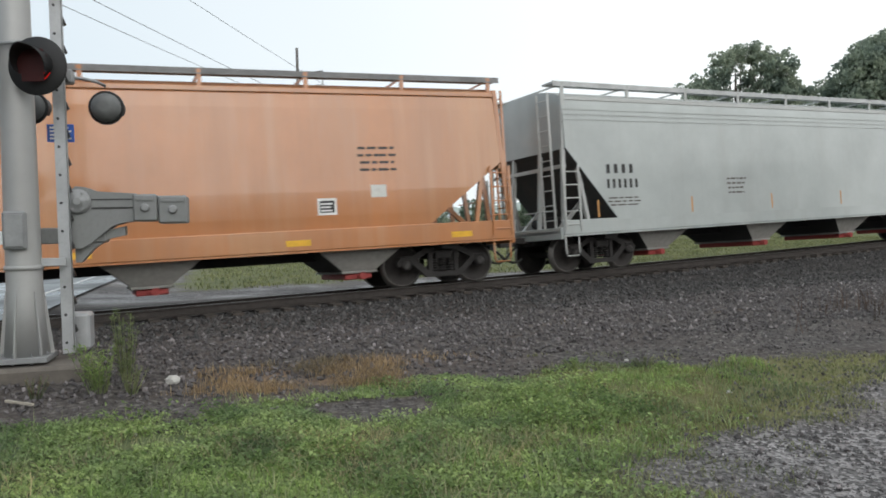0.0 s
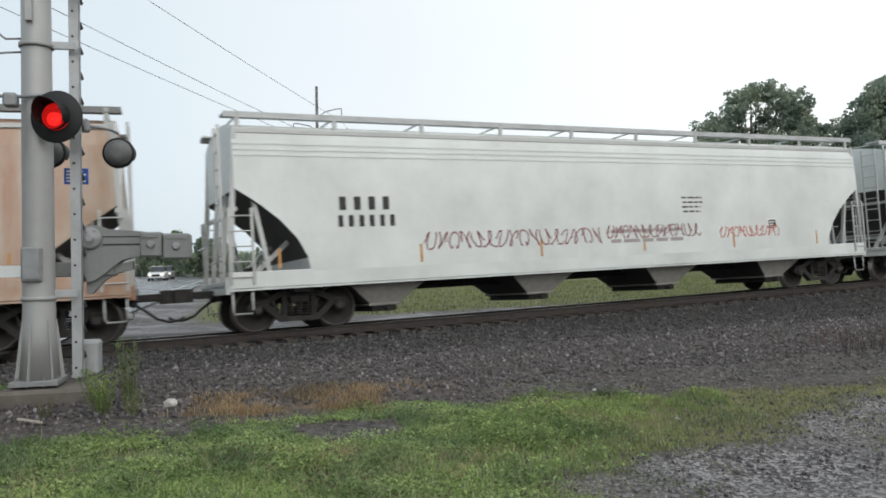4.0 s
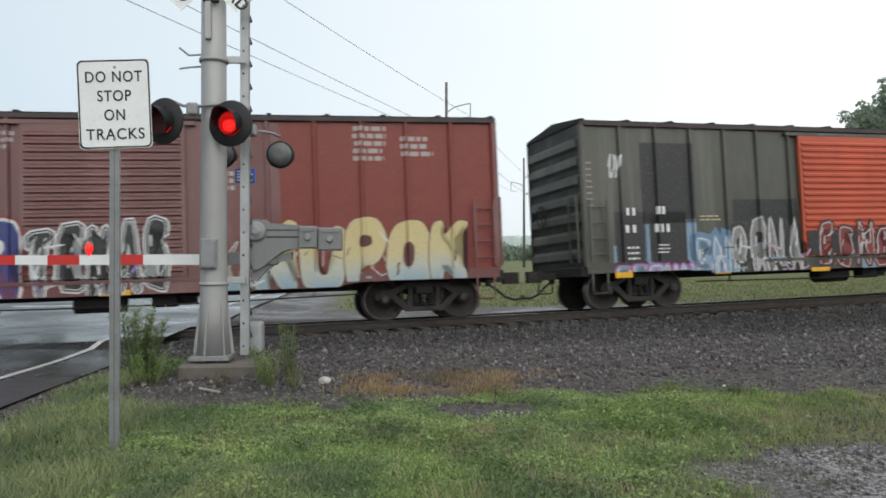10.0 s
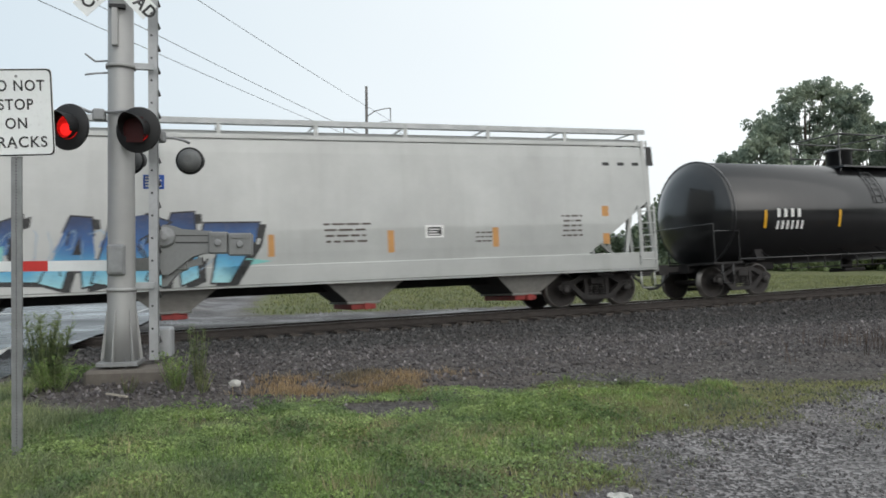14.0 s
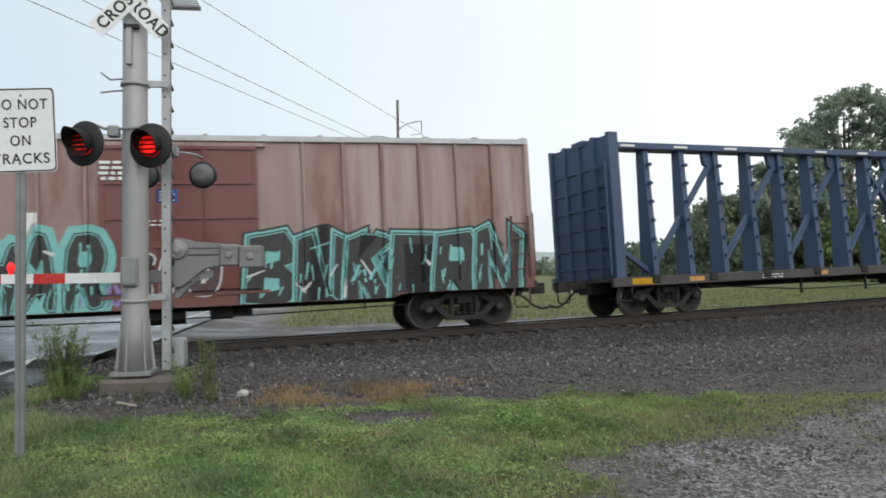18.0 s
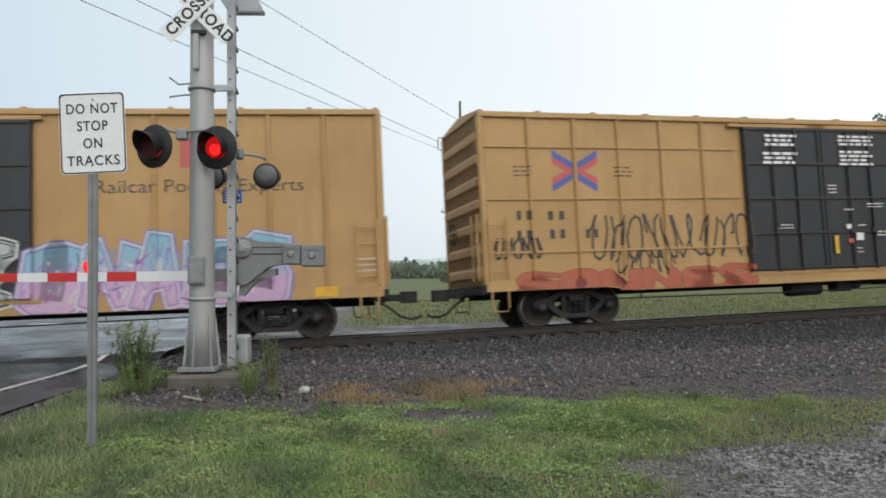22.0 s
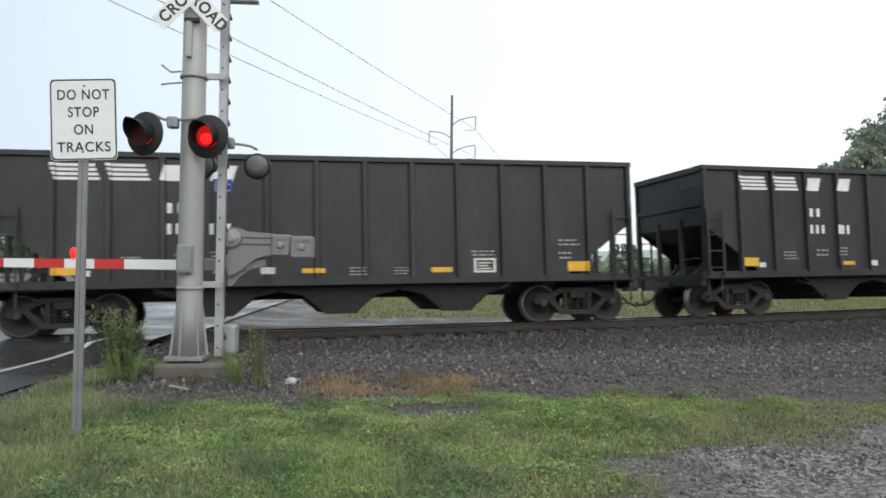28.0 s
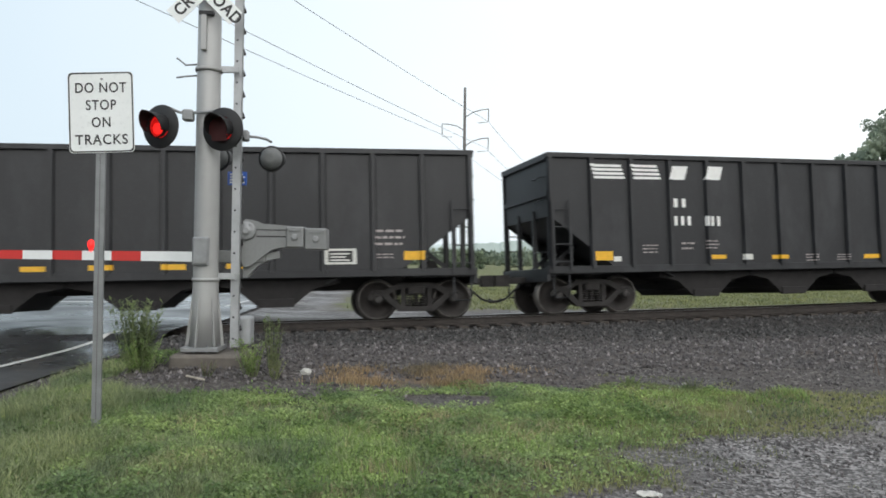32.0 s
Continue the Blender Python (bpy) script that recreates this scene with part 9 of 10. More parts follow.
OAK_LOBES = ((-4.8, 18.6, 2.1), (-5.4, 16.8, 1.7), (-3.5, 17.2, 1.8), (-1.6, 21.8, 1.7), (-2.2, 19.9, 1.6), (-1.9, 17.4, 1.6), (0.2, 22.5, 1.5), (1.8, 22.9, 1.6), (3.2, 20.7, 1.8), (4.8, 21.6, 1.8), (5.9, 20.2, 1.5), (4.9, 18.8, 1.8), (2.5, 18.1, 1.4), (6.3, 17.4, 1.6), (0.8, 20.1, 1.0), (-0.2, 15.6, 1.8), (3.2, 15.8, 2.0), (-3.7, 14.8, 1.8), (5.8, 15.4, 1.8), (0.6, 17.8, 1.1), (1.3, 19.2, 0.9))
tree("tree", "tall dark green oak with an open, gappy crown", 5, 33.3, 100.0, 25.4, 16.8, 9.0, M_LEAF, 85, 0.20, 0, lobes=OAK_LOBES)
tree("tree", "broad dense dark green tree", 8, 52.0, 101.0, 25.2, 21.5, 5.0, M_LEAF, 75, 0.22, 300, 0.25)
tree("tree", "middle-sized dark green tree", 9, 42.5, 106.0, 20.0, 13.0, 3.0, M_LEAF, 50, 0.28, 110)
tree("tree", "low spreading green tree", 10, 27.5, 98.0, 17.0, 13.0, 4.0, M_LEAF, 50, 0.28, 110)
tree("tree", "small rounded dark green tree at the wood's edge", 11, 18.0, 97.0, 11.0, 11.5, 0.4, M_DEEP, 44, 0.28, 110, full=1.2)
tree("tree", "bushy dark green tree under the oak", 12, 24.5, 101.0, 15.5, 10.5, 0.4, M_LEAF, 44, 0.28, 120, full=1.2)
tree("tree", "bright green undergrowth bush before the oak", 13, 31.5, 95.0, 9.0, 13.0, 0.0, M_LEAF2, 40, 0.28, 110, full=1.3)
tree("tree", "bright green undergrowth bush beside the wood", 14, 42.0, 94.0, 9.5, 14.0, 0.0, M_LEAF2, 40, 0.28, 110, full=1.3)
tree("tree", "tall narrow dark tree over the hedge", 21, -80.0, 92.0, 13.6, 7.5, 2.0, M_DEEP, 28, 0.32, 110, 0.5, full=1.2)
for k, (x, y, h, w) in enumerate(((-112, 95, 9, 14), (-101, 90, 8.6, 13), (-93, 92, 9.6, 12), (-86, 96, 9.4, 11), (-76, 95, 7.8, 10), (-69, 97, 5.4, 10), (-125, 92, 9.5, 13), (-138, 99, 10, 14))):
    tree("tree", "bright green bushy roadside tree", 30 + k, x, y, h, w, 0.2, M_LEAF2 if k % 3 == 0 else M_DEEP, 26, 0.30, 90, full=1.35)
for k, (x, y, h, w) in enumerate(((-42.4, 110, 5.8, 8.5), (-50.5, 118, 7.6, 4.0), (-55, 122, 4.6, 9), (-62, 116, 5.2, 9), (-0.6, 110, 5.6, 6.0), (8.5, 112, 5.8, 9), (14.0, 108, 6.6, 9), (19.5, 104, 9.0, 10), (-33, 140, 4.2, 9))):
    tree("tree", "rounded green bush at the field's edge", 50 + k, x, y, h, w, 0.0, M_DEEP, 26, 0.30, 80, full=1.35)


def far_woods():
    rng = random.Random(77)
    blobs = []
    for k in range(620):
        a = radians(rng.uniform(-48, 66))
        dist = rng.uniform(230, 330)
        x, y = -dist * math.sin(a), dist * math.cos(a)
        h = ground_height(x, y)
        top = rng.uniform(2.0, 5.0) * (0.7 + dist / 600)
        for j in range(2):
            blobs.append((x + rng.uniform(-6, 6), y + rng.uniform(-6, 6), h + top * (0.25 + 0.4 * j), rng.uniform(2.5, 4.5), 0.7))
    co, fs = leaves(rng, blobs, 3.0, 0.9)
    me = bpy.data.meshes.new("far_woods")
    me.from_pydata(co, [], fs)
    me.materials.append(M_FARLEAF)
    return tagged(new("far_woods", me), "hazy line of woods before the low far hills", "woods", kind="stuff")


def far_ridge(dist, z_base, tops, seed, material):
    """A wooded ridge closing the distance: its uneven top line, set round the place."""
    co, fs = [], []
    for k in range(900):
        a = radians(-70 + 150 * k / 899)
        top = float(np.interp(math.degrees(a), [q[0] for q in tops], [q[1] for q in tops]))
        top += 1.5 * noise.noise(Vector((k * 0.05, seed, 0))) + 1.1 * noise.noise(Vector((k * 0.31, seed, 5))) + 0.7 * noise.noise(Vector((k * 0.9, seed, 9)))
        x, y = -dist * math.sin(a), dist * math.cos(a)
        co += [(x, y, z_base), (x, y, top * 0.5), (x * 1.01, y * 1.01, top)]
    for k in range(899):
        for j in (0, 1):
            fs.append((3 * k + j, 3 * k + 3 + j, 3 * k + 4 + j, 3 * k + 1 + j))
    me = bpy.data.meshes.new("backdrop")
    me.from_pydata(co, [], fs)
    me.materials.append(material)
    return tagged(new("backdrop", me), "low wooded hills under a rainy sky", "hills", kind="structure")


def near_woods():
    """The belt of trees behind the gravel lot, which the wet cars mirror."""
    rng = random.Random(78)
    blobs = []
    for k in range(420):
        a = radians(75 + 210 * (k + rng.random()) / 420)
        dist = rng.uniform(78, 92)
        x, y = dist * math.sin(a), dist * math.cos(a)
        top = 11.5 + 2.6 * noise.noise(Vector((a * 7.0, 1.0, 0))) + 2.2 * noise.noise(Vector((a * 23.0, 4.0, 0)))
        if road_off(x, y) < 9.0 and y < 0 and road_off(x, y) > -9.0:
            continue
        for j in range(6):
            blobs.append((x, y, -0.5 + top * (0.08 + 0.165 * j), rng.uniform(1.7, 2.7), 0.8))
    co, fs = leaves(rng, blobs, 6.0, 0.85)
    me = bpy.data.meshes.new("near_woods")
    me.from_pydata(co, [], fs)
    me.materials.append(M_FARLEAF)
    return tagged(new("near_woods", me), "dark belt of trees behind the gravel lot", "woods", kind="stuff")


near_woods()
far_woods()
# rain haze is put into both ridge colours, palest on the farther one
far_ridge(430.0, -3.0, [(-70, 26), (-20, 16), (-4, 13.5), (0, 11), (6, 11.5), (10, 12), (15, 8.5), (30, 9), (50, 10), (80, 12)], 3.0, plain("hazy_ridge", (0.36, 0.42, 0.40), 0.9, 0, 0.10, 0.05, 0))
far_ridge(700.0, -3.0, [(-70, 30), (0, 16), (8, 19), (12, 17), (20, 12), (80, 14)], 8.0, plain("hazy_far_ridge", (0.50, 0.57, 0.57), 0.9, 0, 0.06, 0.03, 0))

shed = thing("warehouse", "long low white warehouse beyond the field", "warehouse")
shed.matrix_world = pose(-20.0, 300.0, -0.6, 0, 0, 4)
bm = bmnew()
box(bm, -9.0, 9.0, -6.0, 6.0, 0, 5.0)
part("wall", bm, plain("white_siding", (0.62, 0.64, 0.64), 0.7, 0, 0.05, 0.5, 0), shed)
bm = bmnew()
prism(bm, [(-6.3, 4.9), (-6.3, 5.15), (0, 6.3), (6.3, 5.15), (6.3, 4.9)], -9.2, 9.2, "x")
part("roof", bm, plain("grey_roofing", (0.33, 0.36, 0.38), 0.6, 0, 0.08, 0.5, 0), shed)
for x in (-6.0, -1.5, 4.0):
    bm = bmnew()
    box(bm, x, x + 2.4, -6.06, -5.98, 0.1, 3.2)
    part("door", bm, plain("dock_door", (0.25, 0.28, 0.30), 0.6, 0, 0.08, 0.5, 0), shed)


# low weeds at the far field's near edge
def blades(name, count, seed, pick, height, width, material, label, per=4, spread=0.05, stems=False, bend0=0.15, bend1=0.7):
    rng = random.Random(seed)
    co, fs = [], []
    tries = 0
    made = 0
    while made < count and tries < count * 12:
        tries += 1
        got = pick(rng)
        if not got:
            continue
        x, y, hk = got
        z = ground_height(x, y)
        made += 1
        for _ in range(per):
            a = rng.uniform(0, math.tau)
            bx, by = x + rng.gauss(0, spread), y + rng.gauss(0, spread)
            h = height * hk * rng.uniform(0.5, 1.25)
            w = width * rng.uniform(0.6, 1.3)
            lx, ly = math.cos(a), math.sin(a)
            bend = h * rng.uniform(bend0, bend1)
            i = len(co)
            co += [(bx - ly * w, by + lx * w, z - 0.01), (bx + ly * w, by - lx * w, z - 0.01),
                   (bx + lx * bend * 0.35 + ly * w * 0.8, by + ly * bend * 0.35 - lx * w * 0.8, z + h * 0.6), (bx + lx * bend * 0.35 - ly * w * 0.8, by + ly * bend * 0.35 + lx * w * 0.8, z + h * 0.6),
                   (bx + lx * bend, by + ly * bend, z + h)]
            fs += [(i, i + 1, i + 2, i + 3), (i + 3, i + 2, i + 4)]
    me = bpy.data.meshes.new(name)
    me.from_pydata(co, [], fs)
    me.materials.append(material)
    return tagged(new(name, me), label, "grass", kind="stuff")


M_GRASS = leaf_mat("lush_grass", (0.115, 0.19, 0.06), (0.225, 0.33, 0.11), 0.5)
M_GRASSY = leaf_mat("yellow_grass", (0.115, 0.135, 0.060), (0.235, 0.250, 0.125), 0.55)
M_CLOVER = leaf_mat("clover_leaves", (0.150, 0.222, 0.092), (0.300, 0.395, 0.172), 0.55)
M_DARKLEAF = leaf_mat("dark_weed_leaves", (0.085, 0.135, 0.050), (0.165, 0.245, 0.090), 0.6)
M_GRASSD = leaf_mat("dull_grass", (0.13, 0.17, 0.093), (0.28, 0.32, 0.18), 0.55)
M_STRAW = leaf_mat("straw_grass", (0.20, 0.19, 0.11), (0.36, 0.33, 0.21), 0.6)
M_DRY = leaf_mat("dry_weeds", (0.175, 0.125, 0.080), (0.32, 0.245, 0.16), 0.7)
M_DARKWEED = leaf_mat("dead_stalks", (0.050, 0.038, 0.034), (0.11, 0.080, 0.070), 0.7)


def in_grass(rng, x0, x1, y0, y1, need=0.45):
    x, y = rng.uniform(x0, x1), rng.uniform(y0, y1)
    s, d, _ = track_place(x, y)
    g = ground_masks(x, y, s, d)
    return (x, y, g) if g[0] > need * rng.uniform(0.5, 1.3) else None


def clump(x, y, seed):
    return noise.noise(Vector((x * 0.55, y * 0.55, seed))) + 0.6 * noise.noise(Vector((x * 1.9, y * 1.9, seed + 4.0)))


def leaf_mat_pick(rng):
    q = in_grass(rng, -6.5, 3.4, 1.6, 9.2)
    if not q:
        return None
    x, y, g = q
    v = clump(x, y, 33.0)
    if clump(1.4 * x, 1.4 * y, 91.0) > 0.36 + rng.uniform(-0.08, 0.08):
        return None
    return (x, y, 0.25 + 1.7 * max(0, v + 0.2)) if rng.random() < g[0] and x + 1.2 * v < rng.uniform(-0.6, 2.2) else None


def pick_dark(rng):
    q = in_grass(rng, -6.5, 2.0, 1.6, 9.0)
    if not q:
        return None
    v = clump(1.5 * q[0], 1.5 * q[1], 51.0)
    return (q[0], q[1], min(2.0, 0.5 + 4 * (v - 0.2))) if v > 0.2 else None


def pick_lush(rng):
    q = in_grass(rng, -6.5, 3.0, 1.6, 9.5)
    if not q:
        return None
    x, y, g = q
    v = clump(x, y, 21.0)
    return (x, y, 1.0 + 0.7 * v) if v > rng.uniform(-0.3, 0.2) else None


def pick_dull(rng):
    q = in_grass(rng, -7.0, 3.0, 1.4, 7.5)
    if not q:
        return None
    x, y, g = q
    return (x, y, (1.5 if x < -3 else 1.0) + 0.5 * clump(x, y, 44.0)) if rng.random() < (0.9 if (y < 4.2 and x < -1.5) or x < -4 else 0.12) and clump(x, y, 47.0) > -0.45 else None


def pick_straw(rng):
    q = in_grass(rng, -5.5, 2.6, 1.6, 6.0)
    return (q[0], q[1], 1.0) if q and clump(q[0], 1.4 * q[1], 83.0) > 0.12 + rng.uniform(-0.1, 0.1) else None


def pick_yellow(rng):
    q = in_grass(rng, -1.0, 13.0, 3.5, 15.0, 0.30)
    if not q:
        return None
    x, y, g = q
    return (x, y, 0.9 + 0.5 * clump(x, y, 61.0)) if rng.random() < smooth01(x + 1.3 * clump(x, y, 15.0), -0.5, 1.6) else None


def pick_stray(rng):
    x, y = rng.uniform(0.5, 6.0), rng.uniform(3.2, 9.5)
    return (x, y, 0.8) if clump(x * 1.6, y * 1.6, 71.0) > 0.28 and lot_depth(x, y) < 1.6 else None


def pick_dry(rng):
    x, y = rng.uniform(-3.6, 5.5), rng.uniform(6.6, 12.5)
    s, d, _ = track_place(x, y)
    return (x, y, 1.0) if ground_masks(x, y, s, d)[3] > rng.uniform(0.3, 0.9) and clump(x, y, 5.0) > -0.35 else None


def pick_stalk(rng):
    x, y = rng.gauss(8.4, 1.3), rng.gauss(12.9, 0.8)
    return (x, y, 1.0)


def pick_right_weeds(rng):
    x, y = rng.uniform(7.6, 14.0), rng.uniform(8.8, 15.0)
    s, d, _ = track_place(x, y)
    return (x, y, 1.0) if 9.0 < d < 11.0 else None


def pick_far(rng):
    s, d = rng.uniform(-14, 60), -rng.uniform(7.5, 30.0)
    p = beside(s, d)
    return (p.x, p.y, 1.0) if road_off(p.x, p.y) > 4.0 else None


def leaf_carpet(name, count, seed, pick, top, size, material, label):
    """A low mat of small leaves, each a tilted blade on its own."""
    rng = random.Random(seed)
    co, fs = [], []
    tries = 0
    while len(fs) < count and tries < count:
        tries += 1
        got = pick(rng)
        if not got:
            continue
        x0, y0, hk = got
        z0 = ground_height(x0, y0)
        for _ in range(9):
            x, y = x0 + rng.gauss(0, 0.035), y0 + rng.gauss(0, 0.035)
            z = z0 + 0.004 + top * hk * rng.random() ** 0.8
            q = Euler((rng.uniform(-0.8, 0.8), rng.uniform(-0.8, 0.8), rng.uniform(0, 6.3))).to_matrix()
            r = size * rng.uniform(0.5, 1.3)
            i = len(co)
            for c in ((-r, 0, 0), (-0.2 * r, -0.55 * r, 0.12 * r), (r, 0, 0), (-0.2 * r, 0.55 * r, 0.12 * r)):
                w = q @ Vector(c)
                co.append((x + w.x, y + w.y, z + w.z))
            fs.append((i, i + 1, i + 2, i + 3))
    me = bpy.data.meshes.new(name)
    me.from_pydata(co, [], fs)
    me.materials.append(material)
    return tagged(new(name, me), label, "ground plants", kind="stuff")


leaf_carpet("clover", 92000, 8, leaf_mat_pick, 0.065, 0.019, M_CLOVER, "low mat of clover and broad-leaved weeds")
leaf_carpet("weeds", 11000, 9, pick_dark, 0.085, 0.021, M_DARKLEAF, "darker clumps of broad-leaved weeds in the grass")
blades("grass", 4200, 1, pick_lush, 0.055, 0.0035, M_GRASS, "lush bright green grass blades", 4, 0.05, bend0=0.5, bend1=1.5)
blades("grass", 5000, 2, pick_dull, 0.095, 0.0038, M_GRASSD, "longer dull green grass tufts", 5, 0.05, bend0=0.5, bend1=1.3)
blades("grass", 1500, 12, pick_straw, 0.085, 0.0034, M_STRAW, "pale straw-coloured dead grass among the green", 4, 0.05, bend0=0.6, bend1=1.5)
blades("grass", 3900, 3, pick_yellow, 0.048, 0.0040, M_GRASSY, "thin yellowish grass by the gravel", 5, 0.06, bend0=0.5, bend1=1.5)
blades("grass", 420, 9, pick_stray, 0.035, 0.0040, M_GRASSY, "stray grass tufts in the gravel", 5, 0.05, bend0=0.5, bend1=1.5)
blades("weeds", 1000, 4, pick_dry, 0.095, 0.0040, M_DRY, "dry reddish-brown weeds along the ballast", 6, 0.07, bend0=0.4, bend1=1.4)
blades("weeds", 240, 5, pick_stalk, 0.40, 0.0055, M_DARKWEED, "dead dark stalks on the ballast's foot", 4, 0.10)
blades("grass", 900, 6, pick_right_weeds, 0.13, 0.0065, M_GRASSY, "taller yellow-green weeds beyond the gravel", 6, 0.10)
blades("grass", 9000, 7, pick_far, 0.10, 0.016, M_GRASSY, "rough green field grass beyond the track", 5, 0.35)


def weed_clump(x, y, h, w, seed, material, label, stems=12):
    """A tall many-stemmed roadside weed with narrow leaves."""
    rng = random.Random(seed)
    t = thing("weed", label, "weed")
    z = ground_height(x, y)
    t.location = (x, y, z)
    co, fs = [], []
    for _ in range(stems):
        bm = bmnew()
        a, r = rng.uniform(0, math.tau), w * math.sqrt(rng.random())
        top = Vector((r * math.cos(a) * 1.2, r * math.sin(a) * 1.2, h * rng.uniform(0.6, 1.0)))
        foot = Vector((0.4 * r * math.cos(a), 0.4 * r * math.sin(a), 0))
        rod(bm, foot, top, 0.006, 5, 0.002)
        part("stem", bm, M_GRASSD, t)
        for k in range(38):
            p = foot.lerp(top, rng.uniform(0.12, 1.0))
            g = rng.uniform(0, math.tau)
            ln = h * rng.uniform(0.05, 0.12)
            tip = p + Vector((math.cos(g) * ln, math.sin(g) * ln, ln * rng.uniform(-0.2, 0.9)))
            sd = Vector((-math.sin(g), math.cos(g), 0)) * (0.10 * ln + 0.004)
            i = len(co)
            m_ = p.lerp(tip, 0.5)
            co += [p, m_ + sd, tip, m_ - sd]
            fs.append((i, i + 1, i + 2, i + 3))
    me = bpy.data.meshes.new("leaves")
    me.from_pydata(co, [], fs)
    me.materials.append(material)
    part("leaves", me, None, t)


weed_clump(-5.75, 7.75, 1.00, 0.30, 1, M_LEAF2, "tall bushy green weed beside the signal's foot", 26)
weed_clump(-6.15, 8.15, 0.95, 0.34, 2, M_LEAF2, "bushy green weed beside the signal's foot", 24)
weed_clump(-5.35, 7.35, 0.50, 0.30, 3, M_GRASS, "low bright green weed before the concrete foot", 20)
weed_clump(-3.85, 7.55, 0.55, 0.24, 4, M_GRASS, "bright green weed against the concrete foot", 20)
weed_clump(-3.78, 8.0, 0.80, 0.12, 5, M_LEAF2, "thin upright weed beside the ladder")
weed_clump(-3.50, 7.45, 0.30, 0.20, 6, M_GRASSY, "yellowish weed beside the concrete foot")
weed_clump(-4.35, 7.25, 0.24, 0.16, 7, M_DRY, "dry brown weed against the concrete foot")
weed_clump(0.95, 8.35, 0.16, 0.16, 8, M_GRASS, "small green tuft at the grass's edge", 16)
weed_clump(1.70, 8.50, 0.14, 0.14, 9, M_GRASSY, "small yellow-green tuft at the grass's edge", 16)


def rock(x, y, r, seed, material, label):
    rng = random.Random(seed)
    bm = bmnew()
    bmesh.ops.create_icosphere(bm, subdivisions=2, radius=r)
    for v in bm.verts:
        v.co *= rng.uniform(0.8, 1.15)
        v.co.z *= 0.62
    ob = solid("rock", bm, material, label, "rock")
    ob.location = (x, y, ground_height(x, y) + 0.25 * r)


M_ROCK = plain("pale_rock", (0.42, 0.41, 0.38), 0.8, 0, 0.2, 9.0, 0.4)
rock(-3.30, 8.0, 0.085, 1, M_ROCK, "pale fist-sized rock on the ballast")
rock(6.15, 10.15, 0.12, 2, M_ROCK, "pale rock at the ballast's foot")
rock(2.2, 7.25, 0.028, 3, M_ROCK, "small pale stone in the grass")
rock(1.6, 9.0, 0.028, 4, M_ROCK, "small pale stone in the gravel")
bm = bmnew()
beam(bm, (-4.45, 6.98, -0.36), (-4.12, 6.86, -0.37), 0.025, 0.02)
solid("stick", bm, plain("bleached_wood", (0.40, 0.36, 0.30), 0.8), "bleached stick lying before the concrete foot", "stick")

marker = thing("marker_post", "short yellow marker post beside the track", "marker post")
mz = ground_height(15.5, 18.95)
marker.location = (15.5, 18.95, mz)
bm = bmnew()
loft(bm, [[(-0.16, -0.14, -0.1), (0.16, -0.14, -0.1), (0.16, 0.14, -0.1), (-0.16, 0.14, -0.1)], [(-0.16, -0.14, 0.62), (0.16, -0.14, 0.62), (0.16, 0.14, 0.62), (-0.16, 0.14, 0.62)], [(-0.13, -0.11, 0.68), (0.13, -0.11, 0.68), (0.13, 0.11, 0.68), (-0.13, 0.11, 0.68)]])
part("post_body", bm, plain("marker_yellow", (0.70, 0.38, 0.02), 0.5), marker)
bm = bmnew()
box(bm, -0.165, 0.165, -0.145, 0.145, 0.56, 0.62)
part("cap_band", bm, plain("marker_cream", (0.75, 0.66, 0.36), 0.5), marker)


def litter(x, y, w, d, seed, label):
    """A crumpled scrap of paper lying flat."""
    rng = random.Random(seed)
    t = 6
    bm = bmnew()
    grid = [[bm.verts.new(((i / t - 0.5) * w * rng.uniform(0.85, 1.1), (j / t - 0.5) * d * rng.uniform(0.85, 1.1), rng.uniform(0.0, 0.03))) for i in range(t + 1)] for j in range(t + 1)]
    for j in range(t):
        for i in range(t):
            bm.faces.new((grid[j][i], grid[j][i + 1], grid[j + 1][i + 1], grid[j + 1][i]))
    bmesh.ops.solidify(bm, geom=bm.faces[:], thickness=0.004)
    ob = solid("litter", bm, M_LITTER, label, "litter")
    ob.matrix_world = pose(x, y, ground_height(x, y) + 0.012, 0, 0, rng.uniform(-20, 20))


M_LITTER = plain("dirty_paper", (0.80, 0.79, 0.76), 0.7, 0, 0.12, 12.0, 0.2)
litter(1.18, 3.82, 0.17, 0.11, 1, "flattened white paper scrap on the gravel")
litter(1.89, 3.80, 0.15, 0.12, 2, "crumpled paper cup on the gravel")


# ---- cars waiting beyond the crossing ----
M_TYRE = plain("tyre_rubber", (0.02, 0.02, 0.02), 0.8)
M_WINDOW = plain("dark_car_glass", (0.03, 0.035, 0.04), 0.1, 0, 0.1, 2.0, 0.0)
M_HEAD = glow("lit_headlamp", (1.0, 0.97, 0.88), 1.6)


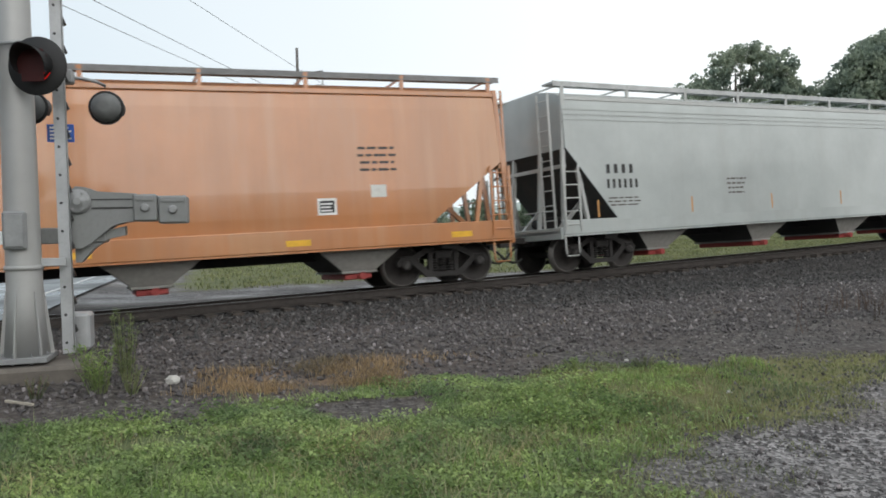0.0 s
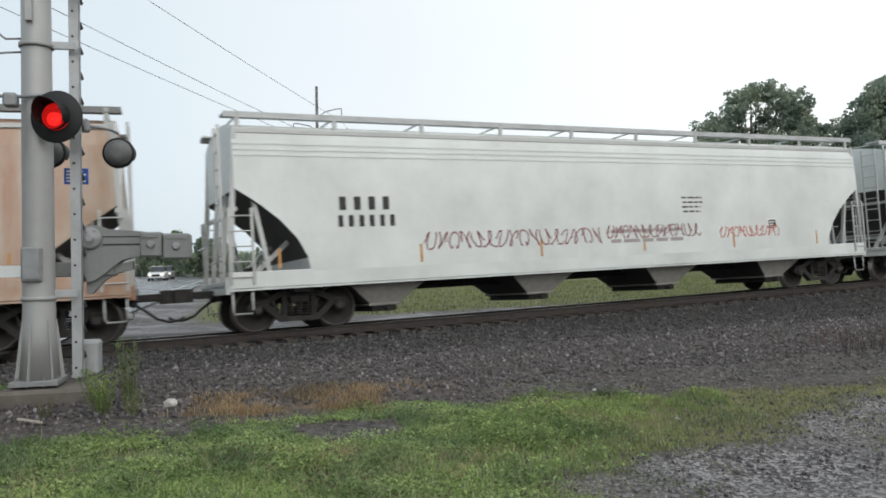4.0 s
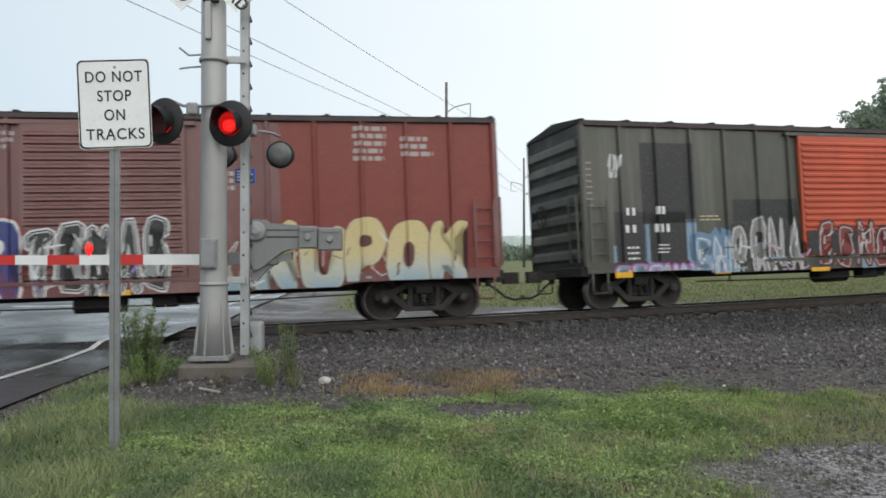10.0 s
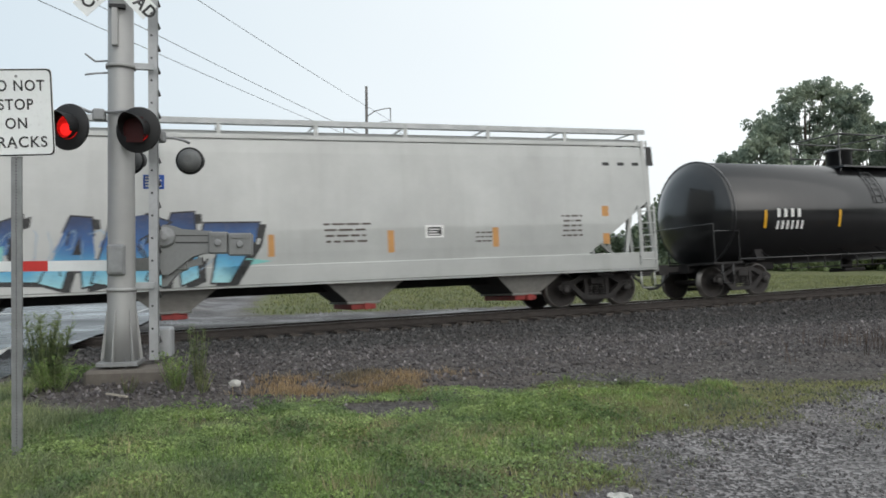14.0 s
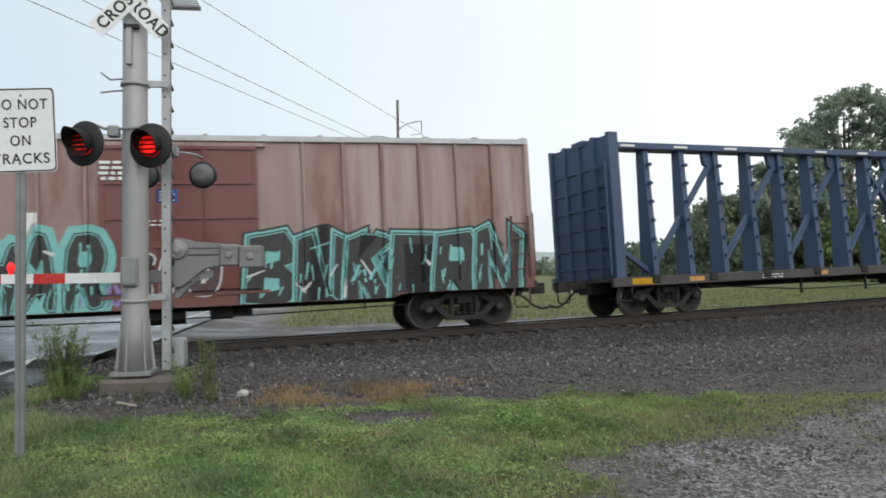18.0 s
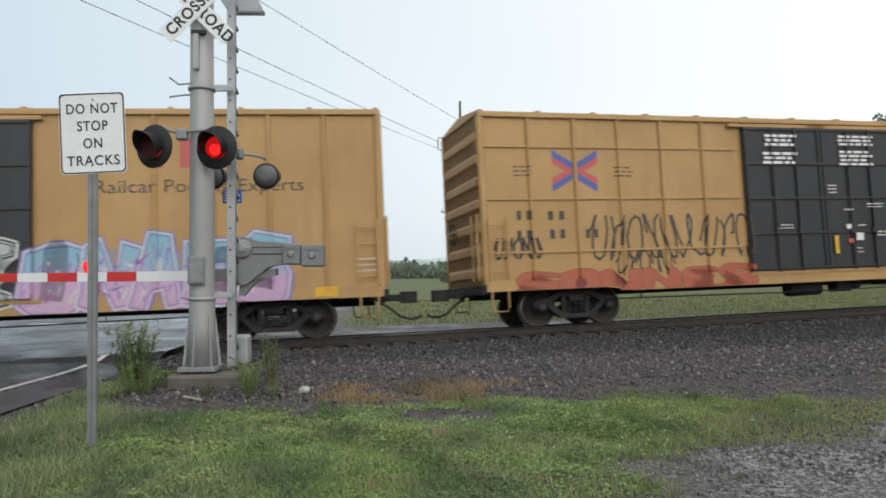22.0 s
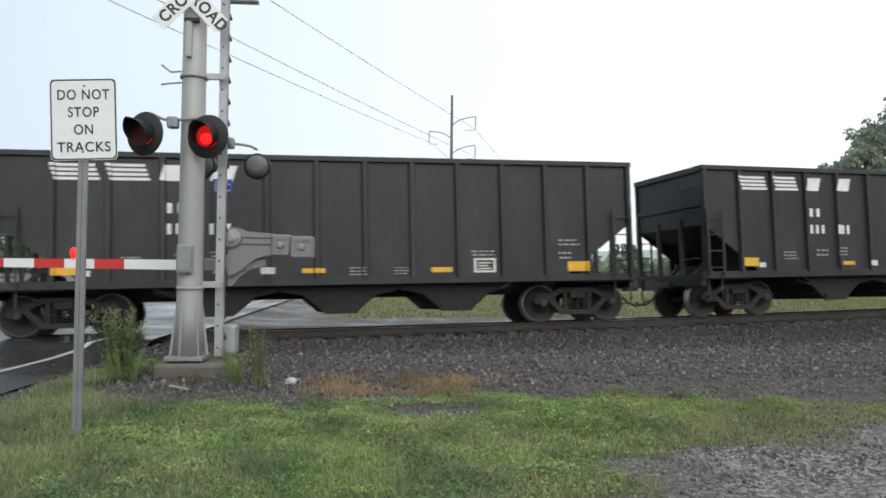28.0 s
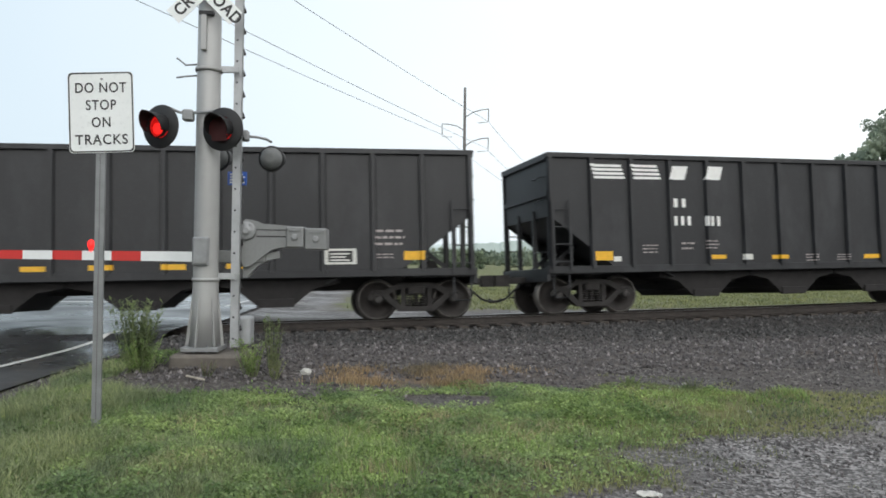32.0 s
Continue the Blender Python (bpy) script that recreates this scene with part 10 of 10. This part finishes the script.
def waiting_car(along, right, label, colour):
    """A car facing the crossing, its headlamps on."""
    car = thing("car", label, "car")
    p, q = road_point(along, right), road_point(along - 1.0, right)
    car.matrix_world = pose(p[0], p[1], ground_height(p[0], p[1]) + 0.06, 0, 0, math.degrees(math.atan2(q[1] - p[1], q[0] - p[0])))
    body = paint(colour[0], colour[1], dirt=0.05, streak=0.05, rough=0.3, wet=0.6)
    bm = bmnew()
    loft(bm, [[(x, -w, z0), (x, w, z0), (x, w, z1 - 0.12), (x, w - 0.10, z1), (x, -w + 0.10, z1), (x, -w, z1 - 0.12)] for x, w, z0, z1 in ((-2.3, 0.72, 0.45, 0.95), (-2.1, 0.88, 0.30, 1.02), (-1.0, 0.91, 0.25, 1.04), (0.8, 0.91, 0.25, 1.00), (1.9, 0.88, 0.28, 0.90), (2.25, 0.70, 0.35, 0.78))])
    part("body", bm, body, car)
    bm = bmnew()
    loft(bm, [[(-2.0, -0.80, 1.0), (1.0, -0.80, 0.98), (1.0, 0.80, 0.98), (-2.0, 0.80, 1.0)], [(-1.7, -0.66, 1.55), (0.2, -0.66, 1.58), (0.2, 0.66, 1.58), (-1.7, 0.66, 1.55)]])
    cabin = part("cabin", bm, M_WINDOW, car, "dark window glass")
    bm = bmnew()
    box(bm, -1.75, 0.22, -0.68, 0.68, 1.55, 1.63, 0.03)
    part("roof", bm, body, cabin)
    for wx in (-1.4, 1.4):
        for sy in (-1, 1):
            bm = bmnew()
            lathe(bm, [(-0.11, 0.20), (-0.11, 0.31), (-0.08, 0.34), (0.08, 0.34), (0.11, 0.31), (0.11, 0.20)], (wx, sy * 0.80, 0.34), (wx, sy * 9, 0.34), 16)
            wheel = part("wheel", bm, M_TYRE, car)
            bm = bmnew()
            lathe(bm, [(0.0, 0.20), (0.03, 0.19), (0.05, 0.05)], (wx, sy * 0.88, 0.34), (wx, sy * 9, 0.34), 12)
            part("rim", bm, M_STEEL, wheel)
    for sy in (-1, 1):
        bm = bmnew()
        box(bm, 2.08, 2.26, sy * 0.62 - 0.16, sy * 0.62 + 0.16, 0.60, 0.76, 0.03)
        part("headlight", bm, M_HEAD, car, "lit white headlight")
    bm = bmnew()
    box(bm, 2.20, 2.30, -0.40, 0.40, 0.48, 0.70, 0.02)
    part("grille", bm, M_BLACK, car)


waiting_car(84.0, -5.2, "white estate car waiting with its headlamps on", ("car_white", (0.70, 0.72, 0.73)))
waiting_car(92.5, -5.3, "grey car waiting behind the white one", ("car_grey", (0.22, 0.24, 0.25)))


# ---- power line ----
M_POLE = plain("weathered_pole", (0.13, 0.125, 0.12), 0.8, 0, 0.2, 2.0)
M_WIRE = plain("wire", (0.05, 0.05, 0.05), 0.6)


def power_pole(x, y, top, arms):
    p = thing("utility_pole", "tall slim utility pole with bent cross-arms and insulators", "utility pole", "poles of the power line")
    z = ground_height(x, y)
    p.location = (x, y, z)
    bm = bmnew()
    rod(bm, (0, 0, -0.3), (0, 0, top - z), 0.21, 14, 0.13)
    part("pole", bm, M_POLE, p)
    for side, h, reach in arms:
        bm = bmnew()
        hz = h - z
        tube(bm, [(0, 0, hz - 0.75), (side * 0.35 * reach, 0, hz - 0.22), (side * 0.75 * reach, 0, hz), (side * reach, 0, hz + 0.04)], 0.05, 6)
        part("cross_arm", bm, M_POLE, p)
        bm = bmnew()
        lathe(bm, [(0, 0.03)] + [(0.06 + 0.1 * k + e, r) for k in range(10) for e, r in ((0.0, 0.035), (0.03, 0.075), (0.06, 0.035))] + [(1.25, 0.03)], (side * reach, 0, hz + 0.02), (side * reach * 0.97, 0, hz - 9), 8)
        tube(bm, [(side * reach * 0.98, 0, hz - 1.28), (side * 0.55 * reach, 0, hz - 1.34)], 0.03, 6)
        part("insulator", bm, M_POLE, p)
    return p


power_pole(-17.5, 75.0, 18.85, [(1, 16.5, 2.5), (-1, 15.15, 2.4), (1, 13.55, 2.5)])
far_pole_arms = [(1, 13.0, 1.9), (-1, 11.8, 1.9), (1, 10.5, 1.9)]
power_pole(-14.2, 110.0, 15.3, far_pole_arms)
power_pole(-15.7, 152.0, 13.9, [(1, 12.3, 1.8), (-1, 11.2, 1.8)])
bm = bmnew()
pl = thing("utility_pole", "thin low distribution pole with a short cross-arm", "utility pole")
pl.location = (-18.0, 73.0, ground_height(-18.0, 73.0))
beam(bm, (-1.1, 0, 7.9), (1.9, 0, 7.8), 0.10, 0.10)
for x in (-1.0, 0.9, 1.8):
    rod(bm, (x, 0, 7.9), (x, 0, 8.2), 0.05, 6)
part("cross_arm", bm, M_POLE, pl)
bm = bmnew()
rod(bm, (0, 0, -0.2), (0, 0, 8.4), 0.13, 10)
part("pole", bm, M_POLE, pl)


def wire(a, b, sag, label="thin overhead power wire"):
    bm = bmnew()
    a, b = Vector(a), Vector(b)
    pts = []
    for k in range(25):
        u = k / 24
        p = a.lerp(b, u)
        p.z -= sag * 4 * u * (1 - u)
        pts.append(p)
    tube(bm, pts, 0.019, 5)
    solid("wire", bm, M_WIRE, label, "wire", "wires of the power line")


def reach(p, q, k):
    return tuple(a + (b - a) * k for a, b in zip(p, q))


for p, q in (((-19.7, 75, 14.0), (-24.1, 32.3, 14.6)), ((-15.1, 75, 12.5), (-21.4, 37.6, 14.6)), ((-15.05, 75, 15.3), (-20.2, 41.6, 17.5))):
    wire(p, reach(p, q, 2.1), 0.5)
for p, q in (((-15.05, 75, 15.3), (-12.4, 110, 11.8)), ((-19.7, 75, 14.0), (-16.1, 110, 10.6)), ((-15.1, 75, 12.4), (-12.4, 110, 9.3))):
    wire(p, q, 0.6)

# ---- what moves ----
V0, ACC = 12.545, 0.010863


def run_of(t):
    return V0 * t + ACC * t * t


def car_pose(u, length, t):
    s = u - run_of(t)
    h = length / 2 - 1.95
    ax, ay, az, _ = rail_line(s - h)
    bx, by, bz, _ = rail_line(s + h)
    dx, dy, dz = bx - ax, by - ay, bz - az
    return pose((ax + bx) / 2, (ay + by) / 2, (az + bz) / 2, -TRACK_BANK, -math.degrees(math.atan2(dz, math.hypot(dx, dy))), math.degrees(math.atan2(dy, dx)))


def motions():
    times = [0.0, 1 / 30] + [0.5 * k for k in range(1, 64)] + [32 - 1 / 30, 32.0]
    for car, u, length in TRAIN:
        walk(car, [(t, car_pose(u, length, t)) for t in times])
    places = {car: (u, length) for car, u, length in TRAIN}
    for car, wheel, wx in SPINNERS:
        u, length = places[car]
        t0, t1 = max(0.0, (u - 46) / 12.7), min(32.0, (u + 24) / 12.7)
        f0, f1 = round(t0 * 30), round(t1 * 30)
        rows = []
        if f0 > 0:
            rows.append((0.0, pose(wx, 0, WHEEL_R - TRUCK_UP)))
        for f in range(f0, f1 + 1):
            a = -math.degrees((run_of(f / 30) - run_of(f0 / 30)) / WHEEL_R)
            rows.append((f / 30, pose(wx, 0, WHEEL_R - TRUCK_UP) @ Matrix.Rotation(radians(a), 4, "Y")))
        if f1 < 960:
            rows.append((32.0, rows[-1][1]))
        walk(wheel, rows)
    # the two front lamps flash in turn: added slats open on one, shut on the other
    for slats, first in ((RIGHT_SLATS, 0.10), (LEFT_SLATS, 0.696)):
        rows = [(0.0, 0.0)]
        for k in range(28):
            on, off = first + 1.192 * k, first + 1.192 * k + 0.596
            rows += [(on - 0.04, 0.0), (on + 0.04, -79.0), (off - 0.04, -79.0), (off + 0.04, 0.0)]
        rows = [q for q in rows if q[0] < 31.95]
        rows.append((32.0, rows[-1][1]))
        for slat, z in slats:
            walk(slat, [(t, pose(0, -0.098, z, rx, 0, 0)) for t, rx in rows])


motions()
